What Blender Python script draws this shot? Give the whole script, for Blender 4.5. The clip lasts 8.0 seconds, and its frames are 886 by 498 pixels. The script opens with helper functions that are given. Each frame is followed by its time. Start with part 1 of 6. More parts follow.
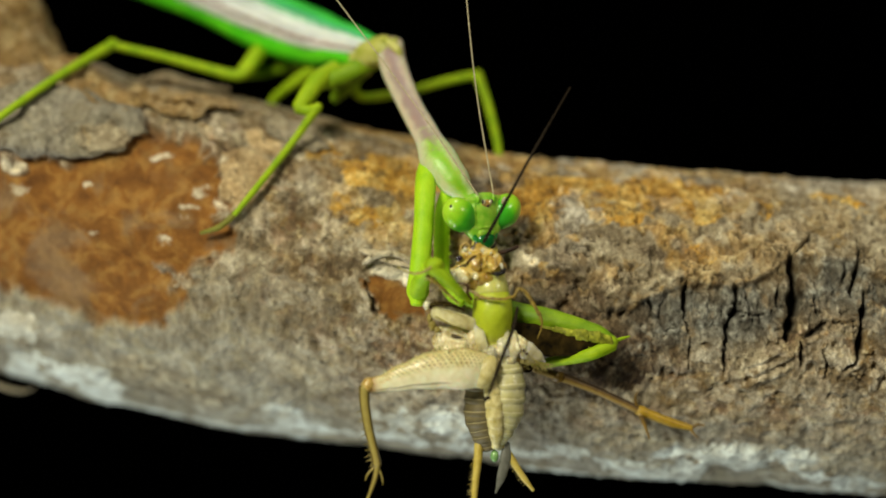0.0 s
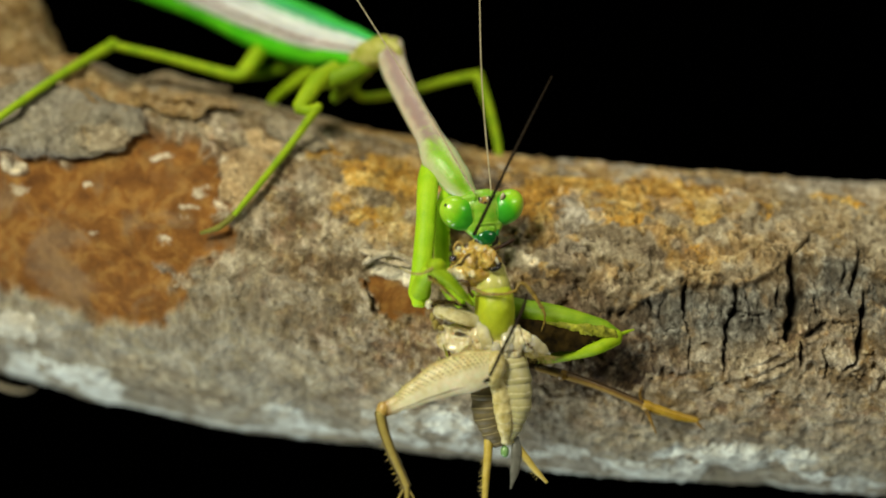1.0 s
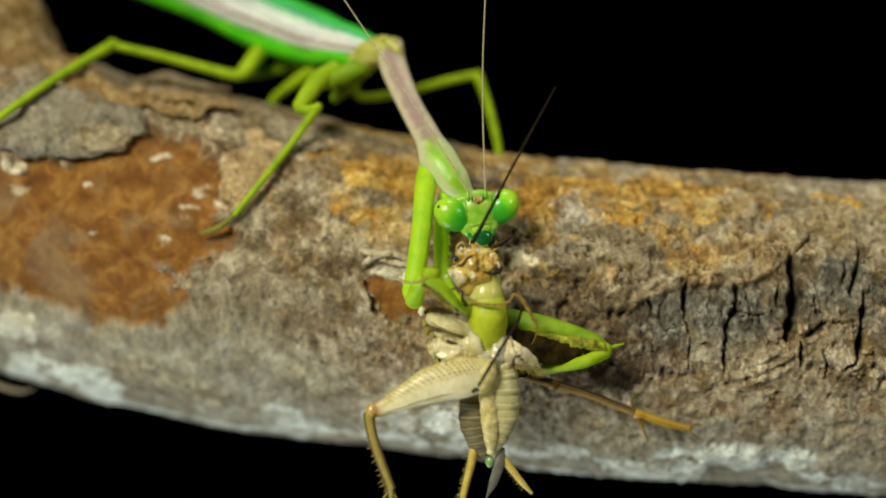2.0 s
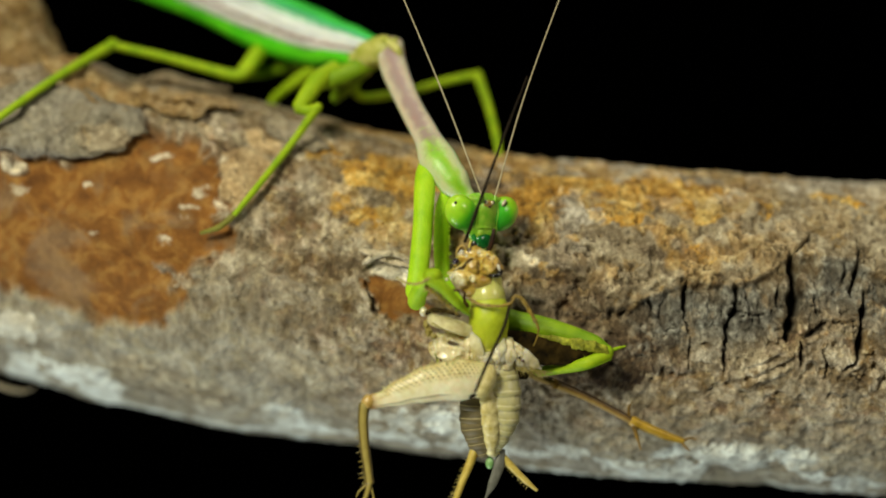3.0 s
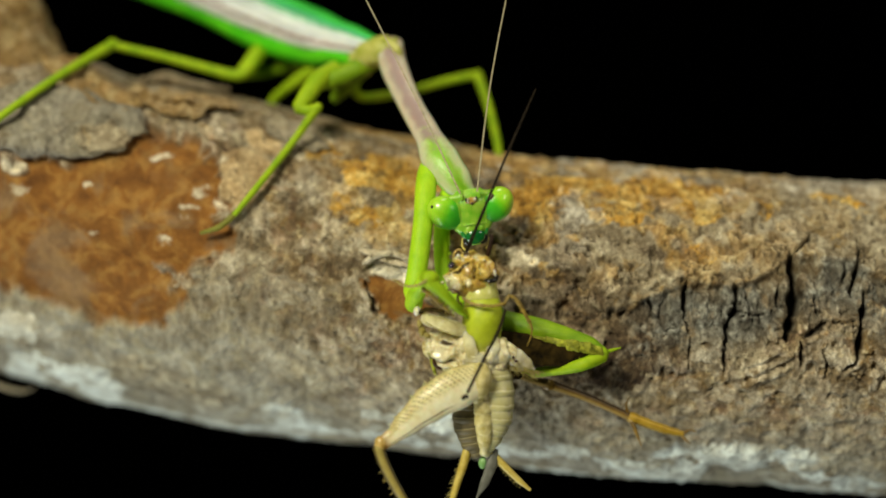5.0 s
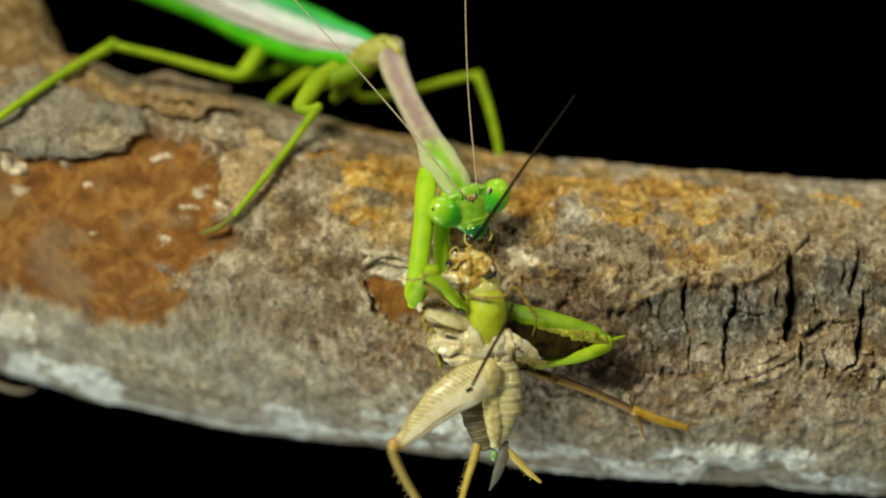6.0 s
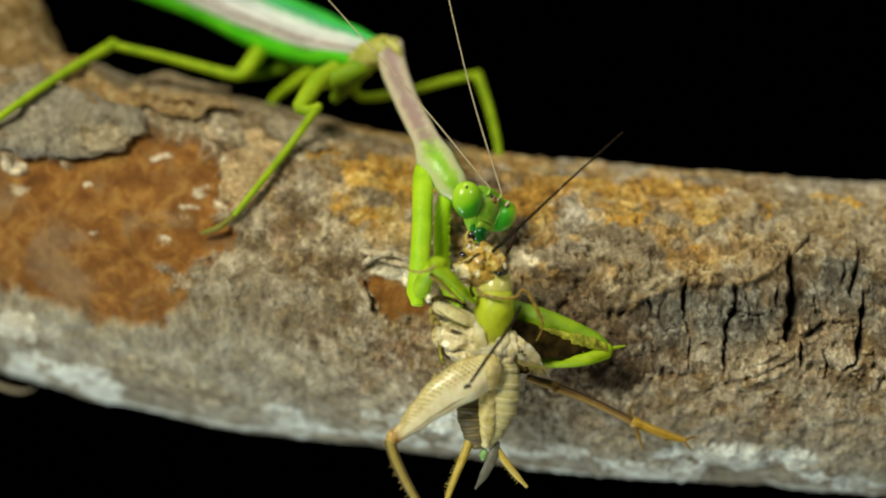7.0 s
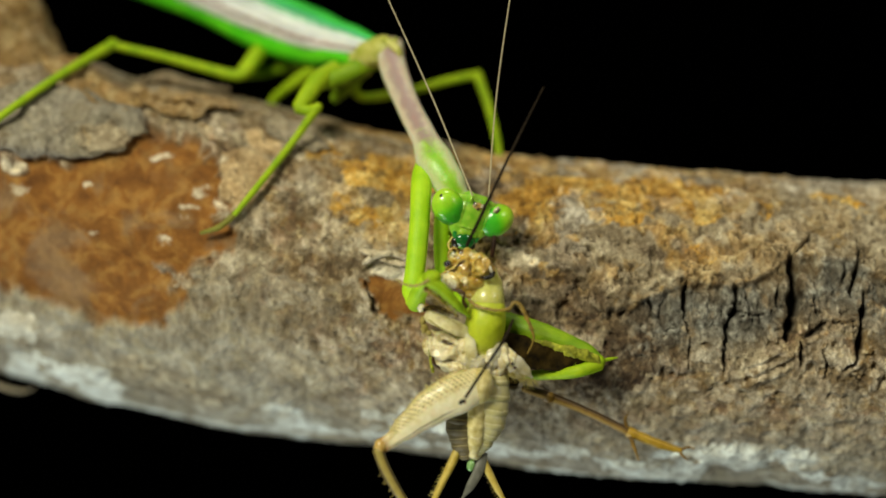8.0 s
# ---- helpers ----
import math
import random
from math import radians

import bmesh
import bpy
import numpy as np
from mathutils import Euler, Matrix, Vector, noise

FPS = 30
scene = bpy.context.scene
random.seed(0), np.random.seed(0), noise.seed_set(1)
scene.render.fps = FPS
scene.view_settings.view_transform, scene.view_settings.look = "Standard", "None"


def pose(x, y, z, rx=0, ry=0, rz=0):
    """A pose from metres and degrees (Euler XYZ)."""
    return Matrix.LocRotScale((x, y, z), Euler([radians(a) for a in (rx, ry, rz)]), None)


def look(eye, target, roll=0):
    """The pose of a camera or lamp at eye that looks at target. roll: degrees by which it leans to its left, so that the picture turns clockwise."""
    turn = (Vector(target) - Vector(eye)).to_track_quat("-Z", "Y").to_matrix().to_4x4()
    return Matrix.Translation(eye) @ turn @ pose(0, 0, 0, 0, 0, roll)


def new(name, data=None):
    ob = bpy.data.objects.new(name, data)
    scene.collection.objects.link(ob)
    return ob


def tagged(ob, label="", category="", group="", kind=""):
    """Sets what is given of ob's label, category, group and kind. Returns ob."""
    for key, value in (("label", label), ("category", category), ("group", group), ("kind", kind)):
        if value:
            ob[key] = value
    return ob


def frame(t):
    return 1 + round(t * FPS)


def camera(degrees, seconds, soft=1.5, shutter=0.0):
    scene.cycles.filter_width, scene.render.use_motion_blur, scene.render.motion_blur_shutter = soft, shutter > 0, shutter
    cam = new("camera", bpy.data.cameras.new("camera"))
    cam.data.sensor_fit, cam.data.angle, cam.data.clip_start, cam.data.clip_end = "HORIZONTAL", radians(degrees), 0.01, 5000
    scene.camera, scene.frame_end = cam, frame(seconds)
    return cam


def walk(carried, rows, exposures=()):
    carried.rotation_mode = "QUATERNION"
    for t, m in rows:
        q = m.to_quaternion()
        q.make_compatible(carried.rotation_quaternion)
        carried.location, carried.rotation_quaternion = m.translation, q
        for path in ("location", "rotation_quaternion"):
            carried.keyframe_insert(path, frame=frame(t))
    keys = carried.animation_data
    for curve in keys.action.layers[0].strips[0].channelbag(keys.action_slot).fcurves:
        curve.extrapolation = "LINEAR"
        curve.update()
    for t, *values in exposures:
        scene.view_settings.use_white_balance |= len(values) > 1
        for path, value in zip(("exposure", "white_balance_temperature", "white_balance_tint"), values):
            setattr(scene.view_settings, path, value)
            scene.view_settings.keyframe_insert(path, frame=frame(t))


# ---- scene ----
# A green mantis on a barked branch eats a cricket, in front of black cloth.
# Lengths below are in millimetres; MM turns them into metres.
MM = 0.001
cam = camera(22, 8.0, soft=1.8)
EYE, AIM = (0, -0.2017, 0.25), (0, 0.1, 0.25)
walk(cam, [(0.0, look(EYE, AIM)), (8.0, look(EYE, AIM))])
cam.data.dof.use_dof = True
cam.data.dof.focus_distance = 0.2027
cam.data.dof.aperture_fstop = 10.0

# ---- world and lamps: four studio softboxes in a dark room ----
world = bpy.data.worlds.new("dark_studio")
world.use_nodes = True
world.node_tree.nodes["Background"].inputs[0].default_value = (0.01, 0.01, 0.012, 1)
world.node_tree.nodes["Background"].inputs[1].default_value = 0.05
scene.world = world


def softbox(name, place, target, size, watts, colour):
    lamp = bpy.data.lights.new(name, "AREA")
    lamp.shape, lamp.size, lamp.energy, lamp.color = "SQUARE", size, watts, colour
    ob = new(name, lamp)
    ob.matrix_world = look(place, target)
    return ob


softbox("softbox_lamp", (-0.18, -0.34, 0.44), (0.0, 0.005, 0.245), 0.115, 1.80, (1.0, 0.955, 0.72))
softbox("softbox_lamp", (0.24, -0.19, 0.37), (0, 0.005, 0.245), 0.07, 0.17, (1.0, 0.945, 0.78))
softbox("softbox_lamp", (0.02, -0.03, 0.50), (0, 0.015, 0.25), 0.08, 0.12, (1.0, 0.96, 0.84))
softbox("softbox_lamp", (-0.10, -0.01, 0.05), (-0.015, 0.02, 0.235), 0.12, 0.34, (0.90, 0.98, 0.94))
scene.view_settings.exposure = 0.0


# ---- node helpers ----
def material(name):
    m = bpy.data.materials.new(name)
    m.use_nodes = True
    return m, m.node_tree.nodes, m.node_tree.links, m.node_tree.nodes["Principled BSDF"]


def ramp(nodes, stops, smooth=False):
    r = nodes.new("ShaderNodeValToRGB")
    r.color_ramp.interpolation = "EASE" if smooth else "LINEAR"
    while len(r.color_ramp.elements) < len(stops):
        r.color_ramp.elements.new(0.5)
    for e, (p, c) in zip(r.color_ramp.elements, stops):
        e.position, e.color = p, (*c, 1)
    return r


def grain(nodes, links, scale, detail=6, rough=0.6, distort=0.0, stretch=(1, 1, 1)):
    """Noise whose features are about 1/scale mm wide."""
    tc, mp, n = nodes.new("ShaderNodeTexCoord"), nodes.new("ShaderNodeMapping"), nodes.new("ShaderNodeTexNoise")
    mp.inputs["Scale"].default_value = [1000 * s for s in stretch]
    n.inputs["Scale"].default_value, n.inputs["Detail"].default_value = scale, detail
    n.inputs["Roughness"].default_value, n.inputs["Distortion"].default_value = rough, distort
    links.new(tc.outputs["Object"], mp.inputs[0])
    links.new(mp.outputs[0], n.inputs["Vector"])
    return n


def mix(nodes, links, fac, a, b):
    """Colour mix; fac, a and b are sockets or values."""
    x = nodes.new("ShaderNodeMix")
    x.data_type = "RGBA"
    for value, socket in ((fac, x.inputs[0]), (a, x.inputs[6]), (b, x.inputs[7])):
        if isinstance(value, (int, float)):
            socket.default_value = value
        elif isinstance(value, tuple):
            socket.default_value = (*value, 1)
        else:
            links.new(value, socket)
    return x.outputs[2]


def calc(nodes, links, op, a, b=0.0, clamp=False):
    x = nodes.new("ShaderNodeMath")
    x.operation, x.use_clamp = op, clamp
    for value, socket in ((a, x.inputs[0]), (b, x.inputs[1])):
        if isinstance(value, (int, float)):
            socket.default_value = value
        else:
            links.new(value, socket)
    return x.outputs[0]


def attribute(nodes, name):
    a = nodes.new("ShaderNodeAttribute")
    a.attribute_name = name
    return a.outputs["Fac"]


def span(nodes, links, value, low, high):
    """0 below low, 1 above high, smooth between."""
    r = nodes.new("ShaderNodeMapRange")
    r.interpolation_type = "SMOOTHSTEP"
    links.new(value, r.inputs[0])
    r.inputs[1].default_value, r.inputs[2].default_value = low, high
    return r.outputs[0]


def bump(nodes, links, bsdf, height, strength, distance):
    b = nodes.new("ShaderNodeBump")
    b.inputs["Strength"].default_value, b.inputs["Distance"].default_value = strength, distance * MM
    links.new(height, b.inputs["Height"])
    links.new(b.outputs[0], bsdf.inputs["Normal"])


def skin(name, a, b, scale=1.2, roughness=0.4, relief=0.25, flesh=0.0, coat=0.0, pits=4.0, shine=0.5, deep=0.6):
    """Insect cuticle: two tones, fine pits, some light passing under the surface."""
    m, nodes, links, bsdf = material(name)
    n = grain(nodes, links, scale, 5, 0.55)
    c = ramp(nodes, [(0.3, a), (0.7, b)])
    links.new(n.outputs[0], c.inputs[0])
    links.new(c.outputs[0], bsdf.inputs["Base Color"])
    fine = grain(nodes, links, pits, 3, 0.6)
    r = calc(nodes, links, "MULTIPLY_ADD", fine.outputs[0], 0.25)
    r.node.inputs[2].default_value = roughness - 0.12
    links.new(r, bsdf.inputs["Roughness"])
    bump(nodes, links, bsdf, fine.outputs[0], relief, 0.12)
    bsdf.inputs["Specular IOR Level"].default_value = shine
    bsdf.inputs["Coat Weight"].default_value = coat
    bsdf.inputs["Coat Roughness"].default_value = 0.15
    if flesh:
        bsdf.inputs["Subsurface Weight"].default_value = flesh
        bsdf.inputs["Subsurface Radius"].default_value = (1.0, 0.9, 0.4)
        bsdf.inputs["Subsurface Scale"].default_value = deep * MM
    return m


# ---- materials ----
def cloth_black():
    m, nodes, links, bsdf = material("black_cloth")
    n = grain(nodes, links, 0.4, 4)
    c = ramp(nodes, [(0.3, (0.0001, 0.0001, 0.0001)), (0.8, (0.0003, 0.0003, 0.0003))])
    links.new(n.outputs[0], c.inputs[0])
    links.new(c.outputs[0], bsdf.inputs["Base Color"])
    bsdf.inputs["Roughness"].default_value = 1.0
    bsdf.inputs["Specular IOR Level"].default_value = 0.0
    return m


def bark():
    m, nodes, links, bsdf = material("bark")
    wide, mid = grain(nodes, links, 0.14, 6, 0.6, 0.4), grain(nodes, links, 0.85, 7, 0.68, 0.7, (1.2, 1.0, 0.8))
    hue, patch_n = grain(nodes, links, 0.42, 5, 0.6, 0.8), grain(nodes, links, 0.33, 6, 0.62, 1.2)
    fine, speck = grain(nodes, links, 2.4, 5, 0.62), grain(nodes, links, 1.15, 3, 0.55, 0.15)
    base = ramp(nodes, [(0.30, (0.060, 0.037, 0.014)), (0.42, (0.135, 0.081, 0.029)), (0.53, (0.22, 0.138, 0.053)), (0.66, (0.42, 0.30, 0.13))])
    links.new(mid.outputs[0], base.inputs[0])
    grey = ramp(nodes, [(0.30, (0.085, 0.066, 0.042)), (0.42, (0.170, 0.136, 0.082)), (0.54, (0.26, 0.208, 0.130)), (0.66, (0.43, 0.36, 0.24))])
    links.new(mid.outputs[0], grey.inputs[0])
    col = mix(nodes, links, span(nodes, links, hue.outputs[0], 0.40, 0.60), base.outputs[0], grey.outputs[0])
    tone = ramp(nodes, [(0.35, (0.17, 0.132, 0.082)), (0.5, (0.19, 0.117, 0.040)), (0.65, (0.27, 0.20, 0.105))])
    links.new(wide.outputs[0], tone.inputs[0])
    col = mix(nodes, links, 0.25, col, tone.outputs[0])
    # broad rosy and pale grey blotches
    blotch, bleach = grain(nodes, links, 0.24, 5, 0.6, 1.0, (1, 1, 1.2)), grain(nodes, links, 0.31, 5, 0.62, 0.9, (1.1, 1, 0.9))
    rosy = ramp(nodes, [(0.34, (0.06, 0.028, 0.012)), (0.48, (0.19, 0.105, 0.050)), (0.64, (0.44, 0.28, 0.16))])
    links.new(mid.outputs[0], rosy.inputs[0])
    col = mix(nodes, links, calc(nodes, links, "MULTIPLY", span(nodes, links, blotch.outputs[0], 0.53, 0.62), 0.65), col, rosy.outputs[0])
    chaff = ramp(nodes, [(0.34, (0.07, 0.055, 0.034)), (0.46, (0.24, 0.195, 0.13)), (0.62, (0.58, 0.49, 0.34))])
    links.new(mid.outputs[0], chaff.inputs[0])
    col = mix(nodes, links, calc(nodes, links, "MULTIPLY", span(nodes, links, bleach.outputs[0], 0.54, 0.62), 0.75), col, chaff.outputs[0])
    # cream crumbs and thin grey lichen films
    col = mix(nodes, links, calc(nodes, links, "MULTIPLY", span(nodes, links, speck.outputs[0], 0.57, 0.68), 0.8), col, (0.45, 0.36, 0.20))
    film = calc(nodes, links, "MULTIPLY", span(nodes, links, patch_n.outputs[0], 0.38, 0.48), attribute(nodes, "film"))
    veil = ramp(nodes, [(0.34, (0.18, 0.153, 0.112)), (0.48, (0.39, 0.35, 0.275)), (0.64, (0.63, 0.585, 0.49))])
    links.new(mid.outputs[0], veil.inputs[0])
    col = mix(nodes, links, calc(nodes, links, "MULTIPLY", film, 0.85), col, veil.outputs[0])
    tan = ramp(nodes, [(0.32, (0.10, 0.072, 0.038)), (0.42, (0.225, 0.175, 0.105)), (0.53, (0.315, 0.262, 0.172)), (0.67, (0.50, 0.43, 0.29))])
    links.new(mid.outputs[0], tan.inputs[0])
    soft = calc(nodes, links, "ADD", attribute(nodes, "cream"), calc(nodes, links, "MULTIPLY", calc(nodes, links, "SUBTRACT", hue.outputs[0], 0.5), 0.9))
    col = mix(nodes, links, calc(nodes, links, "MULTIPLY", span(nodes, links, soft, 0.25, 0.6), 0.9), col, tan.outputs[0])
    gilt = calc(nodes, links, "MULTIPLY", span(nodes, links, hue.outputs[0], 0.60, 0.68), calc(nodes, links, "MULTIPLY", attribute(nodes, "cream"), 0.9))
    col = mix(nodes, links, gilt, col, (0.33, 0.20, 0.045))
    # slate grey, deeply fissured bark
    slate = ramp(nodes, [(0.30, (0.024, 0.019, 0.014)), (0.42, (0.080, 0.073, 0.058)), (0.53, (0.165, 0.158, 0.132)), (0.66, (0.38, 0.37, 0.31))])
    links.new(mid.outputs[0], slate.inputs[0])
    col = mix(nodes, links, calc(nodes, links, "MULTIPLY", attribute(nodes, "slate"), span(nodes, links, hue.outputs[0], 0.30, 0.46)), col, slate.outputs[0])
    # red-brown bark, with shadow beside the prey painted in
    shadow_brown = ramp(nodes, [(0.34, (0.018, 0.009, 0.004)), (0.48, (0.056, 0.034, 0.017)), (0.64, (0.19, 0.13, 0.072))])
    links.new(mid.outputs[0], shadow_brown.inputs[0])
    col = mix(nodes, links, calc(nodes, links, "MULTIPLY", attribute(nodes, "brown"), span(nodes, links, bleach.outputs[0], 0.74, 0.54)), col, shadow_brown.outputs[0])
    # smooth grey skin of the lower flank
    streak = grain(nodes, links, 0.62, 4, 0.6, 0.5, (1.7, 1.0, 0.75))
    ash = ramp(nodes, [(0.34, (0.10, 0.085, 0.054)), (0.44, (0.215, 0.186, 0.128)), (0.54, (0.36, 0.32, 0.235)), (0.66, (0.58, 0.53, 0.41))])
    links.new(calc(nodes, links, "ADD", calc(nodes, links, "MULTIPLY", streak.outputs[0], 0.75), calc(nodes, links, "MULTIPLY", wide.outputs[0], 0.25)), ash.inputs[0])
    col = mix(nodes, links, calc(nodes, links, "MULTIPLY", attribute(nodes, "ash"), 0.85), col, ash.outputs[0])
    haze = grain(nodes, links, 0.2, 4, 0.6, 0.8)
    tint = ramp(nodes, [(0.36, (0.16, 0.13, 0.085)), (0.46, (0.25, 0.225, 0.17)), (0.54, (0.30, 0.305, 0.28)), (0.64, (0.52, 0.48, 0.37))])
    links.new(haze.outputs[0], tint.inputs[0])
    col = mix(nodes, links, calc(nodes, links, "MULTIPLY", attribute(nodes, "ash"), 0.4), col, tint.outputs[0])
    straw = calc(nodes, links, "MULTIPLY", span(nodes, links, patch_n.outputs[0], 0.5, 0.62), calc(nodes, links, "MULTIPLY", attribute(nodes, "ash"), 0.3))
    col = mix(nodes, links, straw, col, (0.44, 0.37, 0.20))
    # thin peach-coloured inner rind
    peach = ramp(nodes, [(0.36, (0.34, 0.22, 0.10)), (0.5, (0.50, 0.36, 0.19)), (0.64, (0.66, 0.52, 0.31))])
    links.new(calc(nodes, links, "ADD", calc(nodes, links, "MULTIPLY", hue.outputs[0], 0.5), calc(nodes, links, "MULTIPLY", mid.outputs[0], 0.5)), peach.inputs[0])
    col = mix(nodes, links, calc(nodes, links, "MULTIPLY", attribute(nodes, "rind"), 0.9), col, peach.outputs[0])
    # ochre crust
    crust = ramp(nodes, [(0.36, (0.25, 0.115, 0.014)), (0.48, (0.46, 0.25, 0.034)), (0.60, (0.60, 0.43, 0.14))])
    links.new(calc(nodes, links, "ADD", calc(nodes, links, "MULTIPLY", hue.outputs[0], 0.55), calc(nodes, links, "MULTIPLY", mid.outputs[0], 0.45)), crust.inputs[0])
    patch = calc(nodes, links, "MULTIPLY", attribute(nodes, "ochre"), span(nodes, links, patch_n.outputs[0], 0.24, 0.42))
    col = mix(nodes, links, calc(nodes, links, "MULTIPLY", patch, 0.92), col, crust.outputs[0])
    # bare red-brown wood where bark has come away
    scar = ramp(nodes, [(0.38, (0.13, 0.050, 0.010)), (0.5, (0.24, 0.10, 0.018)), (0.62, (0.40, 0.21, 0.052))])
    links.new(calc(nodes, links, "MULTIPLY_ADD", hue.outputs[0], 0.6), scar.inputs[0])
    scar.inputs[0].links[0].from_node.inputs[2].default_value = 0.2
    worn = mix(nodes, links, calc(nodes, links, "MULTIPLY", span(nodes, links, patch_n.outputs[0], 0.50, 0.72), 0.55), scar.outputs[0], (0.32, 0.19, 0.06))
    worn = mix(nodes, links, calc(nodes, links, "MULTIPLY", span(nodes, links, wide.outputs[0], 0.52, 0.64), 0.6), worn, (0.24, 0.165, 0.095))
    col = mix(nodes, links, attribute(nodes, "scar"), col, worn)
    # chalky pale lichen
    chalk = ramp(nodes, [(0.3, (0.46, 0.44, 0.35)), (0.65, (0.76, 0.79, 0.72))])
    links.new(hue.outputs[0], chalk.inputs[0])
    crumb = ramp(nodes, [(0.3, (0.33, 0.265, 0.165)), (0.62, (0.76, 0.67, 0.50))])
    links.new(mid.outputs[0], crumb.inputs[0])
    dust = mix(nodes, links, attribute(nodes, "frost"), crumb.outputs[0], chalk.outputs[0])
    edge = calc(nodes, links, "ADD", attribute(nodes, "pale"), calc(nodes, links, "MULTIPLY", calc(nodes, links, "SUBTRACT", speck.outputs[0], 0.5), 1.5))
    col = mix(nodes, links, span(nodes, links, edge, 0.26, 0.78), col, dust)
    # dark specks and pores
    pore = span(nodes, links, speck.outputs[0], 0.33, 0.40)
    keep = calc(nodes, links, "MAXIMUM", calc(nodes, links, "MULTIPLY_ADD", pore, 0.6), calc(nodes, links, "MAXIMUM", attribute(nodes, "scar"), attribute(nodes, "ash")))
    keep.node.inputs[0].links[0].from_node.inputs[2].default_value = 0.4
    col = mix(nodes, links, keep, (0.05, 0.035, 0.022), col)
    # fine grit
    grit = ramp(nodes, [(0.34, (0.74, 0.72, 0.70)), (0.5, (1.0, 1.0, 1.0)), (0.66, (1.24, 1.23, 1.22))])
    links.new(grain(nodes, links, 2.2, 4, 0.7, 0.3).outputs[0], grit.inputs[0])
    mul = nodes.new("ShaderNodeMix")
    mul.data_type, mul.blend_type = "RGBA", "MULTIPLY"
    links.new(calc(nodes, links, "SUBTRACT", 1.0, calc(nodes, links, "MULTIPLY", calc(nodes, links, "MAXIMUM", attribute(nodes, "scar"), attribute(nodes, "ash")), 0.7)), mul.inputs[0])
    links.new(col, mul.inputs[6])
    links.new(grit.outputs[0], mul.inputs[7])
    col = mul.outputs[2]
    # each plate has its own tone, and gaps between the warts are dark brown
    plates = ramp(nodes, [(0.1, (0.72, 0.69, 0.64)), (0.45, (1.02, 1.02, 1.0)), (0.9, (1.42, 1.46, 1.48))])
    links.new(attribute(nodes, "tone"), plates.inputs[0])
    vary = nodes.new("ShaderNodeMix")
    vary.data_type, vary.blend_type = "RGBA", "MULTIPLY"
    links.new(calc(nodes, links, "SUBTRACT", 1.0, calc(nodes, links, "MULTIPLY", calc(nodes, links, "MAXIMUM", attribute(nodes, "scar"), attribute(nodes, "ash")), 0.55)), vary.inputs[0])
    links.new(col, vary.inputs[6])
    links.new(plates.outputs[0], vary.inputs[7])
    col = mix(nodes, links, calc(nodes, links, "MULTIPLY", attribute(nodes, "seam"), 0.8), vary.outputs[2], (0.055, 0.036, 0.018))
    # black dirt deep in the cracks, with their shade painted in too
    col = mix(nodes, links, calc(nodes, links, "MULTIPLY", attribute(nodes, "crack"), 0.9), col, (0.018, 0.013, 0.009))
    links.new(col, bsdf.inputs["Base Color"])
    bsdf.inputs["Roughness"].default_value = 0.8
    bsdf.inputs["Specular IOR Level"].default_value = 0.25
    both = calc(nodes, links, "ADD", calc(nodes, links, "MULTIPLY", fine.outputs[0], 0.8), mid.outputs[0])
    bump(nodes, links, bsdf, both, 0.6, 0.36)
    return m


def banded(name, stops, scale=1.5, wobble=0.06, roughness=0.4, flesh=0.3, key="around", coat=0.2, veins=0):
    """Colour bands that run along a body (key around) or across it (key along)."""
    m, nodes, links, bsdf = material(name)
    n = grain(nodes, links, scale, 4, 0.6)
    w = calc(nodes, links, "MULTIPLY", calc(nodes, links, "SUBTRACT", n.outputs[0], 0.5), wobble)
    c = ramp(nodes, stops)
    links.new(calc(nodes, links, "ADD", attribute(nodes, key), w), c.inputs[0])
    shade = ramp(nodes, [(0.3, (0.8, 0.8, 0.8)), (0.7, (1.1, 1.1, 1.1))])
    links.new(n.outputs[0], shade.inputs[0])
    if veins:
        v = nodes.new("ShaderNodeTexNoise")
        at = nodes.new("ShaderNodeCombineXYZ")
        links.new(calc(nodes, links, "MULTIPLY", attribute(nodes, "around"), float(veins)), at.inputs[0])
        links.new(calc(nodes, links, "MULTIPLY", attribute(nodes, "along"), 6.0), at.inputs[1])
        links.new(at.outputs[0], v.inputs["Vector"])
        v.inputs["Scale"].default_value, v.inputs["Detail"].default_value = 1.0, 3.0
        shade.color_ramp.elements[0].color, shade.color_ramp.elements[1].color = (0.55, 0.6, 0.6, 1), (1.3, 1.3, 1.3, 1)
        links.new(v.outputs[0], shade.inputs[0])
    x = nodes.new("ShaderNodeMix")
    x.data_type, x.blend_type = "RGBA", "MULTIPLY"
    x.inputs[0].default_value = 1.0
    links.new(c.outputs[0], x.inputs[6])
    links.new(shade.outputs[0], x.inputs[7])
    links.new(x.outputs[2], bsdf.inputs["Base Color"])
    fine = grain(nodes, links, 4.0, 3)
    bump(nodes, links, bsdf, fine.outputs[0], 0.2, 0.1)
    bsdf.inputs["Roughness"].default_value = roughness
    bsdf.inputs["Coat Weight"].default_value = coat
    bsdf.inputs["Subsurface Weight"].default_value = flesh
    bsdf.inputs["Subsurface Radius"].default_value = (1.0, 0.9, 0.4)
    bsdf.inputs["Subsurface Scale"].default_value = 0.6 * MM
    return m


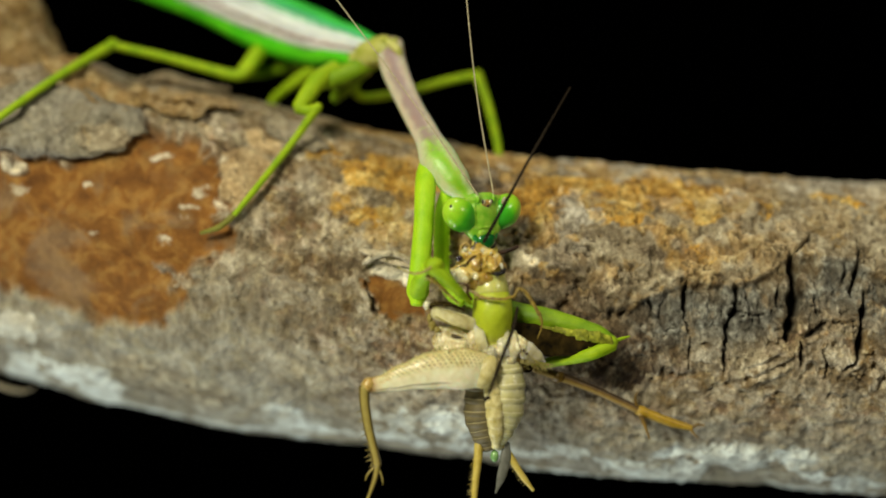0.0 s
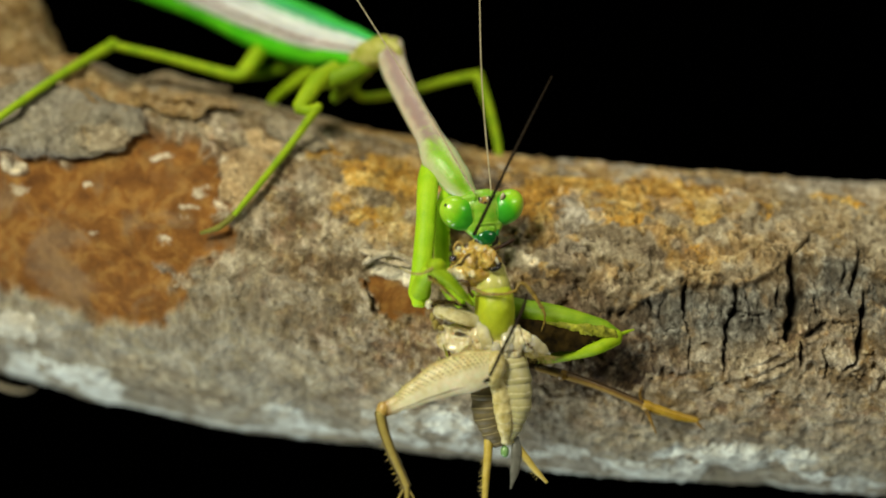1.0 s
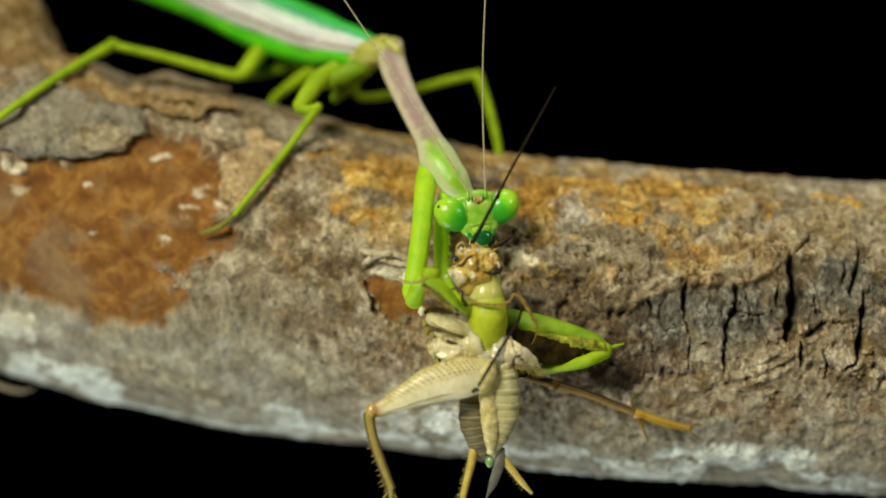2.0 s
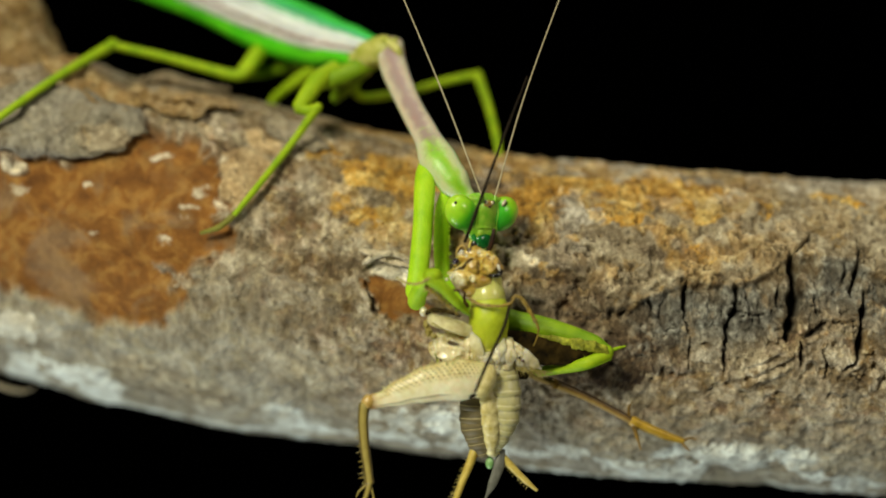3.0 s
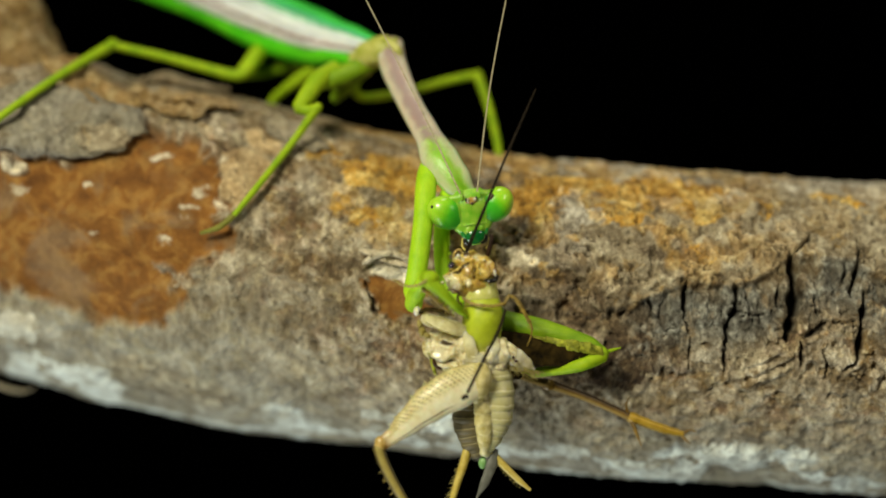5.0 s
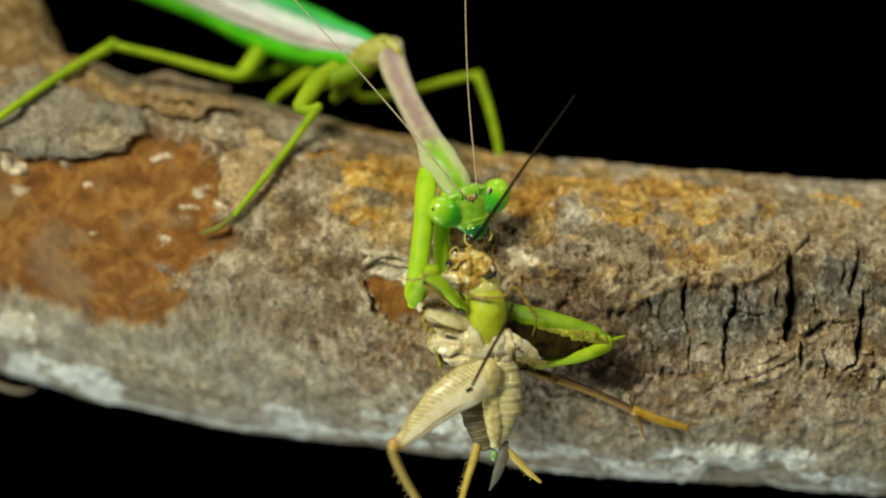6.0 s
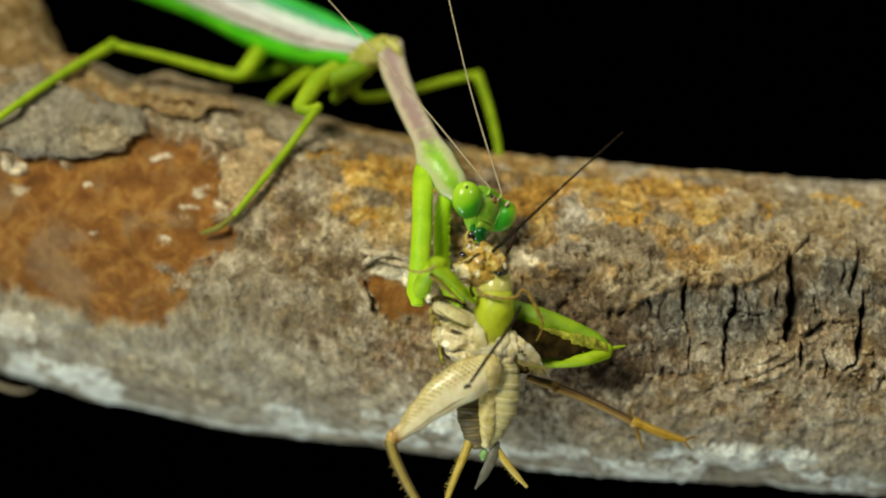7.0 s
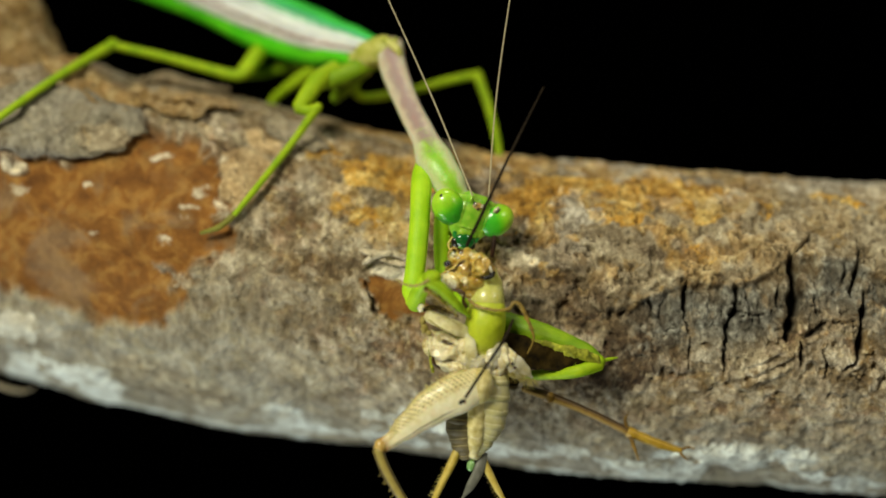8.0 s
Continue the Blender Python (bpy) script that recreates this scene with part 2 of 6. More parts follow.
def pronotum_skin():
    m, nodes, links, bsdf = material("pronotum_skin")
    n = grain(nodes, links, 0.9, 5)
    wob = calc(nodes, links, "MULTIPLY", calc(nodes, links, "SUBTRACT", n.outputs[0], 0.5), 0.3)
    rose = ramp(nodes, [(0.0, (0.37, 0.265, 0.245)), (0.08, (0.38, 0.275, 0.25)), (0.15, (0.46, 0.37, 0.29)), (0.24, (0.63, 0.55, 0.41)), (0.42, (0.66, 0.60, 0.44)), (0.5, (0.44, 0.44, 0.14)), (0.7, (0.25, 0.42, 0.04))])
    links.new(calc(nodes, links, "ADD", attribute(nodes, "around"), wob), rose.inputs[0])
    leaf = ramp(nodes, [(0.0, (0.26, 0.55, 0.02)), (0.07, (0.33, 0.59, 0.05)), (0.2, (0.56, 0.66, 0.30)), (0.36, (0.64, 0.68, 0.42)), (0.46, (0.25, 0.58, 0.03)), (0.8, (0.16, 0.46, 0.02))])
    links.new(calc(nodes, links, "ADD", attribute(nodes, "around"), wob), leaf.inputs[0])
    f = span(nodes, links, calc(nodes, links, "ADD", attribute(nodes, "along"), wob), 0.5, 0.64)
    links.new(mix(nodes, links, f, rose.outputs[0], leaf.outputs[0]), bsdf.inputs["Base Color"])
    bsdf.inputs["Roughness"].default_value = 0.36
    bsdf.inputs["Subsurface Weight"].default_value = 0.25
    bsdf.inputs["Subsurface Scale"].default_value = 0.5 * MM
    fine = grain(nodes, links, 4.0, 3)
    bump(nodes, links, bsdf, fine.outputs[0], 0.25, 0.1)
    return m


def femur_skin():
    """Cream thigh with rows of short brown dashes on its upper half."""
    m, nodes, links, bsdf = material("cricket_thigh")
    n = grain(nodes, links, 1.2, 4)
    c = ramp(nodes, [(0.3, (0.52, 0.43, 0.15)), (0.7, (0.84, 0.75, 0.40))])
    links.new(n.outputs[0], c.inputs[0])
    pale = ramp(nodes, [(0.3, (0.74, 0.66, 0.37)), (0.7, (0.92, 0.87, 0.62))])
    links.new(n.outputs[0], pale.inputs[0])
    al, ar = attribute(nodes, "along"), attribute(nodes, "around")
    rows = calc(nodes, links, "FRACT", calc(nodes, links, "ADD", calc(nodes, links, "MULTIPLY", al, 36.0), calc(nodes, links, "MULTIPLY", ar, 6.0)))
    dash = calc(nodes, links, "FRACT", calc(nodes, links, "MULTIPLY", ar, 17.0))
    bars = calc(nodes, links, "MULTIPLY", span(nodes, links, rows, 0.45, 0.8), span(nodes, links, dash, 0.38, 0.62))
    zone = calc(nodes, links, "MULTIPLY", span(nodes, links, ar, 0.16, 0.22), calc(nodes, links, "SUBTRACT", 1.0, span(nodes, links, ar, 0.42, 0.48)))
    ends = calc(nodes, links, "MULTIPLY", span(nodes, links, al, 0.12, 0.3), calc(nodes, links, "SUBTRACT", 1.0, span(nodes, links, al, 0.75, 0.92)))
    bars = calc(nodes, links, "MULTIPLY", calc(nodes, links, "MULTIPLY", bars, zone), calc(nodes, links, "MULTIPLY", ends, 0.85))
    under = span(nodes, links, calc(nodes, links, "ADD", ar, calc(nodes, links, "MULTIPLY", n.outputs[0], 0.08)), 0.40, 0.58)
    col = mix(nodes, links, bars, mix(nodes, links, under, c.outputs[0], pale.outputs[0]), (0.16, 0.10, 0.025))
    seam = calc(nodes, links, "SUBTRACT", 1.0, span(nodes, links, calc(nodes, links, "ABSOLUTE", calc(nodes, links, "SUBTRACT", ar, 0.74)), 0.006, 0.03))
    seam = calc(nodes, links, "MULTIPLY", seam, span(nodes, links, al, 0.35, 0.5))
    col = mix(nodes, links, calc(nodes, links, "MULTIPLY", seam, 0.85), col, (0.16, 0.11, 0.05))
    col = mix(nodes, links, span(nodes, links, al, 0.80, 0.97), col, (0.36, 0.17, 0.035))
    ridge = calc(nodes, links, "MULTIPLY", calc(nodes, links, "SUBTRACT", 1.0, span(nodes, links, calc(nodes, links, "ADD", ar, calc(nodes, links, "MULTIPLY", n.outputs[0], 0.1)), 0.08, 0.24)), 0.6)
    col = mix(nodes, links, ridge, col, (0.31, 0.23, 0.06))
    tip = calc(nodes, links, "MULTIPLY", span(nodes, links, calc(nodes, links, "ADD", al, calc(nodes, links, "MULTIPLY", n.outputs[0], 0.2)), 0.90, 1.12), 0.8)
    col = mix(nodes, links, tip, col, (0.34, 0.17, 0.025))
    links.new(col, bsdf.inputs["Base Color"])
    bsdf.inputs["Roughness"].default_value = 0.42
    bsdf.inputs["Coat Weight"].default_value = 0.12
    bsdf.inputs["Subsurface Weight"].default_value = 0.25
    bsdf.inputs["Subsurface Scale"].default_value = 0.5 * MM
    fine = grain(nodes, links, 3.5, 3)
    bump(nodes, links, bsdf, fine.outputs[0], 0.3, 0.1)
    return m


def meat():
    """Wet torn insect flesh: gold, with pale, amber and dark places."""
    m, nodes, links, bsdf = material("wet_torn_flesh")
    n, fine = grain(nodes, links, 1.3, 5, 0.6), grain(nodes, links, 3.2, 4, 0.65)
    gold = ramp(nodes, [(0.3, (0.36, 0.20, 0.02)), (0.5, (0.60, 0.42, 0.075)), (0.7, (0.80, 0.65, 0.21))])
    links.new(n.outputs[0], gold.inputs[0])
    amber = ramp(nodes, [(0.3, (0.34, 0.18, 0.02)), (0.7, (0.62, 0.42, 0.09))])
    links.new(n.outputs[0], amber.inputs[0])
    pale = ramp(nodes, [(0.3, (0.66, 0.56, 0.27)), (0.7, (0.92, 0.86, 0.60))])
    links.new(fine.outputs[0], pale.inputs[0])
    rough = calc(nodes, links, "MULTIPLY", calc(nodes, links, "SUBTRACT", fine.outputs[0], 0.5), 0.8)
    col = mix(nodes, links, span(nodes, links, calc(nodes, links, "ADD", attribute(nodes, "amber"), rough), 0.2, 0.8), gold.outputs[0], amber.outputs[0])
    col = mix(nodes, links, span(nodes, links, calc(nodes, links, "ADD", attribute(nodes, "pale"), rough), 0.2, 0.8), col, pale.outputs[0])
    col = mix(nodes, links, calc(nodes, links, "MULTIPLY", span(nodes, links, calc(nodes, links, "ADD", attribute(nodes, "dark"), rough), 0.25, 0.75), 0.92), col, (0.045, 0.020, 0.008))
    links.new(col, bsdf.inputs["Base Color"])
    bsdf.inputs["Roughness"].default_value = 0.3
    bsdf.inputs["Coat Weight"].default_value, bsdf.inputs["Coat Roughness"].default_value = 0.7, 0.12
    bsdf.inputs["Subsurface Weight"].default_value = 0.45
    bsdf.inputs["Subsurface Radius"].default_value = (1.0, 0.8, 0.35)
    bsdf.inputs["Subsurface Scale"].default_value = 0.4 * MM
    bump(nodes, links, bsdf, calc(nodes, links, "ADD", fine.outputs[0], n.outputs[0]), 0.5, 0.2)
    return m


CLOTH, BARK = cloth_black(), bark()
LEG = skin("yellow_green_leg", (0.22, 0.39, 0.003), (0.38, 0.53, 0.008), 0.8, 0.6, 0.25, 0.3, shine=0.25)
OLIVE = skin("olive_foot", (0.12, 0.13, 0.012), (0.25, 0.24, 0.03), 1.0, 0.55, 0.3, 0.15, shine=0.3)
LIME = skin("lime_foreleg", (0.32, 0.60, 0.006), (0.46, 0.72, 0.014), 0.6, 0.55, 0.3, 0.4, shine=0.3)
# darker copy of the limb green: shade on far foreleg and hips painted in
LIME_SHADED = skin("shaded_lime_limb", (0.13, 0.27, 0.004), (0.27, 0.42, 0.010), 0.5, 0.5, 0.3, 0.3, shine=0.3)
THORAX = skin("olive_thorax", (0.36, 0.40, 0.035), (0.64, 0.61, 0.19), 0.8, 0.5, 0.4, 0.35)
FACE = skin("green_face", (0.16, 0.50, 0.012), (0.42, 0.66, 0.07), 1.2, 0.34, 0.5, 0.35, 0.3)
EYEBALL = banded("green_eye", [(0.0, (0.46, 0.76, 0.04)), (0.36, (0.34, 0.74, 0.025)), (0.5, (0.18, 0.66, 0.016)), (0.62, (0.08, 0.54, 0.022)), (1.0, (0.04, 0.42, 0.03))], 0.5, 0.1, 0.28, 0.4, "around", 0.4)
LABRUM = skin("teal_lip", (0.003, 0.080, 0.014), (0.012, 0.18, 0.034), 1.0, 0.2, 0.1, 0.0, 0.7)
JET = skin("black_horn", (0.006, 0.005, 0.006), (0.02, 0.015, 0.014), 1.5, 0.28, 0.2, 0.0, 0.3)
UMBER = skin("brown_horn", (0.035, 0.014, 0.005), (0.11, 0.05, 0.018), 1.5, 0.4, 0.3)
GLASSY = skin("pale_ocellus", (0.34, 0.27, 0.14), (0.72, 0.66, 0.46), 2.0, 0.15, 0.1, 0.0, 1.0)
TEAL = skin("blue_green_cheek", (0.012, 0.20, 0.03), (0.04, 0.34, 0.06), 1.0, 0.28, 0.2, 0.2, 0.5)

PULP = skin("wet_white_flesh", (0.55, 0.47, 0.26), (0.90, 0.85, 0.66), 0.9, 0.22, 0.35, 0.7, 0.8, 2.6, deep=0.9)
RESIN = skin("amber_throat", (0.42, 0.25, 0.03), (0.66, 0.50, 0.13), 0.9, 0.18, 0.2, 0.8, 0.9, 2.0, deep=1.2)
MEAT = meat()
COAL = skin("charred_brown_feeler", (0.010, 0.006, 0.004), (0.05, 0.022, 0.011), 2.0, 0.5, 0.3, shine=0.2)
PLUM = skin("purple_black_eye", (0.010, 0.005, 0.012), (0.035, 0.02, 0.04), 1.2, 0.16, 0.1, 0.0, 0.9)
PANE = skin("grey_translucent_plate", (0.46, 0.38, 0.17), (0.74, 0.66, 0.38), 1.1, 0.45, 0.4, 0.5, 0.12, deep=0.8)
FEELER = skin("tan_feeler", (0.33, 0.27, 0.15), (0.54, 0.47, 0.30), 3.0, 0.5, 0.4)
SOOT = skin("black_feeler", (0.007, 0.005, 0.003), (0.028, 0.018, 0.009), 3.0, 0.6, 0.4, shine=0.12)
AMBER = skin("amber_palp", (0.40, 0.22, 0.03), (0.64, 0.46, 0.15), 2.0, 0.3, 0.3, 0.3, 0.4)
BRISTLE = skin("bristly_brown_leg", (0.05, 0.028, 0.005), (0.46, 0.31, 0.05), 2.0, 0.42, 0.5)
BLOTCH = skin("blotched_brown_groove", (0.004, 0.0028, 0.001), (0.045, 0.028, 0.005), 1.1, 0.8, 0.5, shine=0.06)
YOLK = skin("yellow_foot", (0.34, 0.20, 0.012), (0.50, 0.32, 0.03), 1.2, 0.4, 0.3, 0.15, 0.1)
CREAM = skin("cream_flesh", (0.52, 0.44, 0.20), (0.84, 0.77, 0.48), 1.3, 0.6, 0.35, 0.8, 0.03, 2.2, deep=1.1, shine=0.3)
JELLY = skin("green_neck", (0.50, 0.53, 0.08), (0.70, 0.68, 0.24), 0.6, 0.27, 0.06, 0.8, 0.45)
SAP = banded("lime_front_body", [(0.0, (0.60, 0.66, 0.06)), (0.3, (0.52, 0.62, 0.022)), (0.52, (0.54, 0.62, 0.035)), (0.7, (0.70, 0.69, 0.19)), (0.85, (0.86, 0.79, 0.44)), (1.0, (0.88, 0.81, 0.50))], 0.9, 0.3, 0.45, 0.8, "along", 0.1)
SHIN = banded("striped_shin", [(0.0, (0.40, 0.32, 0.08)), (0.2, (0.34, 0.26, 0.055)), (0.27, (0.07, 0.042, 0.01)), (0.36, (0.06, 0.036, 0.009)), (0.46, (0.36, 0.28, 0.06)), (1.0, (0.30, 0.22, 0.04))], 1.4, 0.08, 0.45, 0.15, "around", 0.1)
RUSTY = banded("two_tone_shin", [(0.0, (0.035, 0.016, 0.003)), (0.34, (0.06, 0.03, 0.005)), (0.5, (0.17, 0.09, 0.012)), (0.66, (0.34, 0.22, 0.05)), (1.0, (0.24, 0.14, 0.025))], 1.3, 0.12, 0.45, 0.1, "around", 0.1)
STRAW = skin("straw_leg", (0.22, 0.165, 0.024), (0.42, 0.345, 0.085), 1.4, 0.48, 0.35, 0.15, 0.05)
OCHRE = skin("orange_leg", (0.065, 0.033, 0.004), (0.29, 0.165, 0.016), 1.2, 0.42, 0.3, 0.1, 0.1)
TERGITE = banded("brown_tergite", [(0.0, (0.10, 0.075, 0.026)), (0.5, (0.18, 0.14, 0.055)), (0.74, (0.09, 0.068, 0.024)), (0.785, (0.46, 0.39, 0.19)), (0.82, (0.13, 0.10, 0.037))], 1.6, 0.1, 0.6, 0.1, "along", 0.0)
STERNITE = banded("pale_sternite", [(0.0, (0.58, 0.54, 0.24)), (0.45, (0.74, 0.69, 0.38)), (0.73, (0.56, 0.51, 0.22)), (0.785, (0.86, 0.80, 0.52)), (0.83, (0.64, 0.59, 0.29))], 1.4, 0.16, 0.36, 0.6, "along", 0.3)
PLEURA = skin("cream_pleura", (0.46, 0.37, 0.10), (0.80, 0.71, 0.36), 1.6, 0.45, 0.5, 0.4, 0.1)
CITRON = skin("yellow_green_margin", (0.06, 0.07, 0.004), (0.48, 0.50, 0.045), 1.7, 0.6, 0.3, 0.3, shine=0.2)
LEMON = skin("yellow_cercus", (0.46, 0.33, 0.04), (0.66, 0.53, 0.13), 1.4, 0.45, 0.3, 0.3, 0.1)
MINT = skin("pale_green_droplet", (0.16, 0.34, 0.10), (0.26, 0.46, 0.18), 1.0, 0.25, 0.1, 0.4, 0.5)
HUSK = skin("grey_ovipositor", (0.09, 0.09, 0.07), (0.17, 0.17, 0.14), 1.5, 0.4, 0.3)
WING = banded("wing_bands", [(0.0, (0.035, 0.55, 0.035)), (0.12, (0.06, 0.62, 0.07)), (0.20, (0.06, 0.52, 0.17)), (0.26, (0.14, 0.50, 0.25)), (0.30, (0.40, 0.62, 0.44)), (0.34, (0.76, 0.83, 0.80)), (0.495, (0.84, 0.84, 0.86)), (0.52, (0.50, 0.38, 0.35)), (0.535, (0.32, 0.19, 0.17)), (0.55, (0.54, 0.43, 0.41)), (0.57, (0.88, 0.86, 0.88)), (0.635, (0.80, 0.84, 0.76)), (0.68, (0.12, 0.58, 0.03)), (1.0, (0.06, 0.55, 0.01))], 0.9, 0.1, 0.5, 0.2, veins=30)
BELLY = skin("bright_green_belly", (0.07, 0.62, 0.008), (0.16, 0.78, 0.015), 0.6, 0.5, 0.2, 0.3, shine=0.3)
PRONOTUM, THIGH = pronotum_skin(), femur_skin()


# ---- mesh helpers ----
def curve_points(path, values, steps):
    """Catmull-Rom through the path; values are carried along."""
    p, r = np.array(path, float), np.array(values, float)
    pp = np.vstack([2 * p[0] - p[1], p, 2 * p[-1] - p[-2]])
    out, rad = [], []
    for i in range(len(p) - 1):
        a, b, c, d = pp[i:i + 4]
        for k in range(steps):
            t = k / steps
            out.append(0.5 * (2 * b + (c - a) * t + (2 * a - 5 * b + 4 * c - d) * t ** 2 + (3 * b - a - 3 * c + d) * t ** 3))
            s = t * t * (3 - 2 * t)
            rad.append(r[i] * (1 - s) + r[i + 1] * s)
    return np.array(out + [p[-1]]), np.array(rad + [r[-1]])


def tube(path, radii, sides=14, steps=5, flat=1.0, up=(0, 0, 1), ripple=0.0, rings=0, lump=0.0, seed=0):
    """A tapering limb with rounded ends. flat squeezes it along up; ripple and rings give it joints."""
    c, r = curve_points(path, radii, steps)
    n = len(c)
    if rings:
        r = r * (1 + ripple * np.abs(np.sin(np.linspace(0, rings * math.pi, n))))
    tan = np.gradient(c, axis=0)
    tan /= np.linalg.norm(tan, axis=1)[:, None]
    # round the ends off
    first, last = [], []
    for k in (0.35, 0.75):
        first.append((c[0] - tan[0] * r[0] * 0.6 * (1 - k), r[0] * math.sqrt(1 - (1 - k) ** 2)))
        last.insert(0, (c[-1] + tan[-1] * r[-1] * 0.6 * (1 - k), r[-1] * math.sqrt(1 - (1 - k) ** 2)))
    c = np.vstack([[f[0] for f in first], c, [f[0] for f in last]])
    r = np.concatenate([[f[1] for f in first], r, [f[1] for f in last]])
    tan = np.vstack([tan[:1], tan[:1], tan, tan[-1:], tan[-1:]])
    n = len(c)
    verts, attrs = [], []
    ref = np.array(up, float)
    way = (c[-1] - c[0]) / np.linalg.norm(c[-1] - c[0])
    if abs(way.dot(ref / np.linalg.norm(ref))) > 0.75:
        ref = np.array((0.0, -1.0, 0.0))
    rng = np.random.RandomState(seed)
    wob = 1 + lump * (rng.rand(n, sides) - 0.5)
    for i in range(n):
        u = ref - tan[i] * ref.dot(tan[i])
        if np.linalg.norm(u) < 0.15:
            u = np.cross(tan[i], (1, 0, 0.3))
        u /= np.linalg.norm(u)
        v = np.cross(tan[i], u)
        for k in range(sides):
            a = 2 * math.pi * k / sides
            verts.append(c[i] + r[i] * wob[i, k] * (math.cos(a) * flat * u + math.sin(a) * v))
            attrs.append((i / (n - 1), min(a, 2 * math.pi - a) / math.pi))
    faces = [(i * sides + k, i * sides + (k + 1) % sides, (i + 1) * sides + (k + 1) % sides, (i + 1) * sides + k) for i in range(n - 1) for k in range(sides)]
    faces += [tuple(range(sides))[::-1], tuple(range((n - 1) * sides, n * sides))]
    return np.array(verts), faces, np.array(attrs)


def ball(centre, radii, turn=None, wide=20, high=14, taper=0.0, lump=0.0, seed=3):
    """An egg: taper narrows its lower half, lump makes it uneven."""
    verts, attrs = [], []
    m = turn.to_3x3() if turn else Matrix.Identity(3)
    for j in range(high + 1):
        t = math.pi * (0.02 + 0.96 * j / high)
        for k in range(wide):
            a = 2 * math.pi * k / wide
            d = Vector((math.sin(t) * math.cos(a), math.sin(t) * math.sin(a), math.cos(t)))
            s = 1 - taper * max(0, -d.z)
            g = 1 + lump * noise.noise(d * 2.2 + Vector((seed, 0, 0)))
            p = m @ Vector((d.x * radii[0] * s * g, d.y * radii[1] * s * g, d.z * radii[2] * g))
            verts.append((centre[0] + p.x, centre[1] + p.y, centre[2] + p.z))
            attrs.append((j / high, abs(a - math.pi) / math.pi))
    faces = [(j * wide + k, (j + 1) * wide + k, (j + 1) * wide + (k + 1) % wide, j * wide + (k + 1) % wide) for j in range(high) for k in range(wide)]
    faces += [tuple(range(wide)), tuple(range(high * wide, (high + 1) * wide))[::-1]]
    return np.array(verts), faces, np.array(attrs)


def joined(*pieces):
    verts, faces, attrs, n = [], [], [], 0
    for v, f, a in pieces:
        verts.append(v), attrs.append(a)
        faces += [tuple(i + n for i in q) for q in f]
        n += len(v)
    return np.vstack(verts), faces, np.vstack(attrs)


def spines(path, where, length, radius, side, count, jitter=0.2, seed=1):
    """Short thorns along a path, all on one side."""
    c, r = curve_points(path, where, 8)
    rng = random.Random(seed)
    side = np.array(side, float)
    out = []
    for i in range(count):
        k = min(len(c) - 1, int((i + 0.5) / count * (len(c) - 1)))
        d = side + np.array([rng.uniform(-jitter, jitter) for _ in range(3)])
        d /= np.linalg.norm(d)
        l = length * rng.uniform(0.6, 1.2)
        out.append(tube([c[k] + d * r[k] * 0.8, c[k] + d * (r[k] + l * 0.5), c[k] + d * (r[k] + l)], [radius, radius * 0.7, radius * 0.15], 6, 1))
    return joined(*out)


PIVOT = {}


def part(name, shape, mat, parent=None, label="", pivot=None):
    """One mesh, drawn in the place's own millimetres; pivot is where it turns."""
    verts, faces, attrs = shape
    at = np.array(pivot if pivot is not None else (PIVOT[parent] if parent else (0, 0, 0)), float)
    me = bpy.data.meshes.new(name)
    me.from_pydata([tuple(v) for v in (verts - at) * MM], [], faces)
    for i, key in enumerate(("along", "around")):
        me.attributes.new(key, "FLOAT", "POINT").data.foreach_set("value", np.ascontiguousarray(attrs[:, i], dtype=np.float32))
    bm = bmesh.new()
    bm.from_mesh(me)
    bmesh.ops.recalc_face_normals(bm, faces=bm.faces)
    bm.to_mesh(me)
    bm.free()
    me.polygons.foreach_set("use_smooth", [True] * len(me.polygons))
    me.materials.append(mat)
    ob = new(name, me)
    PIVOT[ob] = at
    if parent:
        ob.parent = parent
        ob.location = (at - PIVOT[parent]) * MM
    else:
        ob.location = at * MM
    return tagged(ob, label)


def thing(name, at, label, category, group=""):
    ob = new(name)
    ob.empty_display_size = 0.005
    PIVOT[ob] = np.array(at, float)
    ob.location = PIVOT[ob] * MM
    return tagged(ob, label, category, group)


def fused(ob, grit, passes):
    """Lumps that have grown together into one soft skin."""
    re = ob.modifiers.new("fuse", "REMESH")
    re.mode, re.voxel_size, re.use_smooth_shade = "VOXEL", grit * MM, True
    sm = ob.modifiers.new("soften", "SMOOTH")
    sm.factor, sm.iterations = 0.5, passes
    return ob


# ---- the room: black cloth all round ----
def slab(name, low, high, label):
    me = bpy.data.meshes.new(name)
    bm = bmesh.new()
    bmesh.ops.create_cube(bm, size=1)
    for v in bm.verts:
        v.co = Vector([(l + h) / 2 + c * (h - l) for l, h, c in zip(low, high, v.co)])
    bm.to_mesh(me)
    bm.free()
    me.materials.append(CLOTH)
    return tagged(new(name, me), label, "wall", kind="structure")


slab("floor", (-0.37, -0.47, -0.02), (0.37, 0.37, 0.0), "floor covered in black cloth")
slab("ceiling", (-0.37, -0.47, 0.62), (0.37, 0.37, 0.64), "dark studio ceiling")
slab("backdrop", (-0.37, 0.35, 0.0), (0.37, 0.37, 0.62), "black cloth backdrop behind the branch")
slab("wall_south", (-0.37, -0.47, 0.0), (0.37, -0.45, 0.62), "dark studio wall behind the camera")
slab("wall_west", (-0.37, -0.45, 0.0), (-0.35, 0.35, 0.62), "dark studio wall holding the branch")
slab("wall_east", (0.35, -0.45, 0.0), (0.37, 0.35, 0.62), "dark studio wall holding the branch")

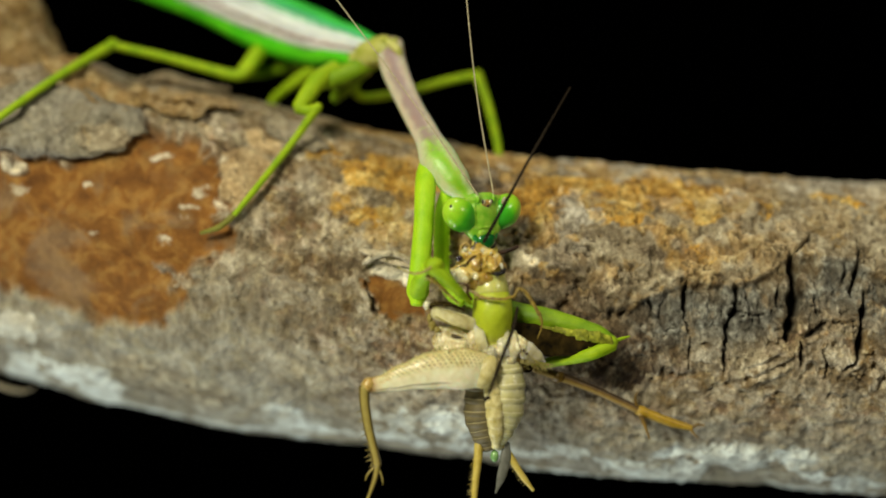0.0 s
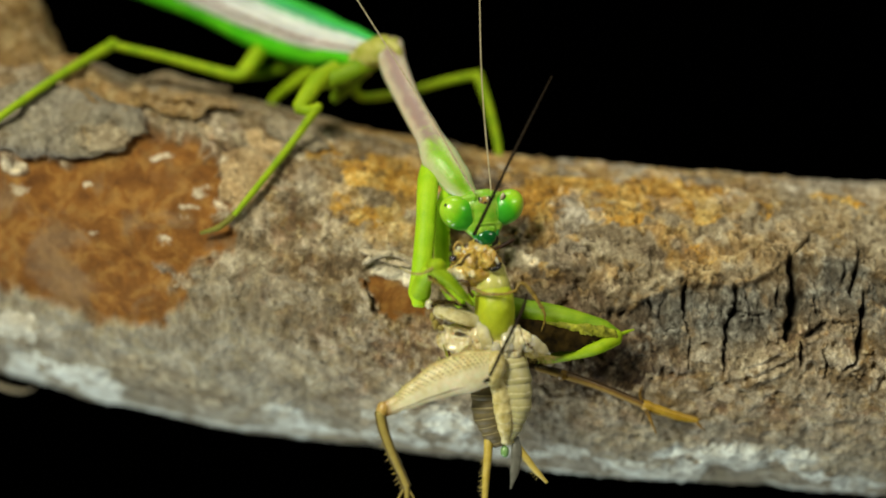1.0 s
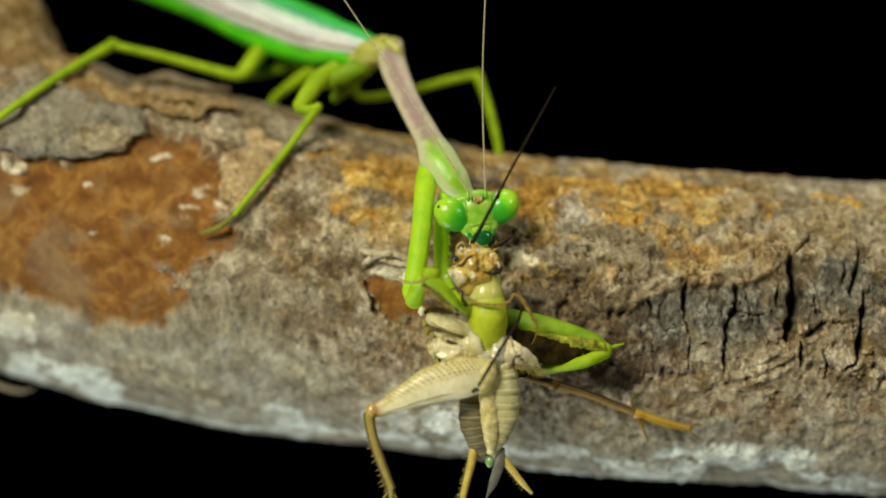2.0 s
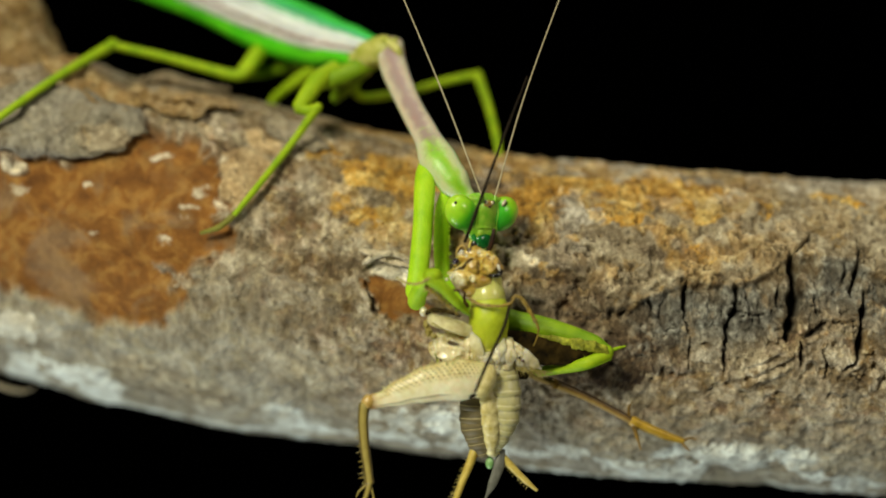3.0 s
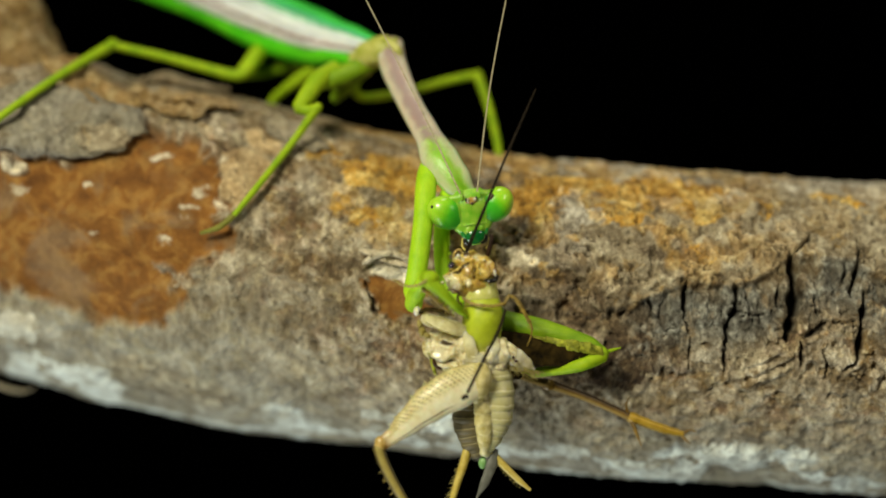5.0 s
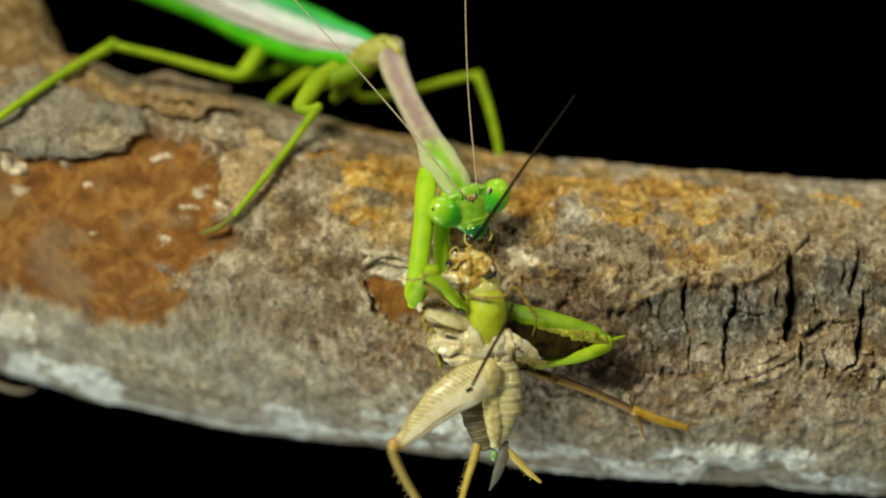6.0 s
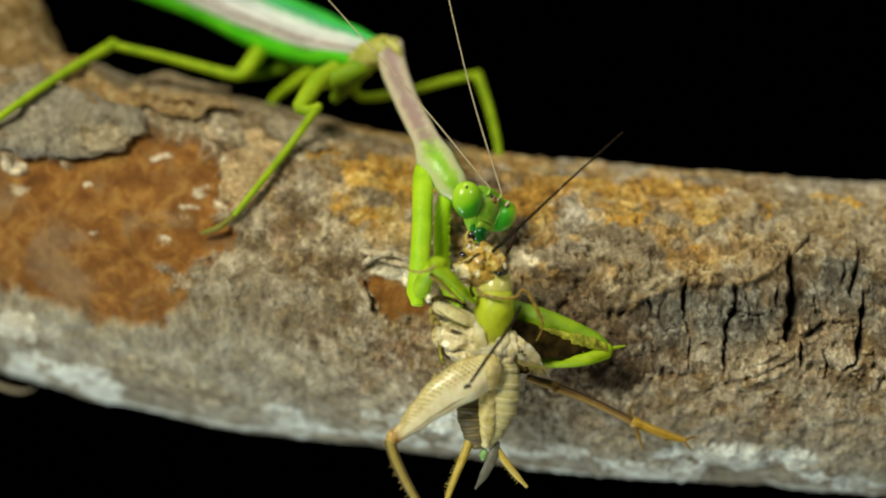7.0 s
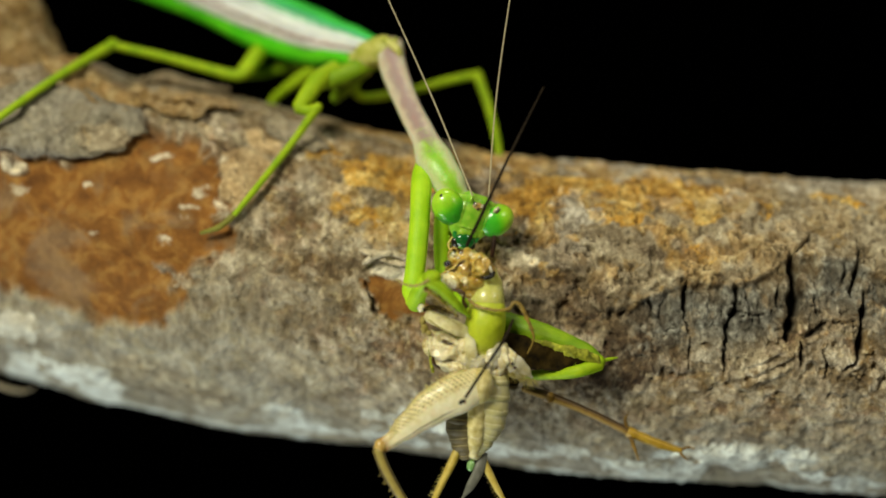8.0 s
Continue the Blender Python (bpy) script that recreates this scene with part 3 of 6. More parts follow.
# ---- the branch ----
AXIS = np.array([(-350, 45, 272, 15.5), (-62.81, 32, 258.75, 17.38), (-44.45, 27, 254.31, 16.9), (-27.08, 24, 249.89, 16.56), (-12.41, 21.8, 247.04, 15.49), (0.0, 20, 245.05, 15.01), (17.29, 19, 243.24, 14.97), (42.71, 18, 241.67, 14.93), (350, 14, 236, 14.5)])  # x, y, z, radius


def axis(x):
    x = np.asarray(x, float)
    return sum(np.stack([np.interp(x + d, AXIS[:, 0], AXIS[:, i]) for i in (1, 2, 3)], -1) for d in (-8, -4, 0, 4, 8)) / 5


def value_noise(p, seed=0):
    """Smooth noise 0..1 at points p (n, 3)."""
    i = np.floor(p).astype(np.int64)
    f = p - i
    f = f * f * f * (f * (f * 6 - 15) + 10)
    total = 0
    for dx in (0, 1):
        for dy in (0, 1):
            for dz in (0, 1):
                h = (i[:, 0] + dx) * 73856093 ^ (i[:, 1] + dy) * 19349663 ^ (i[:, 2] + dz) * 83492791 ^ (seed * 2654435761 + 12345)
                h = (h ^ (h >> 13)) * 1274126177 & 0x7FFFFFFF
                h = (h ^ (h >> 15)) * 668265263 & 0x7FFFFFFF
                w = (f[:, 0] if dx else 1 - f[:, 0]) * (f[:, 1] if dy else 1 - f[:, 1]) * (f[:, 2] if dz else 1 - f[:, 2])
                total = total + w * (h / 0x7FFFFFFF)
    return total


def fbm(p, size, octaves=4, seed=0, gain=0.5):
    out, amp, norm = 0, 1.0, 0.0
    for o in range(octaves):
        out = out + amp * value_noise(p * (2 ** o) / size, seed + o)
        norm, amp = norm + amp, amp * gain
    return out / norm


def smooth(x, a, b):
    t = np.clip((x - a) / (b - a), 0, 1)
    return t * t * (3 - 2 * t)


def blob(u, v, centre, ru, rv, tilt=0.0):
    """Distance from an ellipse's middle: 1 on its rim."""
    c, s = math.cos(tilt), math.sin(tilt)
    du, dv = u - centre[0], v - centre[1]
    return np.hypot((du * c + dv * s) / ru, (-du * s + dv * c) / rv)


def line_distance(u, v, pts):
    best, along = np.full(len(u), 1e9), np.zeros(len(u))
    for k, ((ax, ay), (bx, by)) in enumerate(zip(pts, pts[1:])):
        dx, dy = bx - ax, by - ay
        t = np.clip(((u - ax) * dx + (v - ay) * dy) / (dx * dx + dy * dy), 0, 1)
        d = np.hypot(u - ax - t * dx, v - ay - t * dy)
        along = np.where(d < best, (k + t) / (len(pts) - 1), along)
        best = np.minimum(best, d)
    return best, along


# fissures: half width, depth, then the way along the bark (along the branch, up round it)
FISSURES = [
    (0.46, 1.8, [(31.55, 7.34), (31.82, 5.94), (31.9, 4.48), (31.78, 2.79), (31.34, 0.81), (31.04, -0.64)]),
    (0.27, 1.4, [(26.55, 4.08), (26.55, 1.94), (25.98, 1.14)]),
    (0.13, 0.9, [(25.98, 1.14), (25.52, -0.17), (25.58, -1.76), (25.44, -4.41)]),
    (0.26, 1.4, [(21.82, 3.9), (21.87, 1.15)]),
    (0.14, 1, [(18.73, 2.34), (19.03, 1.24)]),
    (0.32, 1.5, [(37.65, 7.05), (37.22, 5.4), (36.89, 3.88)]),
    (0.28, 1.5, [(38.18, 4.33), (37.77, 1.55), (37.56, -0.4), (37.38, -2.0)]),
    (0.14, 0.8, [(37.38, -2.0), (36.15, -3.07)]),
    # the dark gap under the bark curl, grooved and blackened
    (0.5, 0.9, [(-25.62, 17.45), (-23.56, 17.7), (-20.76, 19.96)]),
    (0.2, 0.5, [(-6.38, -0.54), (-6.07, -2.22)]),
    (0.12, 0.4, [(-7, 0.78), (-6.38, -0.54)]),
]
# finer cracks, written the same way
CRACKS = [
    (0.13, 0.45, [(31.55, 7.34), (32.72, 8.5), (33.73, 10.04)]),
    (0.12, 0.4, [(31.55, 7.34), (30.39, 8.2), (29.37, 8.19)]),
    (0.12, 0.4, [(37.65, 7.05), (37.99, 8.55), (37.74, 10.13)]),
    (0.1, 0.5, [(26.54, 1.84), (27.8, 1.36), (29.33, 1.86)]),
    (0.11, 0.6, [(32.0, -0.73), (32.34, -2.78)]),
    (0.09, 0.5, [(34.18, -1.21), (34.66, -2.47), (34.5, -3.8)]),
    (0.26, 0.7, [(32.6, -0.38), (33.62, 0.45), (34.48, 1.17)]),
    (0.13, 0.7, [(36.58, 7.1), (36.36, 5.35)]),
    (0.1, 0.5, [(35.14, 1.41), (36.91, 1.4)]),
    (0.12, 0.6, [(30.43, 4.65), (30.26, 2.54)]),
    (0.1, 0.5, [(21.87, 1.15), (22.33, -1.06), (22.17, -3.69)]),
    (0.09, 0.5, [(33.44, 3.78), (33.78, 1.73)]),
]


def cells(u, v, wide, high, seed=0):
    """Irregular plates: how far from a joint, a chance number for each, and the way to its middle."""
    p, q = u / wide, v / high
    i, j = np.floor(p).astype(np.int64), np.floor(q).astype(np.int64)
    first, second = np.full(len(u), 9.0), np.full(len(u), 9.0)
    tone, mu, mv = np.zeros(len(u)), np.zeros(len(u)), np.zeros(len(u))
    for di in (-1, 0, 1):
        for dj in (-1, 0, 1):
            h = (i + di) * 73856093 ^ (j + dj) * 19349663 ^ (seed * 83492791 + 977)
            h = (h ^ (h >> 13)) * 1274126177 & 0x7FFFFFFF
            h = (h ^ (h >> 15)) * 668265263 & 0x7FFFFFFF
            a, b, c = (h & 1023) / 1023, (h >> 10 & 1023) / 1023, (h >> 20 & 1023) / 1023
            cu, cv = i + di + 0.1 + 0.8 * a, j + dj + 0.1 + 0.8 * b
            d = np.hypot(cu - p, cv - q)
            near = d < first
            second = np.where(near, first, np.minimum(second, d))
            tone, mu, mv = np.where(near, c, tone), np.where(near, (cu - p) * wide, mu), np.where(near, (cv - q) * high, mv)
            first = np.minimum(first, d)
    return second - first, tone, mu, mv


def branch_surface(x, th):
    """Points, and the masks of the bark's kinds, for places x along the branch and angles th (0 faces the room's front)."""
    a = axis(x)
    r0 = a[:, 2]
    flat = np.stack([x, a[:, 0] - np.cos(th) * r0, a[:, 1] + np.sin(th) * r0], -1)
    v = th * 15.0
    warp = (fbm(flat, 4.0, 4, 11) - 0.5) * 2
    warp2 = (fbm(flat, 1.2, 3, 19) - 0.5) * 2
    u2, v2 = x + warp * 1.6 + warp2 * 0.5, v + (fbm(flat, 4.0, 4, 27) - 0.5) * 3.0 + warp2 * 0.4
    jag = fbm(flat, 0.55, 2, 113) - 0.5
    ku, kv = x + warp2 * 0.9, v + (fbm(flat, 1.1, 3, 23) - 0.5) * 1.1
    wart, tone, du, dv = cells(ku + jag * 0.5, kv + jag * 0.5, 1.05, 0.8, 5)
    plate, tone2, du2, dv2 = cells(ku + warp2 * 0.5, kv + jag * 0.7, 2.3, 1.5, 9)
    shard, tone3, _, _ = cells(ku, kv, 1.25, 2.6, 14)
    # patches of colour keep to whole plates
    pu, pv = u2 + 0.8 * du2 + 0.3 * du, v2 + 0.8 * dv2 + 0.3 * dv
    # bare wood
    d = np.minimum.reduce([blob(u2, v2, (-35.16, -0.76), 11.5, 6.6), blob(u2, v2, (-27.65, 6.27), 8.0, 5.0, 0.1), blob(u2, v2, (-32.02, -3.4), 9.0, 4.0), blob(u2, v2, (-25.64, 2.22), 5.6, 4.6)])
    scar = 1 - smooth(d + 0.25 * warp2, 0.86, 1.1)
    us, vs = x + warp2 * 0.5, v + warp * 0.3 + warp2 * 0.4
    small = 1 - smooth(np.minimum.reduce([blob(us + 0.8 * du, vs + 0.8 * dv, (-3.7, -0.16), 2.0, 1.9), blob(us + 0.8 * du, vs + 0.8 * dv, (-5.65, 0.35), 1.9, 1.0), blob(us + 0.8 * du, vs + 0.8 * dv, (-4.52, -0.99), 1.9, 1.3)]) + 0.45 * warp2 + 0.2 * warp, 0.8, 1.1)
    # ochre crust on the upper flank, slate and ash
    ochre = 0.6 * smooth(fbm(flat, 3.0, 4, 33), 0.46, 0.58) * smooth(v, 1.5, 7.0) * smooth(x, -13, -6) * (1 - 0.7 * smooth(x, 20, 34))
    for c, ru, rv in (((7.62, 11.49), 4.2, 2.4), ((15.83, 14.25), 3.6, 2.2), ((16.44, 11.34), 3.2, 1.5), ((14, 14.39), 3.4, 1.8), ((21.41, 15.34), 5.0, 2.0), ((24.09, 15.9), 3.2, 1.8), ((22.77, 11.5), 1.1, 2.4), ((10.58, 14.21), 3.6, 2.2), ((27.54, 13.72), 0.8, 0.5), ((27.46, 17.72), 1.8, 0.7), ((30.25, 12.33), 0.7, 0.6), ((36.82, 16.73), 1.8, 0.7), ((38.17, 15.32), 0.7, 0.9), ((-4.94, 12.11), 5.2, 2.8), ((-7.48, 7.57), 3.2, 1.0), ((23.1, 5.79), 0.7, 0.9), ((6.24, 6.9), 0.8, 1.4), ((-11.92, 14.62), 2.4, 1.2)):
        ochre = np.maximum(ochre, 1.0 - smooth(blob(pu, pv, c, ru, rv), 0.75, 1.05))
    ochre = np.maximum(ochre, 0.5 * (tone > 0.93) * smooth(x, -8, 5) * (1 - smooth(x, 22, 32)) * smooth(v, 1, 5))
    # the upper bark ends in a ragged lip over older slate-grey bark
    lip_x, lip_v = np.array([(15.62, 0.44), (18.94, 2.57), (21.93, 4.17), (26.35, 4.22), (28.68, 5.18), (31.34, 7.21), (35.71, 7.69), (37.71, 7.22), (40.03, 5.66), (43.67, 5.39)]).T
    under = np.interp(x, lip_x, lip_v) + warp2 * 0.45 + warp * 0.35 - v
    slate_in = smooth(x, lip_x[0] - 1.0, lip_x[1])
    slate = smooth(under, -0.05, 0.28) * (1 - smooth(under + warp * 1.2, 4.0, 8.0)) * slate_in
    step = smooth(under, -0.05, 0.3) * (1 - smooth(under, 1.5, 7.0)) * slate_in
    ochre = np.maximum(ochre, 0.3 * np.exp(-((under + 0.15) / 0.28) ** 2) * slate_in * smooth(fbm(flat, 2.5, 3, 37), 0.42, 0.62))
    cream = (1 - smooth(-under, 7.0, 13.0)) * smooth(-under, -0.1, 0.3) * smooth(x, 8, 17) * 0.62
    for c, ru, rv in (((-18.14, 9.39), 2.6, 2.4), ((-13.55, 14.95), 3.6, 1.5), ((-16.6, 12.1), 2.6, 1.6), ((26.66, 10.97), 0.7, 0.6), ((19.51, 17.82), 1.6, 0.5), ((14.21, 7.3), 1.8, 1.2), ((7.24, 4.91), 2.4, 1.5), ((15.0, 7.91), 1.6, 1.3), ((29.36, -3.18), 3.4, 1.7), ((26.53, 11.31), 0.9, 1.0), ((5.47, 7.38), 1.3, 2.2), ((-31.66, 9.63), 2.4, 1.1), ((-16.22, 0.66), 1.2, 1.2)):
        cream = np.maximum(cream, 0.85 * (1 - smooth(blob(pu, pv, c, ru, rv), 0.6, 1.1)))
    # brown patches; right of the prey they also paint in cast shadow
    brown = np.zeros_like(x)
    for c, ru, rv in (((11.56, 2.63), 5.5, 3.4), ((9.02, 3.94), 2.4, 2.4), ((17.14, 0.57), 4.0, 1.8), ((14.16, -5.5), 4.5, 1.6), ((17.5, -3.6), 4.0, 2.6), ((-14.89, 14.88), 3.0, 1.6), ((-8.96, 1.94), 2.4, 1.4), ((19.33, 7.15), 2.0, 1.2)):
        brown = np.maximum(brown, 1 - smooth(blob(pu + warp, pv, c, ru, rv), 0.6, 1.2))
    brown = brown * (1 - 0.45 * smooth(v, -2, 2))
    film = np.clip((0.3 + smooth(pv, 3, 11) * smooth(pu, 6, 18)) * (0.55 + 0.9 * (tone2 > 0.4)), 0, 1)
    ash = (1 - smooth(v, -8, 3.5)) * (1 - smooth(x, -24, -4)) + 0.8 * (1 - smooth(v, -15, -6)) * smooth(x, -24, -4)
    sandy = 1 - smooth(np.minimum(blob(u2, v2, (-24.23, -13.63), 6.5, 2.6, -0.2), blob(u2, v2, (-29.75, -12.06), 3.0, 1.6)), 0.55, 1.15)
    ash, cream = ash * (1 - 0.7 * sandy), np.maximum(cream, 0.85 * sandy)
    # pale lichen low on the flank
    low = 1 - smooth(v + warp * 1.5 - 2.6 * (1 - smooth(x, -40, -12)), -18.5, -12.5)
    low = low * (1 - 0.92 * smooth(x, -32.5, -29.5) * (1 - smooth(x, -18, -15)) * smooth(v + warp, -20.5, -18))
    pale = low * (0.12 + 0.78 * smooth(fbm(flat, 4.5, 4, 51), 0.46, 0.57))
    for c, ru, rv in (((-34.24, -14.9), 5.0, 1.7), ((-40.72, -10.09), 3.2, 1.8), ((-15.13, -14.43), 2.4, 1.4), ((-4.96, -13.49), 3.0, 1.8), ((0.32, -14.62), 3.2, 1.6), ((7.23, -16.56), 4.0, 1.4), ((11.92, -14.76), 3.0, 1.3), ((0.32, -12.99), 4.2, 1.9), ((26.25, -13.83), 6.0, 2.6), ((16.74, -16.21), 3.4, 1.8), ((21.24, -13.23), 2.2, 1.4), ((32.23, -13.79), 3.2, 1.6), ((7.24, 5.08), 1.7, 1.1), ((-40.14, 4.28), 1.3, 1.0)):
        pale = np.maximum(pale, 0.95 * (1 - smooth(blob(u2 - warp * 0.9, v2 + warp2 * 0.7, c, ru, rv), 0.25, 1.3)))
    for c, ru, rv, tilt in (((6.58, 5.16), 2.1, 1.3, 0.0), ((7.78, 6.82), 1.0, 0.6, 0.3), ((-16.11, 0.77), 0.8, 0.9, 0.4), ((-20.43, 9.58), 0.9, 0.5, 0.0), ((-22.36, 6.21), 1.2, 0.8, 0.4), ((-23.34, 4.59), 1.7, 0.55, 0.2), ((-23.99, 3.54), 0.6, 0.5, 0.0), ((-25.47, 1.1), 1.0, 0.5, 0.0), ((-24.06, -2.06), 1.2, 0.9, 0.0), ((-33.03, 4.38), 0.5, 0.5, 0.0), ((-39.5, 2.25), 1.6, 0.7, 0.3), ((-26.5, 8.92), 2.2, 0.5, 0.5), ((-24.58, -2.12), 0.7, 0.5, 0.2), ((-23.53, -2.42), 0.5, 0.4, 0.0), ((-20.59, 5.56), 0.8, 0.9, 0.0), ((-32.23, 0.34), 0.5, 0.4, 0.0)):
        pale = np.maximum(pale, 0.62 * (1 - smooth(blob(x + warp2 * 0.5, v + warp * 0.35 + warp2 * 0.45, c, ru, rv, tilt), 0.2, 1.35)))
    rind = np.zeros_like(x)
    for c, ru, rv in (((-18.03, 9.33), 2.4, 2.4), ((-16.75, 12.9), 1.8, 1.4), ((-18.7, 6.82), 1.4, 1.6), ((-13.3, 15.27), 2.2, 0.9), ((-19.39, 6.91), 1.2, 1.2)):
        rind = np.maximum(rind, 1 - smooth(blob(us, vs, c, ru, rv) + 0.25 * warp, 0.75, 1.1))
    scar = scar * (1 - rind)
    chalk = np.zeros_like(x)
    for c, ru, rv in (((-4.94, 1.99), 2.2, 0.8), ((-3.19, 1.84), 1.0, 1.1), ((-6.38, 2.37), 1.0, 0.6)):
        chalk = np.maximum(chalk, 1 - smooth(blob(us, vs, c, ru, rv), 0.55, 1.2))
    pale = np.maximum(pale, chalk)
    # relief
    rough = 1 - 0.75 * np.maximum.reduce([scar, small, rind])
    h = (fbm(flat, 14.0, 2, 61) - 0.5) * 1.5
    mid = fbm(flat, 2.4, 4, 71, 0.6)
    h += rough * (mid - 0.5) * (0.5 + 0.5 * smooth(x, -5, 12))
    pit = 1 - smooth(fbm(flat, 0.95, 3, 83), 0.28, 0.38)
    h -= (1 - 0.7 * slate) * rough * 0.65 * pit * (0.25 + 0.75 * smooth(v, -9, 0)) * (0.35 + 0.65 * smooth(x, -8, 6))
    h += rough * (fbm(flat, 0.6, 2, 91) - 0.5) * 0.28
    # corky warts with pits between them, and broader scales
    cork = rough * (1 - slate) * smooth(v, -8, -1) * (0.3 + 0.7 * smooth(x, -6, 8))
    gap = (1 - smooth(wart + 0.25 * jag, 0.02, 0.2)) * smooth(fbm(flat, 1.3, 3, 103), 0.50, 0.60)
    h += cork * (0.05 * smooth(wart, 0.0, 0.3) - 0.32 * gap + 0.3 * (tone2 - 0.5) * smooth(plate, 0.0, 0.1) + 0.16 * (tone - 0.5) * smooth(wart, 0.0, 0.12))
    split = slate * (1 - smooth(shard, 0.0, 0.11)) * smooth(fbm(flat, 2.2, 3, 107), 0.4, 0.56)
    h += slate * 0.4 * (tone3 - 0.5) * smooth(shard, 0.0, 0.15) - 0.5 * split
    h += slate * ((fbm(flat * (1.0, 1.0, 0.55), 1.6, 4, 95, 0.65) - 0.5) * 0.8 - 0.22 * smooth(1 - np.abs(2 * fbm(flat * (1.3, 1.0, 0.5), 1.8, 3, 99) - 1), 0.8, 1.0))
    h -= 0.34 * smooth(v, 13, 20) * smooth(x, -6, 8) + 0.95 * np.exp(-((x + 30.8) / 2.8) ** 2) * smooth(v, 11, 16)
    h -= 0.75 * scar + 0.45 * small + 0.6 * step
    lip = np.exp(-((d - 1.12) / 0.13) ** 2) * smooth(v, 1.0, 5.0)
    h += 0.55 * lip
    cu, cv = x + warp2 * 0.2 + jag * 0.4, v + warp2 * 0.3
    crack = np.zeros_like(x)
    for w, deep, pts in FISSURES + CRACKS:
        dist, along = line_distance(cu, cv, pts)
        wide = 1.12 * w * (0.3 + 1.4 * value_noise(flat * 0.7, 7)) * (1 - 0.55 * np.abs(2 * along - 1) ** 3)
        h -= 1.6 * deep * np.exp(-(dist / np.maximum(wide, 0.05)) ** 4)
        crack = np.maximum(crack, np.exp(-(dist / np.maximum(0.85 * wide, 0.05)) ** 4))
        h += 0.18 * np.exp(-((dist - 2.2 * w) / (1.4 * w)) ** 2)
    # a healed knot with curved ridges
    k = blob(x + warp * 0.4, v + warp * 0.4, (29.36, -3.08), 3.4, 1.7, 0.45)
    h += (1 - smooth(k, 0.4, 1.15)) * (0.5 + 0.2 * np.sin(((v - (29.36, -3.08)[1]) * 0.9 - (x - (29.36, -3.08)[0]) * 0.43 + warp * 0.5) * 7))
    pale = np.maximum(pale, 0.5 * (1 - smooth(k, 0.4, 1.1)))
    brown, slate = brown * smooth(k, 0.5, 1.1), slate * smooth(k, 0.5, 1.1)
    # old leaf scars and stepped plates near the shoulder of the branch
    for c, ru, rv, lift, tilt in (((-29.91, 15.5), 7.0, 1.9, 0.5, -0.3), ((-40.14, 4.28), 1.5, 1.1, 0.5, 0.0), ((-21.6, 14.41), 5.0, 1.8, 0.5, -0.3)):
        q = blob(u2, v2, c, ru, rv, tilt)
        h += lift * (1 - smooth(q, 0.86, 1.02)) * (0.5 + 0.5 * smooth(q, 0.0, 0.9))
        keep = smooth(q, 0.85, 1.05)
        scar = scar * keep
    n = np.stack([np.zeros_like(x), -np.cos(th), np.sin(th)], -1)
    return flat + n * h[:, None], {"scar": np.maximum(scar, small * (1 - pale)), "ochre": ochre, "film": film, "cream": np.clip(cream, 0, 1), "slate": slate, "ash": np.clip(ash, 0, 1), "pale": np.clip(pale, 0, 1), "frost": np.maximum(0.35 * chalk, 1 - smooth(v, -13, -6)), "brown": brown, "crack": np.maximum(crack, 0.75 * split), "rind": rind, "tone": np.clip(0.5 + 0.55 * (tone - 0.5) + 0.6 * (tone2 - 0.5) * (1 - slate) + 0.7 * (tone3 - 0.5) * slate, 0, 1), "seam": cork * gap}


def grid_object(name, verts, nx, nt, masks, wrap, mat, parent=None):
    i, j = np.meshgrid(np.arange(nx - 1), np.arange(nt if wrap else nt - 1), indexing="ij")
    i, j = i.ravel(), j.ravel()
    k = (j + 1) % nt
    quads = np.stack([i * nt + j, (i + 1) * nt + j, (i + 1) * nt + k, i * nt + k], -1)
    me = bpy.data.meshes.new(name)
    me.from_pydata(verts, [], quads.tolist())
    for key, value in masks.items():
        me.attributes.new(key, "FLOAT", "POINT").data.foreach_set("value", np.ascontiguousarray(value, dtype=np.float32))
    me.polygons.foreach_set("use_smooth", [True] * len(me.polygons))
    me.materials.append(mat)
    ob = new(name, me)
    if parent:
        ob.parent = parent
    return ob


def build_branch():
    xs = np.concatenate([np.linspace(-350, -60, 30)[:-1], np.arange(-60, -48, 0.4), np.arange(-48, 48, 0.135), np.arange(48, 60, 0.4), np.linspace(60, 350, 30)])
    ts = np.concatenate([np.linspace(-1.75, 1.75, 330), np.linspace(1.75, 2 * math.pi - 1.75, 60)[1:-1]])
    gx, gt = np.meshgrid(xs, ts, indexing="ij")
    points, masks = branch_surface(gx.ravel(), gt.ravel())
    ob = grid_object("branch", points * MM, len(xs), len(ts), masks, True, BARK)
    return tagged(ob, "thick grey-brown branch with cracked, peeling bark and pale lichen", "branch")


branch = build_branch()
PIVOT[branch] = np.array((0, 0, 0), float)


def bark_piece(name, shape, cream=0.0, scar=0.0, ochre=0.0, slate=0.0, ash=0.0, pale=0.0, brown=0.0):
    ob = part(name, shape, BARK, branch)
    n = len(ob.data.vertices)
    for key, value in (("scar", scar), ("film", 0.4), ("cream", cream), ("ochre", ochre), ("slate", slate), ("ash", ash), ("pale", pale), ("brown", brown), ("tone", 0.5)):
        ob.data.attributes.new(key, "FLOAT", "POINT").data.foreach_set("value", np.full(n, value, dtype=np.float32))
    return ob


def roughen(shape, amount, size, seed):
    v, f, a = shape
    c = v.mean(0)
    out = v - c
    out = out / np.maximum(np.linalg.norm(out, axis=1)[:, None], 1e-6)
    return v + out * ((fbm(v, size, 4, seed, 0.6) - 0.5) * amount)[:, None], f, a


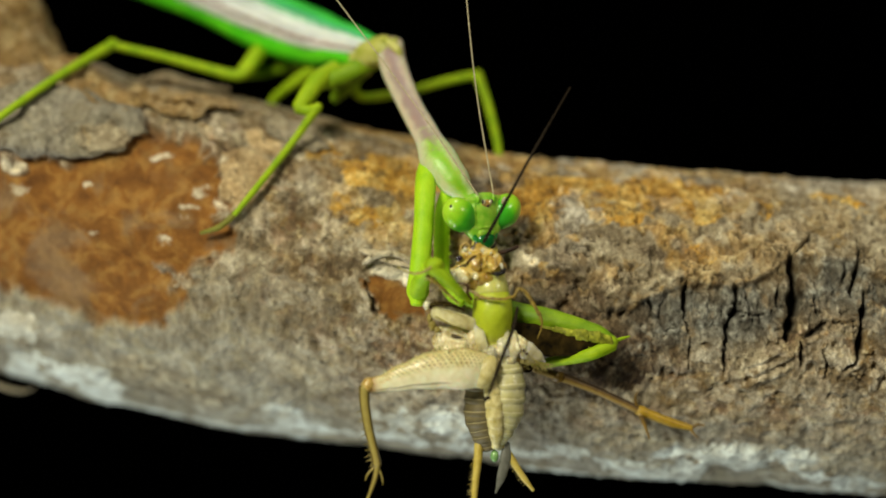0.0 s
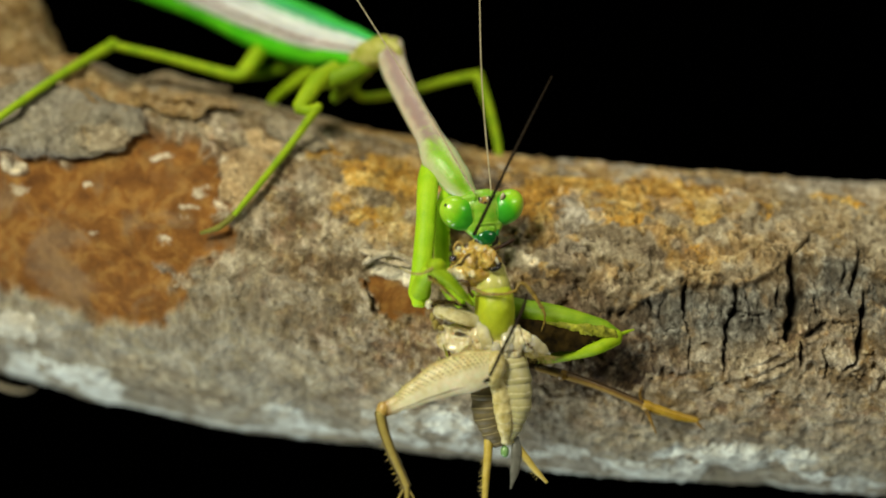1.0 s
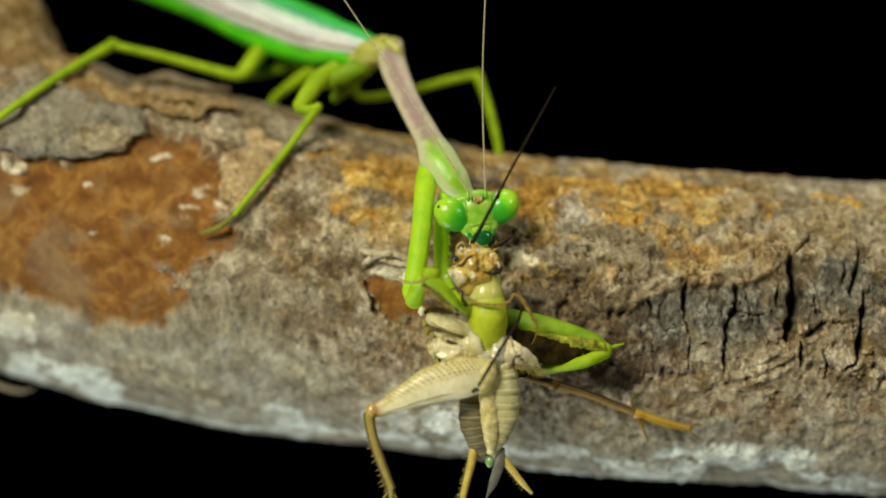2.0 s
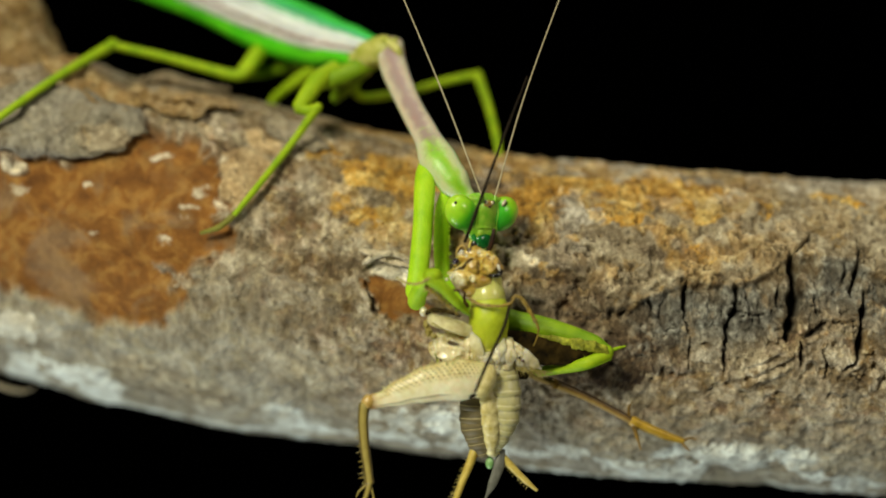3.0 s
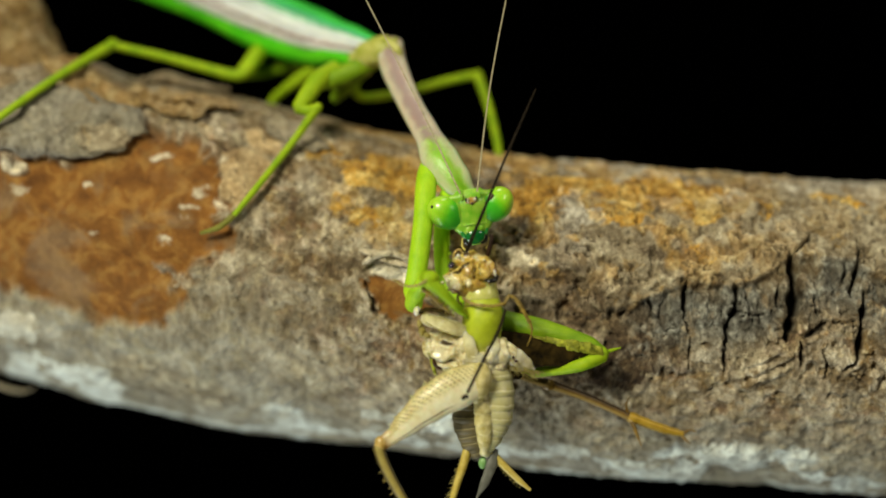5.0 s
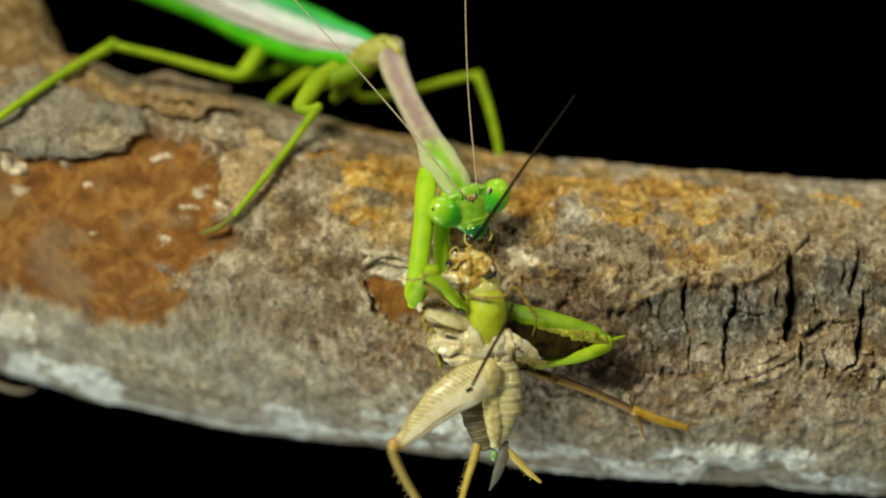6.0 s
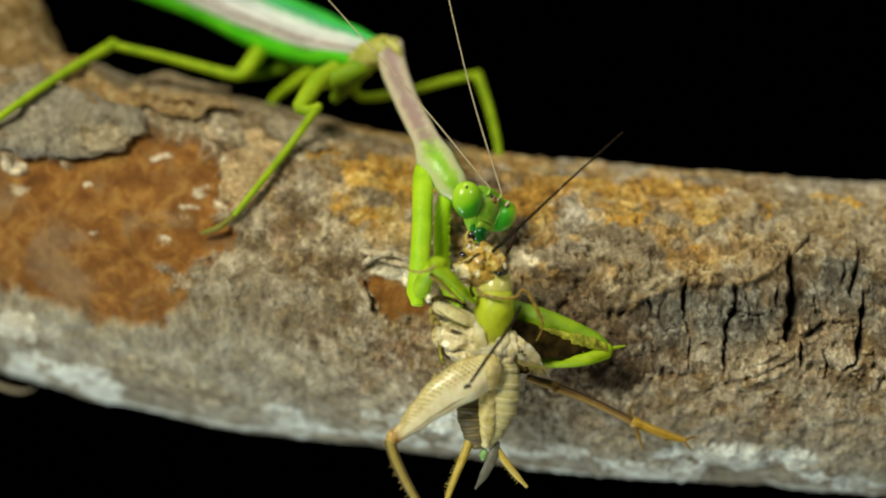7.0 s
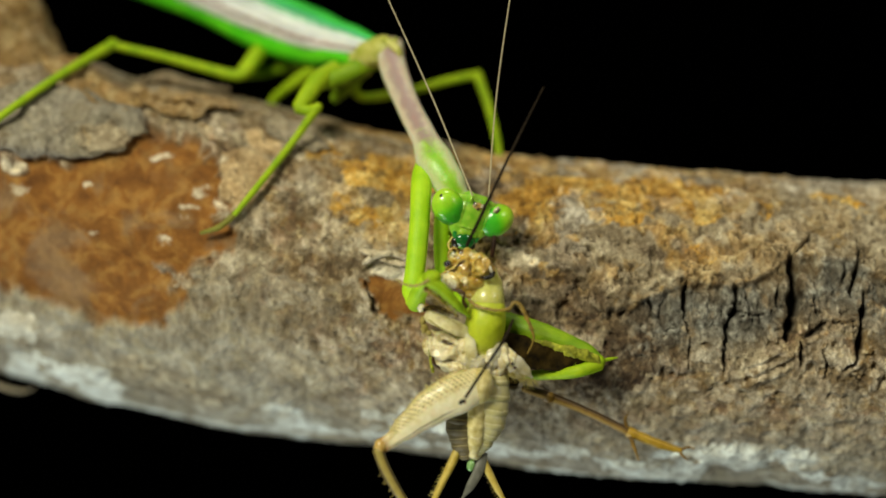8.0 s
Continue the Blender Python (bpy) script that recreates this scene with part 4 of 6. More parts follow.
def stub():
    """The stump of a side shoot that rises at the branch's shoulder."""
    path = [(-37.72, 24.0, 256.21), (-40.89, 23.0, 263.98), (-43.6, 23.0, 271.23), (-47.4, 24.0, 278.59), (-50.9, 25.0, 285.47)]
    v, f, a = tube(path, [6.0, 5.6, 4.9, 4.6, 4.4], 64, 22)
    c, _ = curve_points(path, [0] * 5, 22)
    near = c[np.argmin(((v[:, None, :] - c[None]) ** 2).sum(2), axis=1)]
    d = v - near
    d /= np.maximum(np.linalg.norm(d, axis=1)[:, None], 1e-6)
    h = (fbm(v, 5.0, 3, 5) - 0.5) * 2.6 + (fbm(v, 1.3, 4, 6, 0.6) - 0.5) * 1.0
    return v + d * h[:, None], f, a


bark_piece("side_shoot", stub(), ochre=0.3, brown=0.75, cream=0.2)


def flake(centre, ru, rv, tilt, lift, curl, seed):
    """A loose plate of bark that follows the branch and curls up at its rim."""
    rings, sides = 9, 72
    wob = 1 + 0.75 * np.array([fbm(np.array([[math.cos(a) * 1.9 + seed, math.sin(a) * 1.9, seed * 0.7]]), 1.0, 4, seed, 0.65)[0] - 0.5 for a in np.linspace(0, 2 * math.pi, sides, endpoint=False)])
    c, s = math.cos(tilt), math.sin(tilt)
    us, vs, hs = [], [], []
    for j in range(rings + 1):
        q = j / rings
        for k in range(sides):
            a = 2 * math.pi * k / sides
            du, dv = ru * q * wob[k] * math.cos(a), rv * q * wob[k] * math.sin(a)
            us.append(centre[0] + du * c - dv * s), vs.append(centre[1] + du * s + dv * c), hs.append(lift + curl * q * q * (0.6 + 0.4 * math.sin(a + seed)))
    us, vs, hs = np.array(us), np.array(vs), np.array(hs)
    p, _ = branch_surface(us, vs / 15.0)
    th = vs / 15.0
    n = np.stack([np.zeros_like(us), -np.cos(th), np.sin(th)], -1)
    rough = (fbm(np.stack([us, vs, us * 0], -1), 1.4, 4, seed, 0.6) - 0.5) * 0.8
    upper, lower = p + n * (hs + rough + 0.3)[:, None], p + n * (hs + rough - 0.15)[:, None]
    m = (rings + 1) * sides
    faces = [(j * sides + k, j * sides + (k + 1) % sides, (j + 1) * sides + (k + 1) % sides, (j + 1) * sides + k) for j in range(rings) for k in range(sides)]
    faces += [tuple(i + m for i in f[::-1]) for f in faces]
    faces += [(rings * sides + k, rings * sides + (k + 1) % sides, m + rings * sides + (k + 1) % sides, m + rings * sides + k) for k in range(sides)]
    v = np.vstack([upper, lower])
    return v, faces, np.zeros((len(v), 2))


for centre, ru, rv, tilt, lift, curl, seed, kinds in (
        ((-36.24, 9.33), 8.2, 3.6, 0.22, 0.55, 0.35, 2, dict(ash=0.35, slate=0.65)),
        ((-31.72, 8.56), 2.6, 1.2, 0.45, 1.0, 0.45, 5, dict(cream=0.95, pale=0.2)),
        ((-24.46, 15.81), 5.2, 1.5, -0.05, 0.35, 0.5, 27, dict(brown=0.35, ochre=0.3)),
        ((-4.84, 3.24), 2.6, 0.45, -0.1, 0.15, 0.4, 14, dict(pale=0.9)),
        ((-33.36, 14.54), 5.2, 2.3, -0.35, 0.5, 0.5, 17, dict(ochre=0.4, brown=0.35, cream=0.3)),
        ((-25.99, 14.84), 4.0, 1.8, -0.3, 0.1, 0.5, 21, dict(brown=0.4, ochre=0.3)),
        ((-14.08, 14.72), 3.2, 1.5, -0.2, 0.0, 0.3, 23, dict(ash=0.4))):
    bark_piece("bark_flake", flake(centre, ru, rv, tilt, lift, curl, seed), **kinds)
bark_piece("bark_curl", roughen(tube([(-29.2, 22.0, 266.5), (-27.0, 21.0, 266.75), (-24.2, 20.5, 266.0), (-20.93, 21.0, 265.6)], [0.7, 1.2, 0.85, 0.45], 24, 10, flat=0.55), 0.7, 1.4, 4), brown=0.35, cream=0.4)

bark_piece("bark_curl", roughen(tube([(-7.25, 5.75, 248.71), (-6.16, 5.42, 249.38), (-4.72, 5.29, 249.59), (-3.39, 5.31, 249.13), (-2.57, 5.39, 248.31)], [0.18, 0.3, 0.28, 0.26, 0.15], 14, 8), 0.25, 0.8, 9), cream=0.9, pale=0.6)
bark_piece("bark_sliver", roughen(tube([(-45.95, 26.0, 236.96), (-43.22, 25.0, 236.12), (-41.45, 24.5, 235.92), (-40.4, 24.0, 236.29)], [0.7, 0.55, 0.4, 0.2], 14, 6, flat=0.4), 0.5, 1.0, 8), ash=0.2)

# ---- the mantis ----
mantis = thing("mantis", (-7.77, 16.0, 265.71), "green praying mantis on the branch, holding a pale cricket", "mantis")
part("wing", tube([(-33.97, 37, 281.31), (-24.93, 30, 276.94), (-18.81, 25.5, 273.88), (-12.9, 20.6, 271.11), (-9.45, 17.4, 269.88), (-6, 14.2, 268.9)], [3.2, 3.1, 2.95, 2.6, 2.0, 1.15], 48, 10, 0.95, up=(0.18, -0.25, 1)), WING, mantis, "folded teal-green wings with a white stripe")
part("abdomen", tube([(-37.02, 37.6, 279.84), (-31.13, 33.4, 277.1), (-24.82, 29, 274.54), (-18.76, 24.8, 271.4), (-15.2, 22, 270.02), (-12.31, 19.9, 269.28), (-9.7, 16.9, 268.7), (-7.75, 15.4, 268.14)], [1.15, 1.25, 1.4, 1.55, 1.7, 1.7, 1.2, 0.6], 32, 8, 0.9), BELLY, mantis, "bright green belly")
part("coxa", roughen(tube([(-6.54, 14.6, 267.64), (-8.36, 14.4, 266.98), (-10.37, 14, 266.1), (-11.63, 13.4, 265.52)], [0.7, 0.95, 0.9, 0.6], 22, 8), 0.3, 0.9, 83), LIME_SHADED, mantis, "stout yellow-green hip")
part("coxa", tube([(-14.62, 26, 268.57), (-17.16, 24.5, 267.67), (-19.16, 23, 267.1)], [0.75, 0.6, 0.4], 18, 6), LIME_SHADED, mantis)
part("coxa", roughen(tube([(-7.79, 16.4, 267.03), (-9.33, 17.2, 265.68), (-10.46, 18, 264.43)], [0.8, 0.85, 0.5], 20, 8), 0.3, 0.9, 84), LIME_SHADED, mantis)
part("thorax", joined(roughen(tube([(-8.19, 15.6, 268.16), (-7.08, 14.6, 268.39), (-5.43, 13.2, 268.81), (-4.46, 12.6, 268.97)], [1.0, 1.4, 1.42, 0.9], 28, 8), 0.5, 1.3, 81), roughen(ball((-8.41, 15.8, 266.99), (1.7, 1.2, 0.75), pose(0, 0, 0, 0, -12, 0), 30, 20, lump=0.3), 0.5, 1.2, 82)), THORAX, mantis)
part("thorax_collar", tube([(-5.95, 12.5, 269.7), (-4.98, 11.8, 269.32), (-4.23, 11.6, 268.46), (-4.34, 12.0, 267.43)], [0.3, 0.4, 0.42, 0.25], 16, 8, lump=0.4), THORAX, mantis)
pronotum = part("pronotum", tube([(-5.0, 13.0, 269.22), (-4.6, 11.5, 266.97), (-3.13, 9.0, 263.37), (-1.6, 6.2, 260.46), (-0.41, 4.2, 257.96), (0.81, 3.4, 256.25), (2.03, 3.4, 254.63)], [1.25, 1.28, 1.12, 1.2, 1.72, 1.5, 0.9], 28, 8, 0.72, up=(0, -1, 0.15)), PRONOTUM, mantis, "pinkish-brown pronotum edged with green", pivot=(-5.0, 13.0, 268.95))


def walking_leg(name, thigh, thigh_r, shin, shin_r, foot, foot_r):
    leg = part(name, tube(thigh, thigh_r, 14, 6), LEG, mantis)
    part("tibia", tube(shin, shin_r, 12, 6), LEG, leg)
    part("knee", ball(shin[0], (shin_r[0] * 1.06,) * 3, wide=12, high=8), LEG, leg)
    if foot:
        part("tarsus", tube(foot, foot_r, 10, 4, ripple=0.25, rings=5), OLIVE, leg, "olive-brown foot")
    return leg


walking_leg("middle_leg", [(-10.32, 15.0, 267.14), (-11.76, 13.0, 265.86), (-12.65, 11.8, 264.5), (-13.5, 11.0, 263.24)], [0.8, 0.92, 0.85, 0.62], [(-11.67, 10.4, 263.2), (-14.17, 10.74, 259.74), (-16.82, 7.68, 256.02), (-19.08, 6.86, 253.15)], [0.42, 0.36, 0.31, 0.26], [(-19.09, 6.96, 253.16), (-20.48, 6.92, 252.02), (-22.21, 7.1, 251.45)], [0.26, 0.24, 0.15])
walking_leg("hind_leg", [(-17.57, 24, 270.09), (-18.29, 22.5, 269.07), (-19.16, 21, 267.67), (-20.15, 20.4, 266.91), (-23.32, 20.1, 267.66), (-27.12, 19.7, 268.66), (-31.79, 19, 269.7)], [0.8, 0.88, 0.78, 0.54, 0.47, 0.42, 0.4], [(-32.0, 19.0, 269.8), (-36.5, 13.5, 266.17), (-41.09, 9.69, 262.26), (-44.42, 10.57, 260.05)], [0.55, 0.42, 0.38, 0.32], [(-44.48, 10.87, 260.07), (-47.13, 10.93, 258.75), (-49.35, 11.4, 258.24)], [0.3, 0.28, 0.15])
walking_leg("middle_leg", [(-8.62, 17.0, 266.32), (-7.88, 19.0, 264.72), (-3.55, 22.0, 265.47), (0.34, 24.0, 266.62), (3.03, 24.5, 267.27)], [0.5, 0.46, 0.42, 0.38, 0.36], [(3.42, 24.5, 267.27), (4.36, 24.0, 264.61), (5.21, 22.0, 261.04), (5.56, 20.5, 258.48)], [0.44, 0.37, 0.34, 0.3], None, None)
walking_leg("hind_leg", [(-12.37, 21.0, 267.72), (-14.09, 22.0, 266.69), (-15.54, 23.0, 265.77)], [0.7, 0.62, 0.52], [(-15.54, 23.0, 265.77), (-16.73, 24.0, 264.83), (-17.76, 25.0, 262.98)], [0.48, 0.44, 0.4], None, None)

# forelegs that grip the prey
part("knee_joint", tube([(-13.5, 11.0, 263.18), (-12.59, 10.8, 262.91), (-11.67, 10.4, 263.15)], [0.58, 0.5, 0.48], 12, 5), LEG, mantis)
coxa_path = [(-1.24, 7.0, 258.95), (-1.58, 3.4, 256.15), (-1.71, 1.6, 252.07), (-2.01, 0.8, 248.2), (-2.15, 0.4, 246.2), (-2.2, 0.2, 245.1)]
coxa_near = part("foreleg_coxa", joined(tube(coxa_path, [0.6, 0.95, 0.9, 0.9, 1.02, 0.62], 20, 6, 0.85, up=(0, 1, 0)), spines(coxa_path[1:5], [0.8] * 4, 0.2, 0.05, (1, -0.3, 0), 12)), LIME, mantis, "lime-green coxa held upright", pivot=(-1.81, 1.5, 257.1))
part("foreleg_coxa", joined(tube([(0.6, 4.0, 255.41), (0.02, 4.6, 253.5), (-0.12, 4.6, 251.0), (-0.1, 4.4, 248.9), (0.1, 4.2, 247.4), (0.7, 3.8, 246.0), (1.6, 3.4, 245.1)], [0.7, 0.76, 0.74, 0.7, 0.66, 0.6, 0.5], 18, 6), spines([(0.1, 4.3, 253.0), (0.0, 4.3, 251.0), (0.0, 4.1, 248.4)], [0.68] * 3, 0.2, 0.05, (0.9, -0.5, 0), 14)), LIME, mantis)
femur_near = part("foreleg_femur", tube([(-2.2, 0.0, 245.3), (-2.0, -2.4, 246.1), (-1.2, -4.7, 247.4)], [0.8, 0.76, 0.66], 18, 6), LIME, mantis, pivot=(-0.59, -5.0, 247.71))
part("foreleg_tibia", joined(tube([(-0.88, -5.0, 247.42), (0.2, -5.0, 246.54), (1.37, -4.3, 245.35), (2.46, -3.0, 244.24)], [0.66, 0.5, 0.4, 0.14], 16, 6), roughen(ball((-0.78, -5.0, 247.6), (0.88, 0.75, 0.7), wide=28, high=20), 0.22, 0.7, 66), spines([(-0.68, -5.0, 247.12), (0.54, -5.0, 246.05), (1.76, -4.0, 244.9)], [0.4] * 3, 0.4, 0.06, (-0.6, -0.3, -0.7), 8)), LEG, femur_near)
part("tibia_edge", roughen(joined(tube([(-1.37, -4.9, 246.73), (-0.2, -4.7, 245.75), (1.37, -4, 244.27)], [0.2, 0.17, 0.1], 12, 8), spines([(-1.27, -4.9, 246.54), (-0.2, -4.7, 245.6), (1.18, -4, 244.36)], [0.16] * 3, 0.3, 0.035, (-0.7, -0.3, -0.7), 16, 0.5, 21)), 0.1, 0.4, 67), BRISTLE, femur_near, "spiny tan-brown edge")
part("foreleg_tarsus", tube([(-0.78, -5.6, 247.62), (-1.9, -5.5, 246.98), (-3.02, -5.0, 247.03), (-3.91, -4.6, 247.51)], [0.14, 0.11, 0.09, 0.05], 8, 4, ripple=0.2, rings=6), STRAW, femur_near)
far_path = [(2.33, 3.0, 244.72), (5.81, 0.2, 243.74), (9.26, -0.8, 243.08), (13.22, -1.3, 242.1), (14.79, -1.5, 241.26)]
femur_far = part("foreleg_femur", roughen(tube(far_path, [0.7, 1.05, 1.08, 0.82, 0.66], 30, 10), 0.16, 0.9, 68), LIME_SHADED, mantis, "lime-green spined femur", pivot=(8.97, -0.8, 243.03))
# groove widened and darkened so its colour also gives the shadow above the tibia
part("femur_groove_shadow", roughen(tube([(5.77, -1.0, 242.19), (7.74, -1.6, 241.47), (9.71, -1.9, 241.13), (11.78, -2.0, 241.09), (13.56, -2.1, 241.24)], [0.8, 1.35, 1.25, 0.95, 0.35], 36, 14, 0.4, (0, -1, 0)), 0.5, 0.5, 60), BLOTCH, femur_far, "dark brown inner groove with the shadow under it")
part("femur_margin", roughen(tube([(8.8, -2.0, 242.5), (10.4, -2.3, 242.25), (12.0, -2.4, 241.95), (13.5, -2.4, 241.7), (14.6, -2.2, 241.45)], [0.1, 0.26, 0.4, 0.52, 0.45], 30, 14, 0.35, (0, -1, 0)), 1.1, 0.5, 61), CITRON, femur_far, "yellow mottled inner margin")
part("femur_spines", spines([(6.51, -1.2, 242.0), (8.24, -1.4, 241.51), (10.22, -1.6, 241.22), (13.18, -1.8, 241.13)], [0.75, 0.8, 0.5, 0.2], 0.5, 0.045, (-0.35, -0.5, -1), 60, 0.6), BLOTCH, femur_far, "dark brown spines")
part("foreleg_tibia", joined(tube([(14.88, -1.6, 241.07), (12.9, -2.3, 240.16), (9.79, -0.2, 239.36), (7.09, 1.2, 238.88)], [0.64, 0.56, 0.46, 0.15], 16, 6), ball((14.78, -1.6, 241.22), (0.68, 0.65, 0.68)), spines([(13.15, -2.3, 240.36), (10.28, -0.4, 239.57), (7.59, 1.0, 239.09)], [0.35] * 3, 0.42, 0.06, (-0.5, -0.2, 0.8), 14)), LEG, femur_far)
part("tibia_edge", tube([(12.2, -1.6, 239.63), (10.04, -0.2, 239.01), (7.84, 1.0, 238.64)], [0.1, 0.16, 0.1], 10, 6, lump=0.3), BRISTLE, femur_far, "red-brown lower edge")
part("foreleg_tarsus", tube([(15.0, -1.4, 241.26), (15.72, -1.0, 241.54), (16.56, -0.5, 241.77)], [0.22, 0.16, 0.08], 8, 4), LEG, femur_far)


def mantis_head():
    """The head in its own space: the middle between the eyes is its origin, the face looks along -y."""
    o = np.array((2.98, 2.0, 253.28))
    at = lambda x, y, z: tuple(o + (x, y, z))
    head = part("head", joined(
        ball(at(0, 0.3, 0.1), (2.7, 1.0, 1.4), taper=0.3, wide=36, high=24),
        tube([at(0, 0.1, 1.2), at(0, -0.1, 0.5), at(0, -0.2, -0.6), at(0, -0.35, -1.5), at(0, -0.5, -2.4), at(0, -0.55, -2.9)], [1.5, 1.7, 1.6, 1.3, 1.0, 0.8], 36, 6, 0.56, up=(0, 1, 0)),
        tube([at(-1.5, 0.2, -0.5), at(-1.15, -0.15, -1.3), at(-0.62, -0.4, -2.2)], [0.8, 0.7, 0.5], 24, 6), tube([at(1.5, 0.2, -0.5), at(1.15, -0.15, -1.3), at(0.62, -0.4, -2.2)], [0.8, 0.7, 0.5], 24, 6),
        tube([at(0, 1.2, 0.2), at(-0.2, 2.2, 0.9)], [1.0, 0.8], 16, 4),
        tube([at(-2.1, 0.0, 1.15), at(-1.2, -0.25, 1.28), at(0, -0.4, 1.3), at(1.2, -0.25, 1.28), at(2.1, 0.0, 1.15)], [0.3, 0.36, 0.42, 0.36, 0.3], 16, 6)), FACE, mantis, "triangular green head", pivot=tuple(o))
    fused(head, 0.1, 6)
    part("pupil_spot", ball(at(-3.5, -0.63, 0.92), (0.14, 0.14, 0.18), wide=10, high=8), JET, head, "black pupil spot")
    for s in (-1, 1):
        eye = ball(at(2.28 * s, -0.08, 0.0), (1.46, 1.22, 1.8), pose(0, 0, 0, 0, 46 * s, 0), 44, 30, taper=0.12)
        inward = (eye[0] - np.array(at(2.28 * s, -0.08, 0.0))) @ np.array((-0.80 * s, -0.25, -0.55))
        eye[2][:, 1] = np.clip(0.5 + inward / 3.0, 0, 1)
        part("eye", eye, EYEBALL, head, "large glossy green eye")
        part("sulcus", tube([at(1.15 * s, -0.78, 1.2), at(1.2 * s, -0.94, 0.2), at(1.12 * s, -0.98, -1.1)], [0.03, 0.045, 0.03], 8, 5), FACE, head)
        part("antenna_base", tube([at(0.82 * s, -0.75, 1.15), at(0.8 * s, -0.8, 1.4), at(0.78 * s, -0.7, 1.75)], [0.16, 0.15, 0.1], 10, 5), FACE, head)
        part("ocellus", ball(at(0.32 * s, -1.02, 1.12), (0.17, 0.16, 0.2), wide=14, high=10), GLASSY, head, "glassy pale ocellus")
        part("ocellus_pit", ball(at(0.46 * s, -1.0, 1.18), (0.11, 0.14, 0.2), wide=12, high=8), JET, head)
        part("palp", tube([at(1.0 * s, -0.3, -2.5), at(1.25 * s, -0.5, -3.1), at(1.05 * s, -0.8, -3.5), at(0.8 * s, -0.9, -3.6)], [0.12, 0.11, 0.09, 0.06], 8, 5), LEMON, head)
    part("antenna_socket", ball(at(1.72, -0.95, 1.15), (0.17, 0.16, 0.38), pose(0, 0, 0, 0, 28, 0), 14, 10), GLASSY, head, "pale glassy mark beside the eye")
    part("socket_rim", ball(at(1.9, -0.92, 1.02), (0.09, 0.14, 0.3), pose(0, 0, 0, 0, 28, 0), 12, 8), UMBER, head)
    part("ocelli_plate", ball(at(0, -0.92, 0.98), (0.5, 0.2, 0.34), wide=18, high=12, lump=0.2), AMBER, head, "tan ocelli plate")
    part("ocellus", ball(at(0.02, -1.1, 0.8), (0.15, 0.1, 0.13), wide=12, high=8), UMBER, head)
    for s in (-1, 1):
        part("mandible", ball(at(0.62 * s, -0.66, -2.72), (0.55, 0.34, 0.5), pose(0, 0, 0, 0, -24 * s, 0), 18, 12), JET, head, "black jaw")
        part("cheek", tube([at(1.12 * s, -0.5, -1.55), at(0.98 * s, -0.62, -2.1), at(0.8 * s, -0.7, -2.6)], [0.3, 0.26, 0.12], 14, 5), TEAL, head, "blue-green cheek")
    part("brow", tube([at(-1.1, -1.0, -1.15), at(0, -1.24, -1.05), at(1.1, -1.0, -1.15)], [0.03, 0.05, 0.03], 8, 5), FACE, head)
    part("clypeus", joined(ball(at(-0.4, -0.98, -1.62), (0.46, 0.12, 0.3), wide=14, high=10), ball(at(0.4, -0.98, -1.62), (0.46, 0.12, 0.3), wide=14, high=10)), FACE, head)
    part("labrum", ball(at(0, -0.88, -2.34), (0.92, 0.42, 0.72), wide=26, high=18), LABRUM, head, "dark teal lip")
    return head


head = mantis_head()


def feeler(base, tip, bow, r, segments, mat, parent, name="antenna", label=""):
    b, t = np.array(base, float), np.array(tip, float)
    mid1, mid2 = b + (t - b) * 0.33 + np.array(bow), b + (t - b) * 0.7 + np.array(bow) * 0.7
    return part(name, tube([base, tuple(mid1), tuple(mid2), tip], [r, r * 0.85, r * 0.7, r * 0.4], 8, 40, ripple=0.22, rings=segments), mat, parent, label, pivot=base)


antenna_one = feeler((2.6, 0.0, 255.3), (-6.32, 4.0, 282.69), (0.25, 0, 0), 0.07, 60, FEELER, mantis, label="thin beaded tan antenna")
antenna_two = feeler((4.7, 0.0, 254.8), (14.18, 4.0, 282.69), (-0.5, 0, 0), 0.07, 60, FEELER, mantis, label="thin beaded tan antenna")

# ---- the cricket ----
def flap(path, widths, seed=1, thick=0.3):
    """A thin soft fold that faces the room's front."""
    return roughen(tube(path, widths, 36, 14, thick, (0, -1, 0)), 0.16, 0.9, seed)


cricket = thing("cricket", (2.51, -1.0, 237.11), "cream and brown cricket hanging belly-out in the mantis's grip", "cricket")
part("neck", tube([(3.7, 0, 248.15), (3.93, -0.9, 247.06), (4.02, -1.3, 245.98), (4.13, -1.2, 245.08)], [1.0, 1.36, 1.55, 1.6], 32, 8), JELLY, cricket, "glossy yellow-green neck membrane")
part("throat", ball((2.68, -1.5, 246.72), (1.15, 0.9, 1.0), pose(0, 0, 0, 0, 25, 0), 28, 18, lump=0.1), RESIN, cricket, "amber see-through throat")
part("prothorax", roughen(tube([(4.1, -1, 245.3), (4.18, -1.4, 244.79), (4.2, -1.5, 243.85), (4.1, -1.2, 242.8), (3.95, -0.75, 241.8), (3.8, -0.5, 240.9), (3.7, -0.2, 240.2)], [1.5, 1.72, 1.76, 1.74, 1.68, 1.6, 1.2], 44, 10), 0.22, 1.2, 64), SAP, cricket, "taut lime-green front body, cream below")
part("breast_flap", flap([(2.57, -2.2, 243.03), (3.06, -2.8, 241.86), (3.36, -2.7, 240.58), (3.17, -2.2, 239.41)], [0.12, 0.5, 0.55, 0.15], 36, 0.3), CREAM, cricket, "cream torn flap")
part("breast_flap", flap([(5.55, -2, 242.52), (5.38, -2.5, 241.41), (4.94, -2.5, 240.17)], [0.1, 0.4, 0.15], 37, 0.3), CREAM, cricket)
